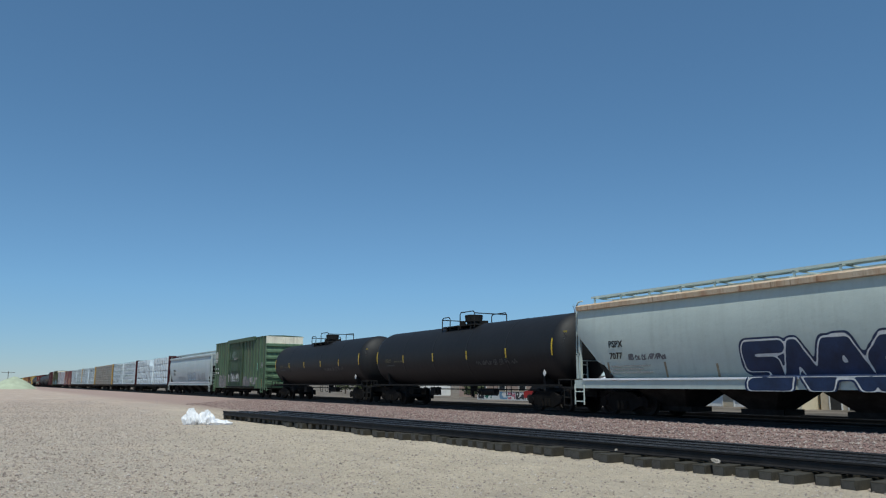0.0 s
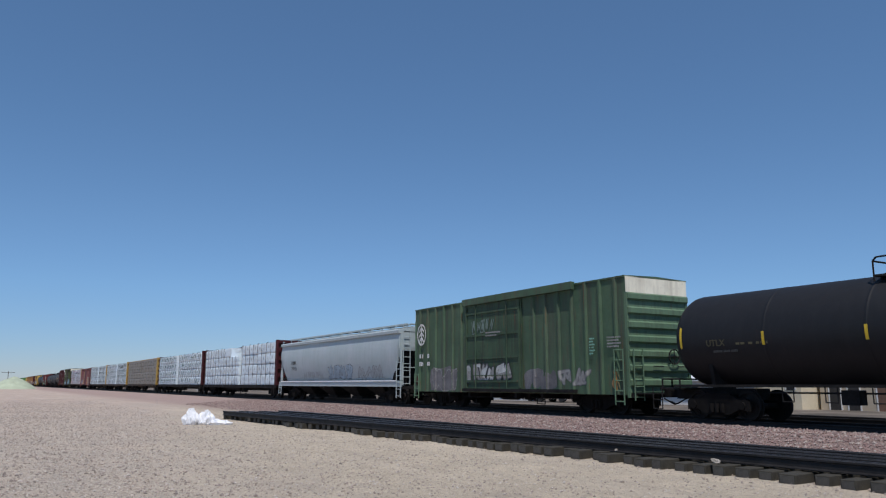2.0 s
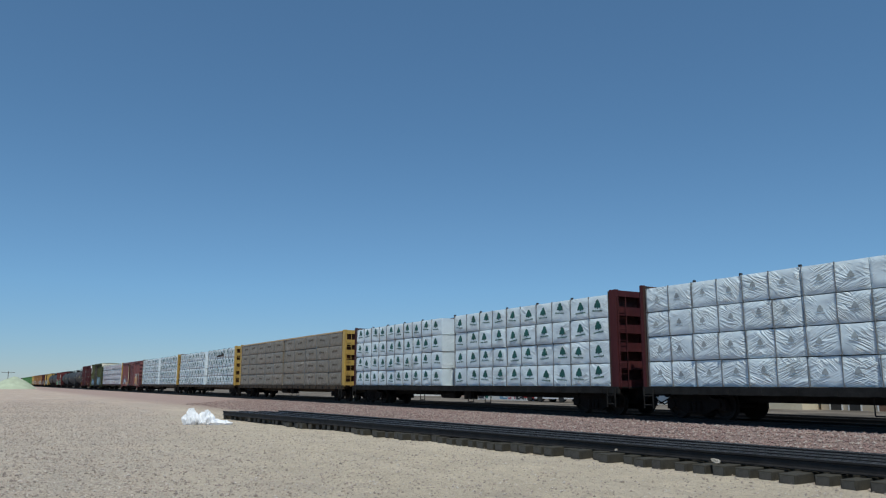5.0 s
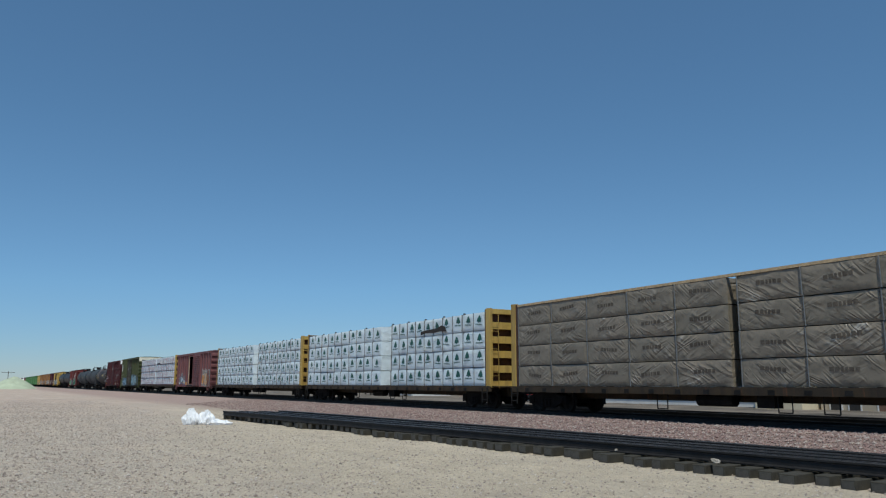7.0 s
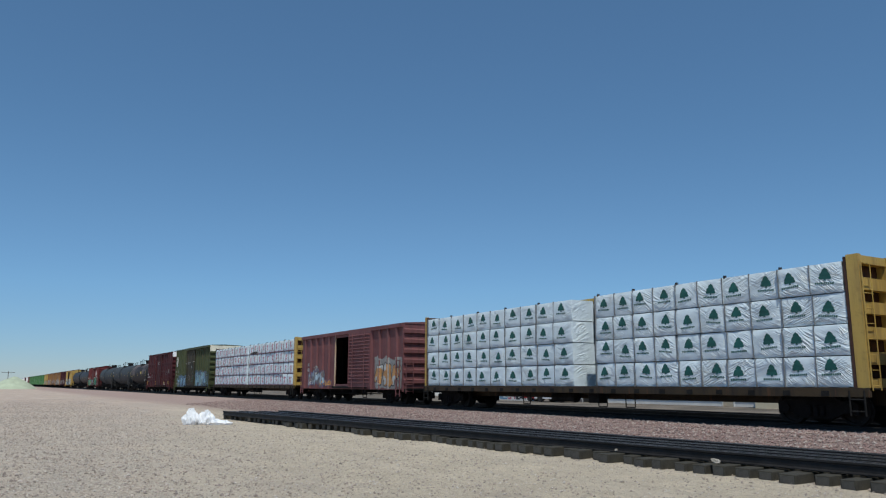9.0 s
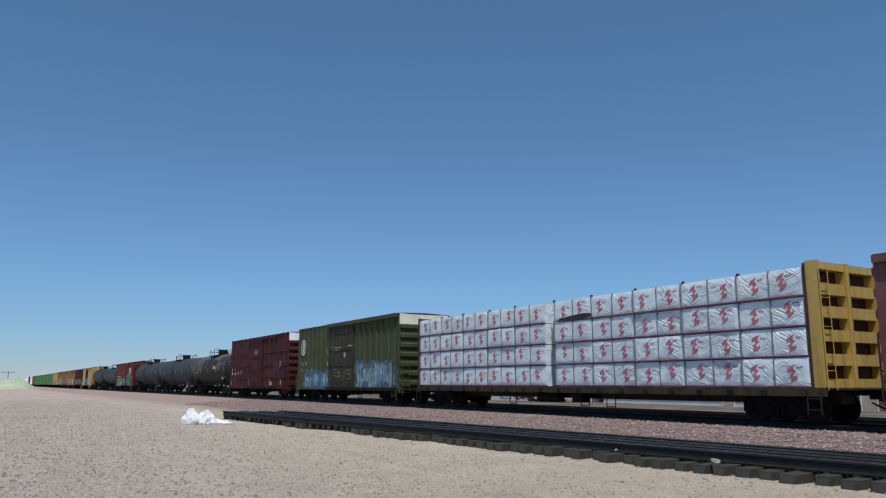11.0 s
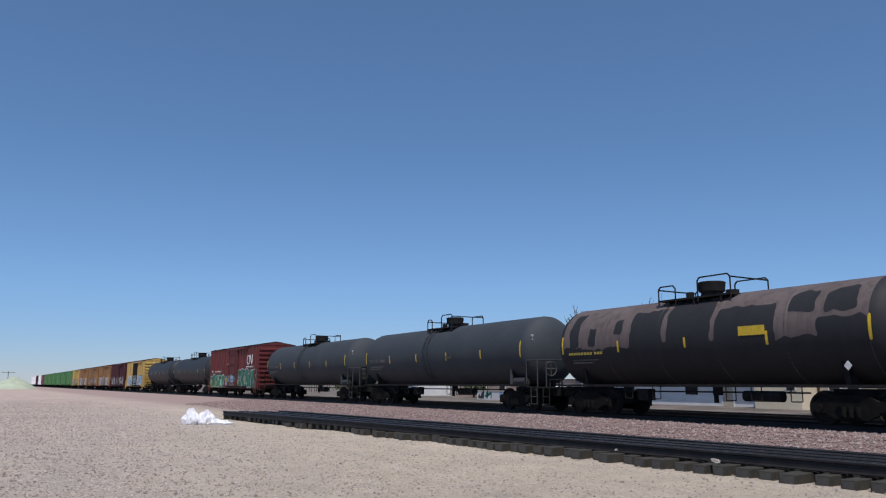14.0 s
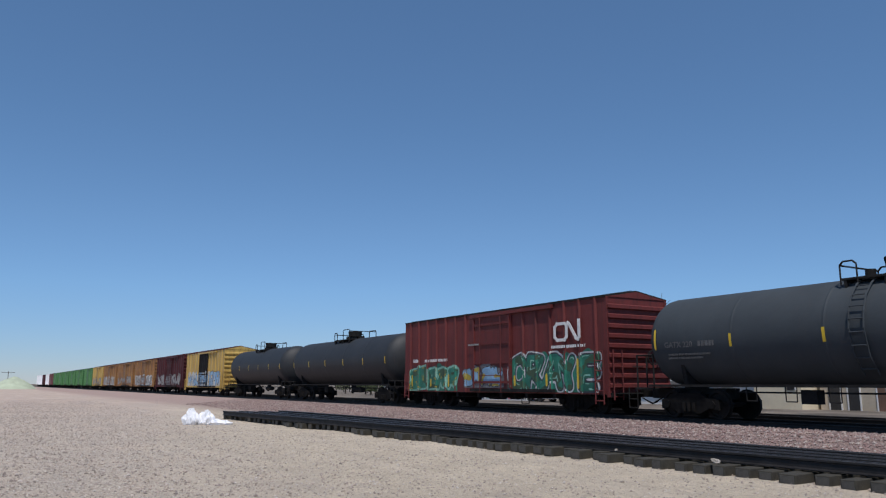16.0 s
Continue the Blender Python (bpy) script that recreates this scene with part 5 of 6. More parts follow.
    for a, b, n in ((x0, cut - gap / 2, n_l), (cut + gap / 2, x1, cols - n_l)):
        spans += [(a + (b - a) * i / n, a + (b - a) * (i + 1) / n) for i in range(n)]
    rh = (ztop - zd) / 4
    for c, (a, b) in enumerate(spans):
        for r in range(4):
            if (c, r) in missing:
                continue
            w = b - a
            key = (c * 3 + r * 5) % 5 + seed * 20 + (10 if c >= n_l else 0)
            me = bundle_mesh(w, rh - 0.03, 1.50, key, wrap)
            ob = put("lumber_pack", me, car, pose((a + b) / 2 + rng.uniform(-0.015, 0.015), rng.uniform(-0.025, 0.025), zd + r * rh, 0, 0, rng.uniform(-0.2, 0.2)))
            k = max(1, round(w / logo_pitch))
            for j in range(k):
                f = (j + 0.04) / k - 0.5
                if "strap" not in BUNDLES:
                    bm = bmesh.new()
                    box(bm, -0.008, 0.008, -1.522, -1.46, -0.005, rh - 0.02)
                    BUNDLES["strap"] = mesh_of("strap", bm, M["strap"])
                put("strap", BUNDLES["strap"], ob, pose(f * w + rng.uniform(-0.04, 0.04), 0, 0))
                if r == 3 and j == 0:
                    if "buckle" not in BUNDLES:
                        bm = bmesh.new()
                        box(bm, -0.035, 0.035, -1.46, -1.38, rh - 0.05, rh + 0.045)
                        BUNDLES["buckle"] = mesh_of("buckle", bm, M["logo_black"])
                    put("buckle", BUNDLES["buckle"], ob, pose(f * w + rng.uniform(-0.1, 0.1), 0, 0))
                if logo:
                    lx = w * ((j + 0.52) / k - 0.5) + rng.uniform(-0.10, 0.10)
                    put("logo", printed(logo, lx, rh * 0.5 + rng.uniform(-0.07, 0.07), rng.uniform(-0.1, 0.1), w, rh - 0.03, 1.50, key), ob)
            if band:
                name = ("band", round(w, 1), band.name)
                if name not in BUNDLES:
                    bm = bmesh.new()
                    box(bm, -w / 2, w / 2, -1.522, -1.45, 0.0, 0.034)
                    BUNDLES[name] = mesh_of("printed_band", bm, band)
                put("printed_band", BUNDLES[name], ob)
    for (c, r), share in dict(missing).items():
        # a shortened pack leaves the beam in sight
        if not share:
            continue
        a, b = spans[c]
        w = (b - a) * share
        put("lumber_pack", bundle_mesh(w, rh - 0.03, 1.50, 99, wrap), car, pose(a + w / 2, 0, zd + r * rh), "short wrapped lumber pack beside a gap")
    if wrap is M["wrapbrown"]:
        bm = bmesh.new()
        box(bm, x0, x1, -1.49, -1.37, ztop - 0.02, ztop + 0.07)
        part("dunnage_strip", bm, M["wood"], car, "sawn timber along the top of the load")
    # load on the far side, seen only in the gaps
    bm = bmesh.new()
    for a, b in ((x0, cut - gap / 2), (cut + gap / 2, x1)):
        box(bm, a, b, 0.36, 1.5, zd, ztop - (rh if missing else 0) - 0.02)
    part("far_load", bm, wrap, car)
    running_gear(car, L + 0.8, 2.2)
    return car, h, spans, rh


# ---------------------------------------------------------------- the place
build_ground()
running_track("near_track", "running track with dark rails on pink ballast", TRACK_Y, RAIL_Z, M["rail"])
running_track("far_track", "second running track with dark rails on ballast", TRACK_Y + 4.4, RAIL_Z, M["rail"])
rail_pile()
plastic_bag()
mound()


# ---------------------------------------------------------------- beyond the tracks
M.update({
    "stucco_white": plain("white_stucco", (0.70, 0.69, 0.66), 0.9, 0.12, 0.8, 0, 0.3),
    "stucco_cream": plain("cream_stucco", (0.66, 0.58, 0.42), 0.9, 0.12, 0.8, 0, 0.3),
    "stucco_beige": plain("beige_stucco", (0.50, 0.42, 0.31), 0.9, 0.18, 0.8, 0, 0.3),
    "stucco_pink": plain("dusty_pink_block", (0.42, 0.30, 0.24), 0.9, 0.2, 0.8, 0, 0.3),
    "brick": plain("orange_brick", (0.42, 0.19, 0.10), 0.9, 0.2, 1.2, 0, 0.3),
    "shingle": plain("grey_shingle", (0.16, 0.155, 0.15), 0.9, 0.25, 3.0, 0, 0.4),
    "white_roof": plain("white_metal_roof", (0.68, 0.69, 0.70), 0.6, 0.08, 1.0),
    "dark_opening": plain("dark_door_paint", (0.03, 0.028, 0.026), 0.7, 0.3, 2.0),
    "brown_paint": plain("brown_facade_paint", (0.16, 0.09, 0.06), 0.8, 0.2, 2.0),
    "bark": plain("bare_bark", (0.12, 0.095, 0.075), 0.95, 0.3, 8.0, 0, 0.5),
    "leaf": plain("dusty_leaves", (0.075, 0.095, 0.04), 0.8, 0.45, 2.5),
    "hill": plain("arid_hill", (0.30, 0.235, 0.185), 0.98, 0.3, 0.02, 0, 0.2),
    "pole": plain("weathered_pole", (0.10, 0.08, 0.065), 0.9),
    "car_red": plain("red_car_paint", (0.36, 0.03, 0.03), 0.3, 0.1),
    "car_white": plain("white_car_paint", (0.75, 0.75, 0.75), 0.3, 0.05),
    "glass": plain("dark_car_glass", (0.02, 0.022, 0.025), 0.1, 0.1),
    "tyre": plain("tyre_rubber", (0.02, 0.02, 0.02), 0.8),
})


def house(name, label, x0, x1, y0, y1, wall_h, ridge, wall, roof, openings=(), along="x"):
    """Walls, a gable or flat roof with overhang, and openings set into the side that faces the tracks."""
    hs = thing(name, label, "building", at=pose((x0 + x1) / 2, y0, 0))
    w, d = (x1 - x0) / 2, y1 - y0
    for yy in (0, d - 0.2):
        bm = bmesh.new()
        box(bm, -w, w, yy, yy + 0.2, -0.3, wall_h)
        part("wall", bm, wall, hs)
    for xx in (-w, w - 0.2):
        bm = bmesh.new()
        if ridge and along == "x":
            prism(bm, [(0.2, -0.3), (d - 0.2, -0.3), (d - 0.2, wall_h), (d / 2, ridge - 0.1), (0.2, wall_h)], "x", xx, xx + 0.2)
        else:
            box(bm, xx, xx + 0.2, 0.2, d - 0.2, -0.3, wall_h)
        part("wall", bm, wall, hs)
    bm = bmesh.new()
    if ridge and along == "x":
        prism(bm, [(-0.4, wall_h - 0.1), (d / 2, ridge), (d + 0.4, wall_h - 0.1), (d + 0.4, wall_h + 0.05), (d / 2, ridge + 0.15), (-0.4, wall_h + 0.05)], "x", -w - 0.3, w + 0.3)
    elif ridge:
        prism(bm, [(-w - 0.4, wall_h - 0.1), (0, ridge), (w + 0.4, wall_h - 0.1), (w + 0.4, wall_h + 0.05), (0, ridge + 0.15), (-w - 0.4, wall_h + 0.05)], "y", -0.3, d + 0.3)
        gm = bmesh.new()
        prism(gm, [(-w, wall_h), (w, wall_h), (0, ridge - 0.05)], "y", 0.02, 0.18)
        part("gable", gm, wall, hs)
    else:
        box(bm, -w - 0.1, w + 0.1, -0.1, d + 0.1, wall_h, wall_h + 0.2)
    part("roof", bm, roof, hs)
    for kind, a, b, z0, z1, mat in openings:
        bm = bmesh.new()
        box(bm, a, b, -0.03, 0.0, z0, z1)
        ob = part(kind, bm, mat, hs)
        bm = bmesh.new()
        for q in ((a - 0.08, a, z0, z1), (b, b + 0.08, z0, z1), (a - 0.08, b + 0.08, z1, z1 + 0.08)):
            box(bm, q[0], q[1], -0.05, 0.0, q[2], q[3])
        part("frame", bm, M["stucco_white"], ob)
    return hs


def bare_tree(x, y, height, seed):
    rng = random.Random(seed)
    tree = thing("bare_tree", "leafless tree with thin upright branches behind the tracks", "tree", "bare trees", pose(x, y, 0))
    trunk, twigs = bmesh.new(), bmesh.new()
    def grow(p, d, length, r, level):
        q = p + d * length
        tube(trunk if level < 1 else twigs, p, q, r, 6 if level < 2 else 4)
        if level >= 4:
            return
        for _ in range(3 if level < 3 else 2):
            nd = (d + Vector((rng.uniform(-0.6, 0.6), rng.uniform(-0.6, 0.6), rng.uniform(0.0, 0.5)))).normalized()
            grow(p + d * length * rng.uniform(0.6, 1.0), nd, length * rng.uniform(0.55, 0.8), r * 0.58, level + 1)
    grow(Vector((0, 0, -0.2)), Vector((0.03, 0, 1)).normalized(), height * 0.36, height * 0.018, 0)
    part("trunk", trunk, M["bark"], tree)
    part("branches", twigs, M["bark"], tree)


def bush(x, y, w, height, seed):
    """A trunk, a few limbs and a loose crown of small leaf clumps."""
    rng = random.Random(seed)
    b = thing("shrub_tree", "dusty green shrub tree beyond the tracks", "tree", "shrub trees", pose(x, y, 0))
    bm = bmesh.new()
    tube(bm, (0, 0, -0.2), (0.1, 0, height * 0.4), 0.14, 7)
    for k in range(5):
        a = 1.26 * k
        tube(bm, (0.1, 0, height * 0.35), (math.cos(a) * w * 0.35, math.sin(a) * w * 0.35, height * 0.75), 0.06, 5)
    part("trunk", bm, M["bark"], b)
    verts, faces = [], []
    for _ in range(900):
        a, r, t = rng.uniform(0, 6.28), rng.random() ** 0.5, rng.random()
        lump = 0.75 + 0.35 * math.sin(3 * a + seed) * math.cos(5 * t + seed)
        c = Vector((math.cos(a) * r * w / 2 * lump, math.sin(a) * r * w / 2 * lump, height * (0.22 + 0.78 * t * (1 - 0.3 * r))))
        u = Vector((rng.gauss(0, 1), rng.gauss(0, 1), rng.gauss(0, 1))).normalized() * rng.uniform(0.08, 0.2)
        v = u.orthogonal().normalized() * rng.uniform(0.05, 0.12)
        k = len(verts)
        verts += [c - u, c + v, c + u, c - v]
        faces.append((k, k + 1, k + 2, k + 3))
    me = bpy.data.meshes.new("crown")
    me.from_pydata(verts, [], faces)
    me.materials.append(M["leaf"])
    put("crown", me, b)


def parked_car(x, y, turn, paint_mat, label):
    v = thing("parked_car", label, "car", "parked cars", pose(x, y, 0, 0, 0, turn))
    bm = bmesh.new()
    prism(bm, [(-2.1, 0.3), (2.1, 0.3), (2.15, 0.62), (2.0, 0.82), (1.0, 0.9), (-1.9, 0.95), (-2.15, 0.8)], "y", -0.85, 0.85)
    part("body", bm, paint_mat, v)
    bm = bmesh.new()
    prism(bm, [(-1.7, 0.93), (1.0, 0.89), (0.4, 1.38), (-1.1, 1.42)], "y", -0.74, 0.74)
    part("cabin_glass", bm, M["glass"], v)
    bm = bmesh.new()
    prism(bm, [(-1.15, 1.40), (0.45, 1.36), (0.35, 1.45), (-1.05, 1.48)], "y", -0.72, 0.72)
    part("roof", bm, paint_mat, v)
    for wx in (-1.35, 1.35):
        for wy in (-0.88, 0.68):
            bm = bmesh.new()
            lathe(bm, [(wy, 0.14), (wy, 0.32), (wy + 0.2, 0.32), (wy + 0.2, 0.14)], "y", 18, (wx, 0, 0.32))
            part("wheel", bm, M["tyre"], v)


def graffiti_wall():
    wall = thing("block_wall", "low block wall covered in white, green and red tags", "wall", at=pose(-62, 44.5, 0))
    bm = bmesh.new()
    box(bm, -5, 5, 0, 0.2, -0.2, 0.85)
    part("blockwork", bm, M["stucco_white"], wall)
    bm = bmesh.new()
    box(bm, -5.05, 5.05, -0.04, 0.24, 0.85, 0.93)
    part("coping", bm, M["stucco_beige"], wall)
    rng = random.Random(5)
    flat = lambda x, z: 0.0
    x = -4.8
    for m in ("tag_dark", "tag_green", "letter_white", "tag_lightblue", "logo_red", "tag_dark", "tag_grey", "logo_red"):
        w = rng.uniform(0.8, 1.4)
        decal("painted_tag", wall, M[m], x, min(4.9, x + w), 0.1, 0.8, lambda a, b: noise.noise((a * 3, b * 4, w * 9)) > -0.05, flat, 0.06, 0.008)
        x += w + 0.05


def utility_poles():
    for x, y, h in ((-700, 17, 11.5), (-760, 2, 12.0), (-820, -4, 12.0)):
        p = thing("utility_pole", "weathered wooden utility pole far down the line", "utility pole", "utility poles", pose(x, y, 0))
        bm = bmesh.new()
        tube(bm, (0, 0, -0.5), (0, 0, h), 0.2, 8)
        part("post", bm, M["pole"], p)
        bm = bmesh.new()
        box(bm, -0.08, 0.08, -4.5, 4.5, h - 1.4, h - 1.1)
        part("crossarm", bm, M["pole"], p)
        for k in (-4.2, -2.2, 2.2, 4.2):
            bm = bmesh.new()
            tube(bm, (0, k, h - 1.1), (0, k, h - 0.6), 0.12, 6)
            part("insulator", bm, M["pole"], p)


def hills():
    bm = bmesh.new()
    n, rows = 90, []
    for i in range(n + 1):
        x = -1500 + 2600 * i / n
        rise = 1 / (1 + math.exp(-(x + 640) / 45))
        top = (52 + 22 * noise.noise((x * 0.006, 2, 0)) + 9 * noise.noise((x * 0.025, 5, 0))) * rise + 2
        rows.append([bm.verts.new((x, 900, -2)), bm.verts.new((x, 960 + 20 * noise.noise((x * 0.01, 0, 0)), top * 0.55)), bm.verts.new((x, 1040, top)), bm.verts.new((x, 1300, -2))])
    for p, q in zip(rows, rows[1:]):
        for k in range(3):
            bm.faces.new((p[k], q[k], q[k + 1], p[k + 1]))
    tagged(new("backdrop_hills", mesh_of("backdrop_hills", bm, M["hill"], True)), "bare brown desert hills on the horizon", "hills", kind="structure")


D = M["dark_opening"]
house("long_shed", "long low white building with a white roof", -49.6, -33.5, 46, 52, 1.9, 2.7, M["stucco_white"], M["white_roof"], [("window", -5.5, -4.3, 0.8, 1.5, M["glass"]), ("window", 1.0, 2.2, 0.8, 1.5, M["glass"]), ("door", 4.4, 5.3, 0, 1.8, M["stucco_beige"])])
house("cream_house", "small cream stucco house with a grey roof", -33.0, -29.6, 44, 53, 2.7, 4.6, M["stucco_cream"], M["shingle"], [("window", 0.7, 1.3, 1.2, 2.0, M["glass"])], "y")
house("beige_house", "flat-roofed beige house with dark doors", -29.3, -23.2, 45.5, 54, 2.9, 0, M["stucco_beige"], M["stucco_beige"], [("door", -2.4, -1.7, 0, 2.0, D), ("door", -1.2, -0.5, 0, 2.0, D), ("painted_front", 0.6, 2.2, 0, 2.4, M["brown_paint"]), ("window", 1.2, 1.6, 0.9, 1.7, M["glass"])])
house("brick_building", "two-storey orange brick building with flat roof", -80, -68.5, 92, 104, 6.4, 0, M["brick"], M["stucco_beige"], [("window", -4 + 2 * k, -3 + 2 * k, 3.9, 5.3, M["glass"]) for k in range(4)])
house("pink_block_house", "low dusty pink block building", -84, -58, 53, 60, 1.9, 0, M["stucco_pink"], M["stucco_beige"], [("window", -8 + 4 * k, -6.8 + 4 * k, 0.8, 1.5, M["glass"]) for k in range(5)])
house("grey_shed", "narrow grey shed beside the white building", -53.2, -50.2, 46, 50, 2.1, 0, M["tag_grey"], M["shingle"], [("door", -0.5, 0.5, 0, 1.9, D)])
house("white_cottage", "small white cottage with a white gable roof", -98, -91, 50, 56, 1.7, 2.9, M["stucco_white"], M["white_roof"], [("window", -1.5, -0.5, 0.7, 1.4, M["glass"]), ("door", 0.8, 1.6, 0, 1.65, D)])
house("tan_house", "tan house with a grey gable roof", -121, -112, 60, 68, 2.0, 3.2, M["stucco_beige"], M["shingle"], [("window", -2, -0.8, 0.8, 1.6, M["glass"])])
graffiti_wall()
parked_car(-55.6, 44.6, 8, M["car_red"], "red parked car beyond the tracks")
parked_car(-52.6, 43.4, 4, M["car_white"], "white parked car beyond the tracks")
parked_car(-88.4, 46.0, 0, M["car_white"], "white parked car beside a cottage")
bare_tree(-68.6, 60.5, 13.2, 3)
bare_tree(-60.0, 61, 11.6, 8)
for bx, by, bw, bh, bs in ((-118, 52, 5, 3.0, 1), (-108, 51, 4.5, 2.6, 2), (-102, 49, 4, 2.2, 3), (-76, 50, 3, 1.8, 4), (-20.5, 47, 3.5, 2.8, 5)):
    bush(bx, by, bw, bh, bs)
utility_poles()
hills()

# loose stone on the bank and on the dirt
scatter("ballast_stones", "angular pink and grey ballast stones on the bank", M["ballast"], 60000, (-62, 1, 13.1, 19.9), (0.022, 0.062), 1, lambda x, y, q: q < np.clip((y - 13.0) / 1.2, 0.1, 1) * np.clip(1.25 + x / 62, 0.25, 1))
scatter("coarse_gravel", "grey and brown gravel scattered over the open ground", M["pebble"], 75000, (-85, -6, -9, 10.5), (0.012, 0.045), 3, lambda x, y, q: (q < np.clip(0.55 - 0.13 * (y + 0.13 * x), 0.04, 1) * np.clip((85 + x) / 45, 0, 1)) & (y > -0.1 * x - 5.5 + 0.25 * (x + 60) * 0.1 - 6) & (y < 9))
scatter("loose_gravel", "small loose pebbles strewn over packed dirt", M["pebble"], 150000, (-42, 0, -5, 12.5), (0.005, 0.030), 2, lambda x, y, q: (q < np.clip(0.95 - 0.07 * (y + 0.13 * x), 0.4, 1) * np.clip(1.25 + x / 30, 0.12, 1)) & (x < -4) & (y > -0.12 * x - 4.5))


# ---------------------------------------------------------------- the train, from its head
TREE_DARK, TREE_PALE, SWIRL = tree_logo(0.50, M["logo_green"]), tree_logo(0.27, M["logo_grey"]), swirl_logo(0.70, M["logo_red"])

PRINT = print_block(M["brown_print"])


def words(car, txt, size, x, y, z, material, bold=0.0, lean=0.0):
    put("lettering", text_mesh(txt, size, material, bold), car, pose(x, y, z, 90 + lean, 0, 0))


def train():
    car, surf, h = hopper_car(139.9, 158.2, "grey covered hopper with rusty eaves and navy graffiti", M["hopper"], M["eave"], M["white"], 4, span=3.45)
    words(car, "PSPX", 0.32, -h + 2.0, -1.585, 2.42, M["letter_black"], 0.008, 2.5)
    words(car, "7077", 0.32, -h + 2.0, -1.532, 2.0, M["letter_black"], 0.008, 9)
    graffiti(car, -h + 7.7, h - 1.9, 0.93, 2.36, 7, M["tag_blue"], M["letter_white"], lambda x, z: -1.632 if z < 1.33 else surf(x, z), 3, 0.20, 0.045, None, None, M["tag_blue"], None, "5NAOANR")
    graffiti(car, -h + 2.9, -h + 4.7, 1.82, 2.25, 6, M["tag_grey"], M["tag_grey"], surf, 9, 0.02, 0.0)
    for k, x in enumerate((-h + 1.8, -h + 4.5, -h + 6.6)):
        decal("rust_streak", car, M["rust_pale"], x, x + 0.09, 1.33, 1.95 - 0.1 * k, lambda a, b: True, surf, 0.045, 0.004, "brown rust run")
    bars(car, -h + 2.0, 1.72, (1.9, 1.6, 2.0), M["letter_grey"], -1.475, 0.05, 0.06)

    for xl, xr in ((121.95, 139.3), (104.0, 120.85)):
        car, surf, h = tank_car(xl, xr, "black tank car with yellow reflector strips", M["black"], deck=1.5)
        words(car, "UTLX", 0.28, -h + 1.75, -1.478, 2.28, M["letter_ochre"], 0.004, 6)
        bars(car, -h + 2.85, 2.29, (1.1,), M["letter_ochre"], -1.472, 0.19, 0.1, 5)
        bars(car, -h + 2.0, 2.08, (0.9,), M["letter_faint"], -1.45, 0.07, 0.1, 15)
        bars(car, h - 0.72, 3.15, (0.55,), M["letter_yellow"], -1.15, 0.07, 0.06, 8)
        bars(car, h - 0.62, 2.98, (0.3, 0.34, 0.3), M["letter_mid"], -1.2, 0.045, 0.05, 9)
        graffiti(car, h - 6.4, h - 3.2, 1.85, 2.3, 7, M["letter_dim"], M["letter_dim"], surf, 5, 0.016, 0.0)
        bm = bmesh.new()
        prism(bm, [(0, 0.13), (0.11, 0), (0, -0.13), (-0.11, 0)], "y", -0.01, 0.01)
        part("hazard_placard", bm, M["letter_white"], car, "white diamond placard", at=pose(h - 1.4, -1.36, 1.55))

    car, surf, h = boxcar(86.95, 102.4, "faded green high boxcar with cream end band", M["green"], M["green_end"], panel=M["cream"], eave=4.94, door=(-2.75, 1.55), door_mat=M["green_door"], fascia=(-2.85, 5.0), peak=0.05, ribs=19, rib_w=0.12, rib_d=0.08, end_ribs=7, track_out=0.2)
    car_marks_green(car, surf, h)

    car, surf, h = hopper_car(65.5, 85.45, "pale grey covered hopper with blue outline graffiti", M["hopper_pale"], M["hopper_pale"], M["white"], 4, 0.8)
    words(car, "XOMX", 0.34, -h + 2.6, -1.588, 2.5, M["letter_black"], 0.006, 3.5)
    words(car, "717112", 0.34, -h + 2.6, -1.528, 2.08, M["letter_black"], 0.006, 8.5)
    graffiti(car, -h + 9.3, -h + 13.2, 1.32, 2.4, 4, M["tag_paleblue"], M["tag_grey"], surf, 21, 0.10, 0.03)
    graffiti(car, -h + 14.0, -h + 17.4, 1.32, 2.3, 3, M["logo_grey"], M["letter_grey"], surf, 23, 0.10, 0.03)
    graffiti(car, -h + 4.8, -h + 8.6, 1.35, 2.05, 5, M["logo_grey"], M["logo_grey"], surf, 25, 0.04, 0.0)

    lumber_car(42.15, 64.5, "maroon centre-beam car loaded with grey-white wrapped lumber", M["maroon"], M["wrap"], TREE_PALE, 1.15, 0.565, 10, 1, {(5, 3): 0, (4, 3): 0.72}, gap=0.95)
    lumber_car(18.2, 40.95, "maroon centre-beam car loaded with white wrapped lumber printed with green trees", M["maroon"], M["wrap"], TREE_DARK, 1.05, 0.489, 10, 2, gap=1.2)
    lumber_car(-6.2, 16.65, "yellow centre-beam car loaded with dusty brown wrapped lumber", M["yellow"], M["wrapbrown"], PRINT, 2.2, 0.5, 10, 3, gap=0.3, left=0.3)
    lumber_car(-30.5, -7.85, "yellow centre-beam car loaded with white wrapped lumber printed with green trees", M["yellow"], M["wrap"], TREE_DARK, 1.1, 0.547, 10, 4, gap=1.3)
    car = CARS[-1][0]
    # Flat dark patch on the pack; shade inside the tear is its colour.
    bm = bmesh.new()
    prism(bm, [(5.0, 3.62), (5.5, 3.70), (6.3, 3.66), (6.9, 3.72), (7.6, 3.66), (7.45, 3.92), (7.1, 4.0), (6.75, 3.88), (6.2, 3.86), (5.6, 3.84), (5.05, 3.80)], "y", -1.543, -1.50)
    part("torn_wrap", bm, M["interior"], car, "torn wrap, its shaded inside coloured dark")
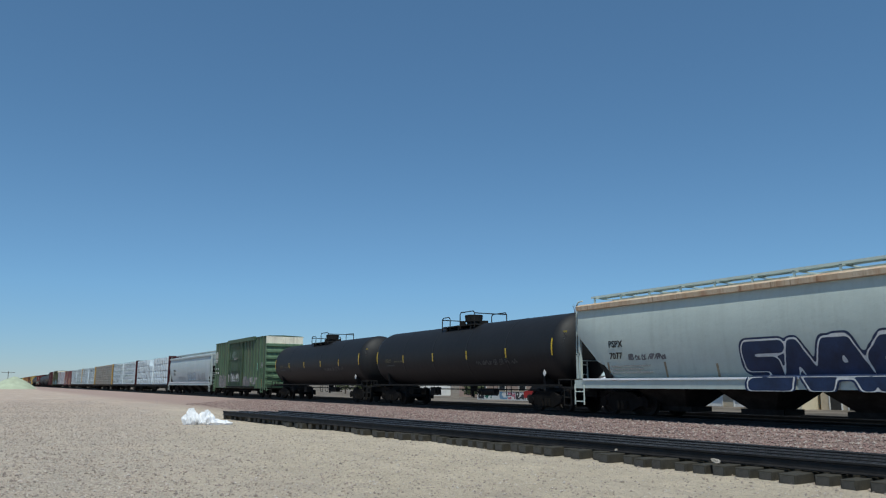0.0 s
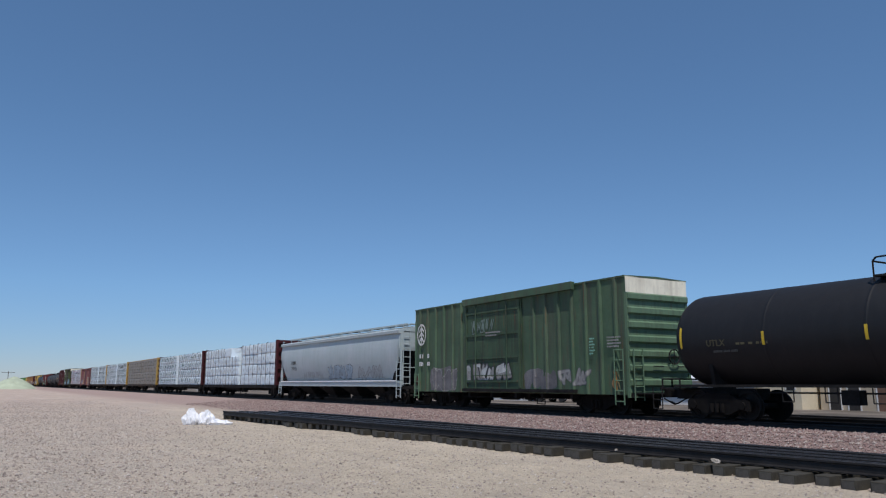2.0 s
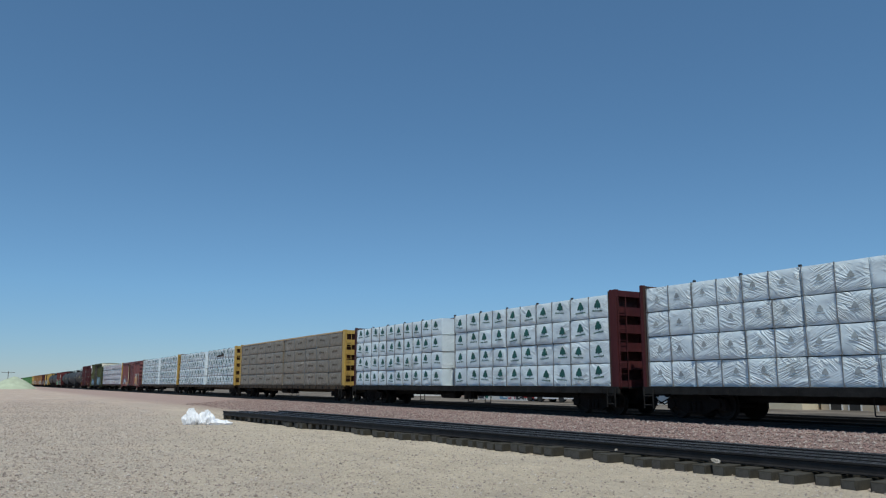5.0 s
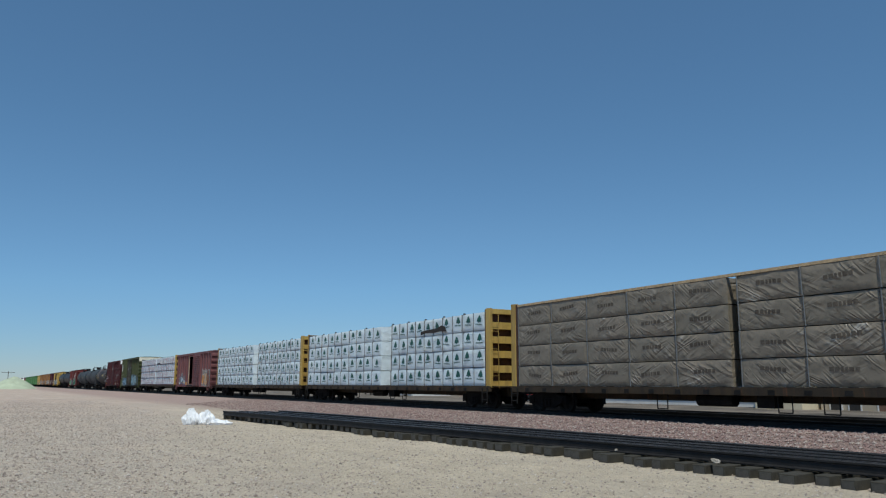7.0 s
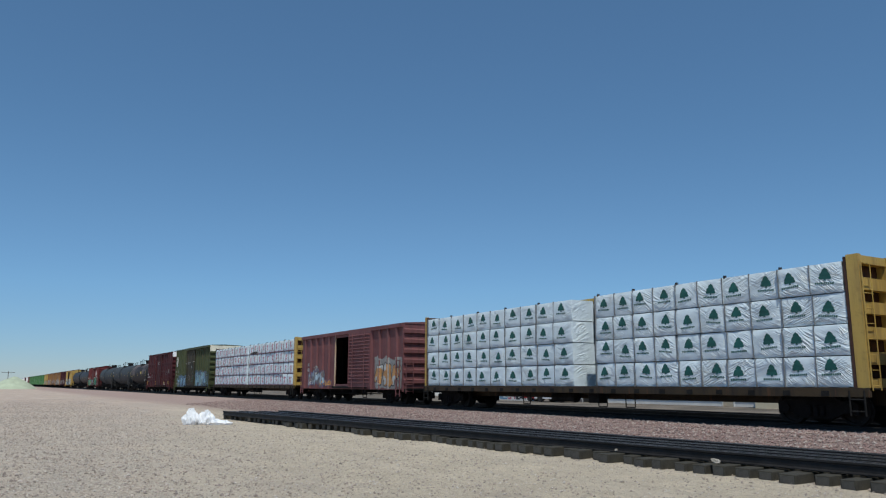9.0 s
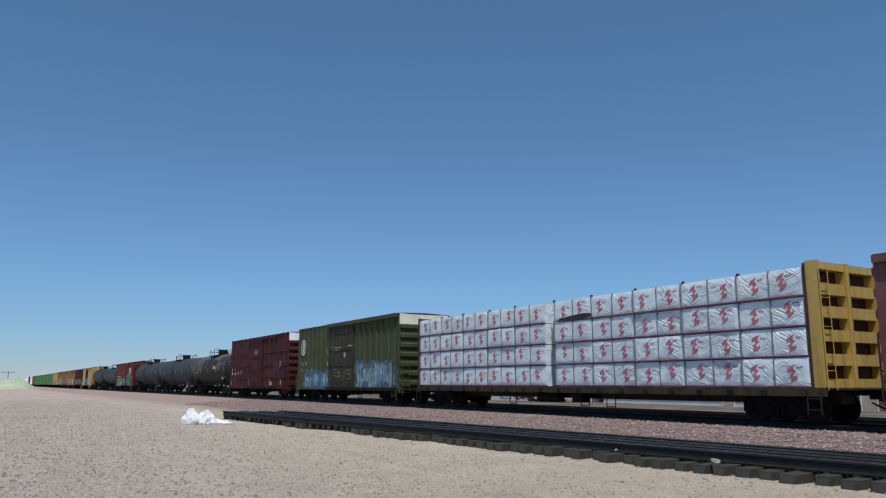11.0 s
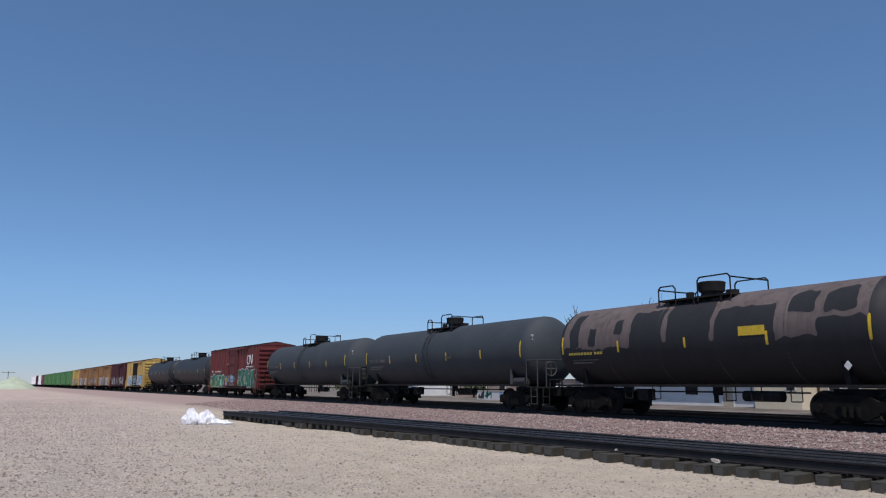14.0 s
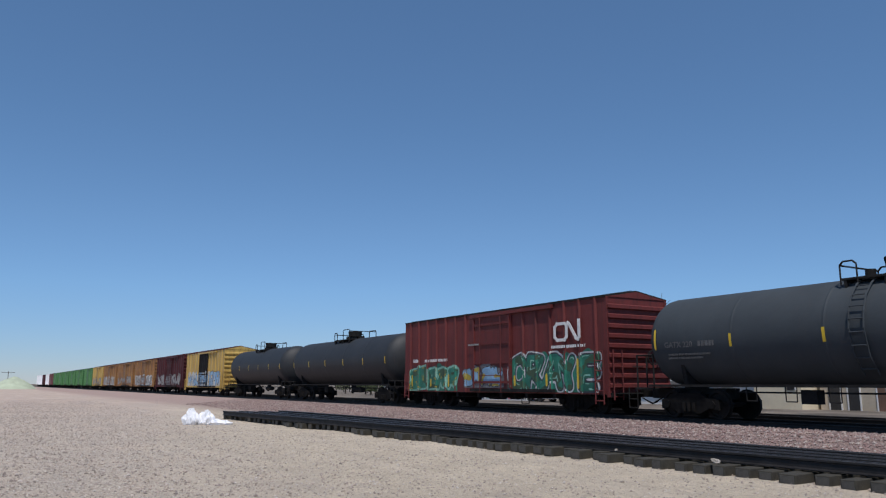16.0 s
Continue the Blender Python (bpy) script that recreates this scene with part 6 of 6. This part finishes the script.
    lumber_car(-54.6, -31.6, "yellow centre-beam car loaded with white wrapped lumber printed with green trees", M["yellow"], M["wrap"], TREE_DARK, 1.1, 0.535, 10, 5, gap=1.3)

    car, surf, h = boxcar(-72.1, -56.9, "faded oxide-red boxcar with an open side door and graffiti", M["oxide"], eave=4.38, sill=0.80, door=(-1.70, 0.72), open_door=True, louvre=True, ribs=14, rib_w=0.17, rib_d=0.11, peak=0.10, fascia=(-7.6, 7.6), fascia_up=0.0, track_out=0.125)
    graffiti(car, -h + 1.2, -h + 4.3, 0.84, 2.2, 5, M["tag_grey"], M["tag_violet"], surf, 31, 0.09, 0.05, None, M["tag_paleblue"], None, M["tag_silver"])
    graffiti(car, -h + 3.2, -h + 5.4, 0.9, 1.5, 4, M["tag_orange"], M["tag_violet"], surf, 33, 0.05, 0.04)
    graffiti(car, -h + 2.15, -h + 3.0, 2.0, 2.45, 2, M["letter_grey"], M["letter_grey"], surf, 37, 0.022, 0.0)
    words(car, "SRN", 0.30, -h + 1.1, -HW - 0.012, 2.32, M["letter_silver"], 0.004)
    bars(car, -h + 1.1, 1.95, (0.62,), M["letter_silver"], -HW - 0.012, 0.22, 0.1, 3)
    graffiti(car, 4.2, h - 0.2, 0.85, 2.6, 3, M["tag_orange"], M["tag_dark"], surf, 32, 0.15, 0.05, M["letter_grey"], M["tag_silver"])

    # Its left bulkhead takes the dark sill brown to stand in for shade.
    lumber_car(-96.3, -73.75, "yellow centre-beam car loaded with wrapped lumber printed with red swirls", M["yellow"], M["wrap"], SWIRL, 1.15, 0.49, 10, 6, band=M["band_red"], gap=0.55, left=0.04, tail_mat=M["deck_rust_tail_shade"])
    # Dark sliver: shade under the lifted wrap, put in as colour.
    bm = bmesh.new()
    prism(bm, [(0.2, 3.60), (0.9, 3.61), (1.7, 3.60), (2.2, 3.66), (2.1, 3.76), (1.6, 3.78), (0.9, 3.72), (0.35, 3.66)], "y", -1.543, -1.50)
    part("torn_wrap", bm, M["interior"], CARS[-1][0], "torn wrap, its shaded inside coloured dark")

    car, surf, h = boxcar(-113.9, -98.3, "olive green high boxcar with pale blue graffiti", M["olive"], panel=M["cream"], eave=4.96, door=(-1.95, 1.8), door_mat=M["grimy_door"], fascia=(-2.2, 7.7), fascia_up=0.02, peak=0.05, ribs=20, rib_w=0.12, rib_d=0.08, end_ribs=7, track_out=0.2)
    car_marks_green(car, surf, h, True)

    car, surf, h = boxcar(-131.4, -116.0, "dark maroon waffle-sided boxcar with white end band", M["maroon"], panel=M["white"], eave=4.92, door=(-1.86, 1.65), peak=0.05, ribs=13, end_ribs=7)
    car_marks_maroon(car, surf, h)

    car, surf, h = tank_car(-147.0, -133.3, "brown and black patched tank car with yellow lettering", M["browntank"], strips=5, heads=M["overpaint"], deck=1.5)
    bars(car, h - 0.72, 3.15, (0.55,), M["letter_yellow"], -1.17, 0.07, 0.06, 8)
    tank_patches(car, surf, h)
    for xl, xr in ((-165.0, -148.3), (-183.4, -166.7)):
        car, surf, h = tank_car(xl, xr, "charcoal tank car with yellow reflector strips", M["greytank"], side_ladder=True, end_rails=True, strips=6, deck=1.22)
        words(car, "GATX 220", 0.26, -h + 1.15, -1.482, 2.3, M["letter_mid"], 0.004, 5)
        bars(car, -h + 2.55, 2.31, (0.62,), M["letter_mid"], -1.495, 0.17, 0.1, 3)
        bars(car, -h + 1.3, 2.04, (1.7, 1.4), M["letter_dim"], -1.46, 0.06, 0.06, 4)
        bars(car, h - 6.9, 2.33, (0.6,), M["letter_ochre"], -1.50, 0.12, 0.05, 6)
        bars(car, h - 0.72, 3.1, (0.5, 0.42), M["letter_white"], -1.15, 0.09, 0.06, 8)

    car, surf, h = boxcar(-200.4, -184.9, "red boxcar with white emblem and teal graffiti", M["red"], eave=4.32, door=(-1.05, 1.85), ribs=17, rib_w=0.10, rib_d=0.075, roof=M["under"], peak=0.26, end_ribs=9)
    car_marks_red(car, surf, h)

    for xl, xr in ((-218.6, -202.3), (-235.2, -220.3)):
        tank_car(xl, xr, "dark grey tank car with grimy shell", M["slate"], deck=1.2, strip_len=0.2)
    rows = [("yellow boxcar with weathered ribs and graffiti", "yellow", 15.4), ("maroon boxcar with faded graffiti", "maroon", 15.4), ("rust-streaked yellow boxcar with graffiti", "rustyyellow", 15.4), ("rust-streaked yellow boxcar with graffiti", "rustyyellow", 15.4),
            ("rust-streaked yellow boxcar with graffiti", "rustyyellow", 15.4), ("dull yellow boxcar with graffiti", "yellow", 15.0)] + [("bright green boxcar with plain sides", "bright_green", 13.8)] * 6 + [
            ("distant faded oxide-red boxcar", "oxide", 15.4), ("distant dirty white boxcar", "white", 15.4), ("distant dark maroon boxcar", "maroon", 15.4), ("distant dirty white boxcar", "white", 15.4), ("distant dirty white boxcar", "white", 15.4)]
    x = -236.7
    for i, (label, colour, length) in enumerate(rows):
        car, surf, h = boxcar(x - length, x, label, M[colour], eave=4.35, door=(-1.6, 1.7), door_mat=M["under"] if i == 0 else None, ribs=13, rib_w=0.14, peak=0.33 if i < 6 else 0.1, end_ribs=8, detail=i < 2,
                              roof=M["maroon"] if i in (0, 2, 3, 4, 5) else M["under"] if 5 < i < 12 else None)
        if i < 6:
            graffiti(car, -h + 1.0, h - 1.0, 0.9, 2.3, 6, M["letter_grey"] if i != 0 else M["tag_lightblue"], M["tag_dark"], surf, 60 + i, 0.16, 0.06, M["tag_silver"] if i % 2 == 0 else None)
        x -= length + (1.65 if length > 14 else 3.4)


def car_marks_green(car, surf, h, olive=False):
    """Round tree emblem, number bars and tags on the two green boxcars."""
    bm = bmesh.new()
    ring_o = [(0.5 * math.cos(2 * math.pi * i / 28), 0.5 * math.sin(2 * math.pi * i / 28)) for i in range(28)]
    for i in range(28):
        a, b = ring_o[i], ring_o[(i + 1) % 28]
        prism(bm, [a, b, (b[0] * 0.86, b[1] * 0.86), (a[0] * 0.86, a[1] * 0.86)], "y", -0.004, 0.004)
    box(bm, -0.035, 0.035, -0.004, 0.004, -0.46, 0.46)
    for z in (-0.22, 0.02, 0.24):
        for s in (-1, 1):
            prism(bm, [(s * 0.05, z + 0.10), (s * 0.05, z + 0.0), (s * 0.26, z - 0.16), (s * 0.26, z - 0.06)], "y", -0.004, 0.004)
    for v in bm.verts:
        v.co.x *= 0.88
        v.co.z *= 1.12
    part("emblem", bm, M["letter_white"], car, "white round tree emblem", at=pose(-h + (1.2 if olive else 0.78), -HW - 0.085, 3.62))
    y = -HW - 0.072
    if olive:
        for txt, x, z in (("CO", -h + 0.85, 2.4), ("EF", -h + 1.62, 2.4), ("17", -h + 0.9, 1.96), ("16", -h + 1.72, 1.96), ("05", -h + 2.75, 1.96)):
            words(car, txt, 0.28, x, -HW - 0.084, z, M["letter_silver"], 0.004)
        bars(car, -h + 0.85, 1.62, (0.5, 0.6), M["letter_mid"], y, 0.07, 0.1, 14)
    else:
        for k, (x, z, w) in enumerate(((0.55, 2.42, 0.4), (1.3, 2.42, 0.25), (0.55, 2.02, 0.4), (1.3, 2.02, 0.4))):
            bars(car, -h + x, z, (w,), M["letter_white"], y, 0.2, 0.1, 2 + k)
        bars(car, h - 1.9, 2.75, (0.3, 0.24, 0.3, 0.26, 0.3, 0.2), M["tag_mint"], y - 0.01, 0.06, 0.05, 15)
        bars(car, h - 0.95, 2.75, (0.7, 0.6, 0.7, 0.6), M["letter_grey"], y - 0.01, 0.06, 0.05, 16)
        decal("rust_patch", car, M["tag_orange"], h - 0.85, h - 0.45, 0.85, 2.0, lambda x, z: noise.noise((x * 4.0, z * 2.0, 18)) > -0.1, surf, 0.05, 0.006, "orange rust stain")
    bars(car, -1.0, 3.35, (1.2, 0.9), M["letter_grey"], -HW - 0.115, 0.07, 0.06, 6)
    if olive:
        leaf = lambda x, z: -HW - 0.056
        for seed, mat, x0, x1, z0, z1, cut, what in ((31, "tag_tan", -1.1, 1.6, 0.95, 2.1, 0.24, "pale peeling paint"), (35, "letter_silver", -1.3, 1.5, 1.6, 2.9, 0.56, "white paint flecks"), (39, "rust", -1.0, 1.4, 0.92, 1.8, 0.32, "reddish primer patches"), (43, "tag_green", 0.7, 1.65, 1.35, 1.9, 0.16, "flaking green paint remnants")):
            decal("paint_remnant", car, M[mat], x0, x1, z0, z1, lambda x, z: noise.noise((x * 1.5, z * 15.0, seed)) + 0.45 * noise.noise((x * 7.0, z * 4.0, seed + 1)) > cut, leaf, 0.025, 0.0062 + 0.0005 * (seed - 21), what)
        for k, (x, z, w, tall) in enumerate(((0.45, 2.75, 0.22, 0.30), (-1.55, 3.2, 0.4, 0.36), (1.0, 3.42, 0.8, 0.07))):
            bm = bmesh.new()
            box(bm, x, x + w, -HW - 0.075, -HW - 0.05, z, z + tall)
            part("notice", bm, M["letter_silver"] if k != 1 else M["letter_mid"], car, "torn white notice")
        for seed, x0, x1, z0, z1 in ((61, -3.5, -2.1, 1.95, 2.55), (62, -2.9, -2.15, 2.9, 3.4)):
            decal("paint_remnant", car, M["letter_silver"], x0, x1, z0, z1, lambda x, z: noise.noise((x * 5.0, z * 3.0, seed)) + 0.5 * noise.noise((x * 11, z * 13, seed)) > 0.48, surf, 0.025, 0.006, "pale scuffed paint")
        graffiti(car, -h + 1.4, -h + 5.9, 0.80, 1.95, 9, M["tag_sky"], M["tag_dark"], surf, 41, 0.05, 0.022, M["tag_mid"], M["tag_lightblue"])
        graffiti(car, -h + 1.0, -h + 2.6, 0.80, 1.3, 5, M["letter_grey"], M["letter_grey"], surf, 46, 0.022, 0.0)
        graffiti(car, 2.2, h - 0.3, 0.80, 2.4, 6, M["tag_sea"], M["tag_blue"], surf, 42, 0.15, 0.05, M["tag_mid"], M["tag_sky"], M["tag_grey"])
        for x, z0, z1 in ((-h + 0.28, 1.1, 1.85), (-2.12, 1.0, 1.75)):
            decal("reflector_strip", car, M["letter_yellow"], x, x + 0.1, z0, z1, lambda a, b: True, surf, 0.05, 0.008)
    else:
        decal("rust_patch", car, M["rust"], -h + 0.1, -h + 0.6, 0.8, 1.5, lambda x, z: noise.noise((x * 5.0, z * 3.0, 8)) > 0.05, surf, 0.05, 0.005, "orange rust stain")
        graffiti(car, -2.2, -0.5, 3.2, 4.2, 5, M["tag_faded"], M["tag_faded"], surf, 47, 0.02, 0.0)
        graffiti(car, 3.9, 5.6, 1.0, 1.8, 2, M["letter_grey"], M["tag_grey"], surf, 48, 0.05, 0.03)
        graffiti(car, -h + 1.6, -h + 3.9, 0.78, 1.9, 2, M["tag_grey"], M["letter_grey"], surf, 43, 0.2, 0.05, M["tag_grey"])
        graffiti(car, -2.9, 0.9, 1.05, 2.1, 6, M["letter_grey"], M["tag_dark"], surf, 44, 0.075, 0.045, None, M["tag_silver"])
        graffiti(car, 1.6, 3.7, 0.78, 1.7, 2, M["tag_grey"], M["tag_grey"], surf, 45, 0.12, 0.05)


def car_marks_maroon(car, surf, h):
    # waffle grid: cross ribs between the posts
    for a, b in ((-h + 0.15, -2.0), (1.8, h - 0.15)):
        for z in (1.62, 2.62, 3.62):
            bm = bmesh.new()
            box(bm, a, b, -HW - 0.068, -HW, z - 0.06, z + 0.06)
            part("cross_rib", bm, M["maroon"], car)
    y = -HW - 0.07
    for txt, x, z in (("IB", -h + 0.75, 2.26), ("T", -h + 1.62, 2.26), ("30", -h + 0.75, 1.9), ("02", -h + 1.62, 1.9), ("19", -h + 2.5, 1.9)):
        words(car, txt, 0.30, x, y - 0.004, z, M["letter_white"], 0.006)
    bars(car, -h + 3.4, 2.2, (0.3, 0.3, 0.3), M["letter_grey"], y, 0.07, 0.06, 6)
    for k in range(2):
        bars(car, -h + 0.85 + 0.8 * k, 1.5, (0.4, 0.4), M["letter_mid"], y, 0.06, 0.06, 11 + k)
    bars(car, -0.3, 3.75, (0.9, 0.7, 0.8), M["letter_grey"], -HW - 0.12, 0.07, 0.05, 7)
    bars(car, 4.7, 2.6, (0.16, 0.18, 0.14, 0.18, 0.16), M["letter_grey"], y, 0.06, 0.08, 8)
    bars(car, 5.25, 2.6, (0.2, 0.24, 0.18, 0.22), M["letter_grey"], y, 0.06, 0.07, 12)
    bars(car, 5.9, 2.75, (0.5, 0.42, 0.5, 0.36), M["letter_grey"], y, 0.06, 0.07, 13)
    for x in (-h + 0.55, -1.75, 1.45, 3.7, h - 1.5):
        bm = bmesh.new()
        box(bm, x, x + 0.14, y - 0.006, y, 1.0, 1.42)
        part("reflector_strip", bm, M["reflector"], car)
    rng = random.Random(6)
    bm = bmesh.new()
    for z, rows in ((2.05, 3), (2.72, 3), (3.36, 2)):
        for k in range(rows):
            half_w = rng.uniform(0.25, 0.5)
            box(bm, h + 0.10, h + 0.105, 0.55 - half_w, 0.55 + half_w, z + 0.08 * k, z + 0.08 * k + 0.045)
    tagged(part("stencil_mark", bm, M["letter_silver"], car, "illegible stencilled marks"), kind="stuff")
    bars(car, h - 4.0, 1.15, (0.6, 0.5), M["letter_white"], y, 0.08, 0.06, 9)


def car_marks_red(car, surf, h):
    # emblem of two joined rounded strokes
    bm = bmesh.new()
    def stroke(pts, r=0.075):
        for k, (p, q) in enumerate(zip(pts, pts[1:])):
            d = Vector((q[0] - p[0], q[1] - p[1])).normalized() * r
            n = Vector((-d.y, d.x))
            prism(bm, [(p[0] - d.x + n.x, p[1] - d.y + n.y), (p[0] - d.x - n.x, p[1] - d.y - n.y), (q[0] + d.x - n.x, q[1] + d.y - n.y), (q[0] + d.x + n.x, q[1] + d.y + n.y)], "y", -0.004 - 0.0015 * k, 0.004)
    stroke([(0.70, 0.84), (0.2, 0.84), (0.04, 0.68), (0.04, 0.2), (0.2, 0.04), (0.68, 0.04), (0.82, 0.2), (0.82, 0.74), (0.92, 0.84), (1.02, 0.76), (1.42, 0.1), (1.54, 0.04), (1.62, 0.14), (1.62, 0.92)])
    part("emblem", bm, M["letter_white"], car, "white emblem of one bent band", at=pose(h - 2.9, -HW - 0.09, 2.78) @ Matrix.Diagonal((0.92, 1, 0.80, 1)))
    bars(car, h - 3.1, 2.5, (2.0,), M["letter_white"], -HW - 0.085, 0.11, 0.05, 3)
    bars(car, -h + 1.0, 2.2, (0.5,), M["letter_white"], -HW - 0.075, 0.16, 0.05, 4)
    bars(car, -h + 2.2, 2.2, (2.2,), M["letter_white"], -HW - 0.075, 0.13, 0.05, 5)
    bars(car, -1.4, 2.85, (0.9,), M["letter_grey"], -HW - 0.12, 0.08, 0.05, 6)
    graffiti(car, -h + 0.5, -h + 5.2, 0.78, 2.0, 5, M["tag_green"], M["tag_mint"], surf, 51, 0.13, 0.04, M["tag_green"], M["green_door"], M["tag_mint"], M["letter_yellow"])
    graffiti(car, -2.0, 1.2, 0.95, 1.9, 4, M["tag_lightblue"], M["tag_dark"], surf, 52, 0.10, 0.04, M["tag_grey"], M["letter_yellow"])
    graffiti(car, 1.7, h - 0.5, 0.80, 2.30, 5, M["tag_green"], M["tag_dark"], surf, 53, 0.17, 0.05, M["tag_green"], M["green_door"], M["tag_silver"], M["tag_mint"], "CRAYE")
    for x, z0, z1 in ((2.0, 1.0, 1.5), (4.15, 1.0, 1.55), (6.05, 0.9, 2.1), (-3.4, 0.95, 1.6), (-5.1, 0.95, 1.4), (-h + 0.7, 0.95, 1.6)):
        decal("graffiti_accent", car, M["reflector"], x, x + 0.13, z0, z1, lambda a, b: True, surf, 0.045, 0.016, "yellow sprayed stroke")


def tank_patches(car, surf, h):
    """Black overpaint: the lower half, dark fields under the platform, ragged patches."""
    fields = [(-5.7, -5.2, 2.5, 3.75), (-4.6, -4.3, 2.5, 3.2), (-3.3, -2.9, 2.9, 3.4), (-2.5, -1.0, 2.4, 3.65), (-0.8, 1.0, 2.4, 3.85), (1.2, 3.3, 2.4, 3.45), (3.7, 4.5, 3.15, 3.7), (4.8, 5.7, 3.1, 3.75), (4.6, 6.1, 2.4, 2.95)]
    def black(x, z):
        jx, jz = 0.10 * noise.noise((x * 2.5, z * 2.5, 1)), 0.12 * noise.noise((x * 4.0, z * 1.2, 5))
        if z + jz < 2.42 + 0.12 * noise.noise((x * 0.8, 0, 2)):
            return True
        return any(a < x + jx < b and c < z + jz < d for a, b, c, d in fields)
    decal("black_overpaint", car, M["overpaint"], -h + 0.8, h - 0.8, 1.12, 3.9, black, surf, 0.05, 0.006, "ragged black overpaint")
    bm = bmesh.new()
    box(bm, 2.1, 3.0, -1.515, -1.49, 2.55, 2.83)
    part("placard", bm, M["reflector"], car, "yellow rectangular placard")
    bm = bmesh.new()
    prism(bm, [(0, 0.13), (0.11, 0), (0, -0.13), (-0.11, 0)], "y", -0.01, 0.01)
    part("hazard_placard", bm, M["letter_white"], car, "white diamond placard", at=pose(h - 1.5, -1.36, 1.6))
    bars(car, -h + 1.1, 2.2, (1.9,), M["letter_yellow"], -1.47, 0.17, 0.1, 3)
    bars(car, -h + 1.3, 1.98, (1.4, 1.1), M["letter_dim"], -1.41, 0.05, 0.05, 5)


train()


def motions():
    """The whole train runs along the track at about 20 m/s; the wheels that pass close by turn with it."""
    for car, place in CARS:
        walk(car, [(t, pose(place + shift(t), TRACK_Y, RAIL_Z)) for t in range(0, 17, 2)])
    places = dict(CARS)
    for wheelset, car, offset in SPIN:
        base = wheelset.location.copy()
        rows, first = [], places[car] + offset
        near = [k for k in range(481) if -32 < first + shift(k / 30) < 1]
        if len(near) < 4:
            continue
        x0 = first + shift(near[0] / 30)
        def turned(k):
            return math.degrees((first + shift(k / 30) - x0) / 0.455)
        if near[0] > 0:
            rows.append((0.0, pose(*base)))
        rows += [(k / 30, pose(*base, 0, turned(k), 0)) for k in near]
        if near[-1] < 480:
            rows.append((16.0, pose(*base, 0, turned(near[-1]), 0)))
        walk(wheelset, rows)


motions()
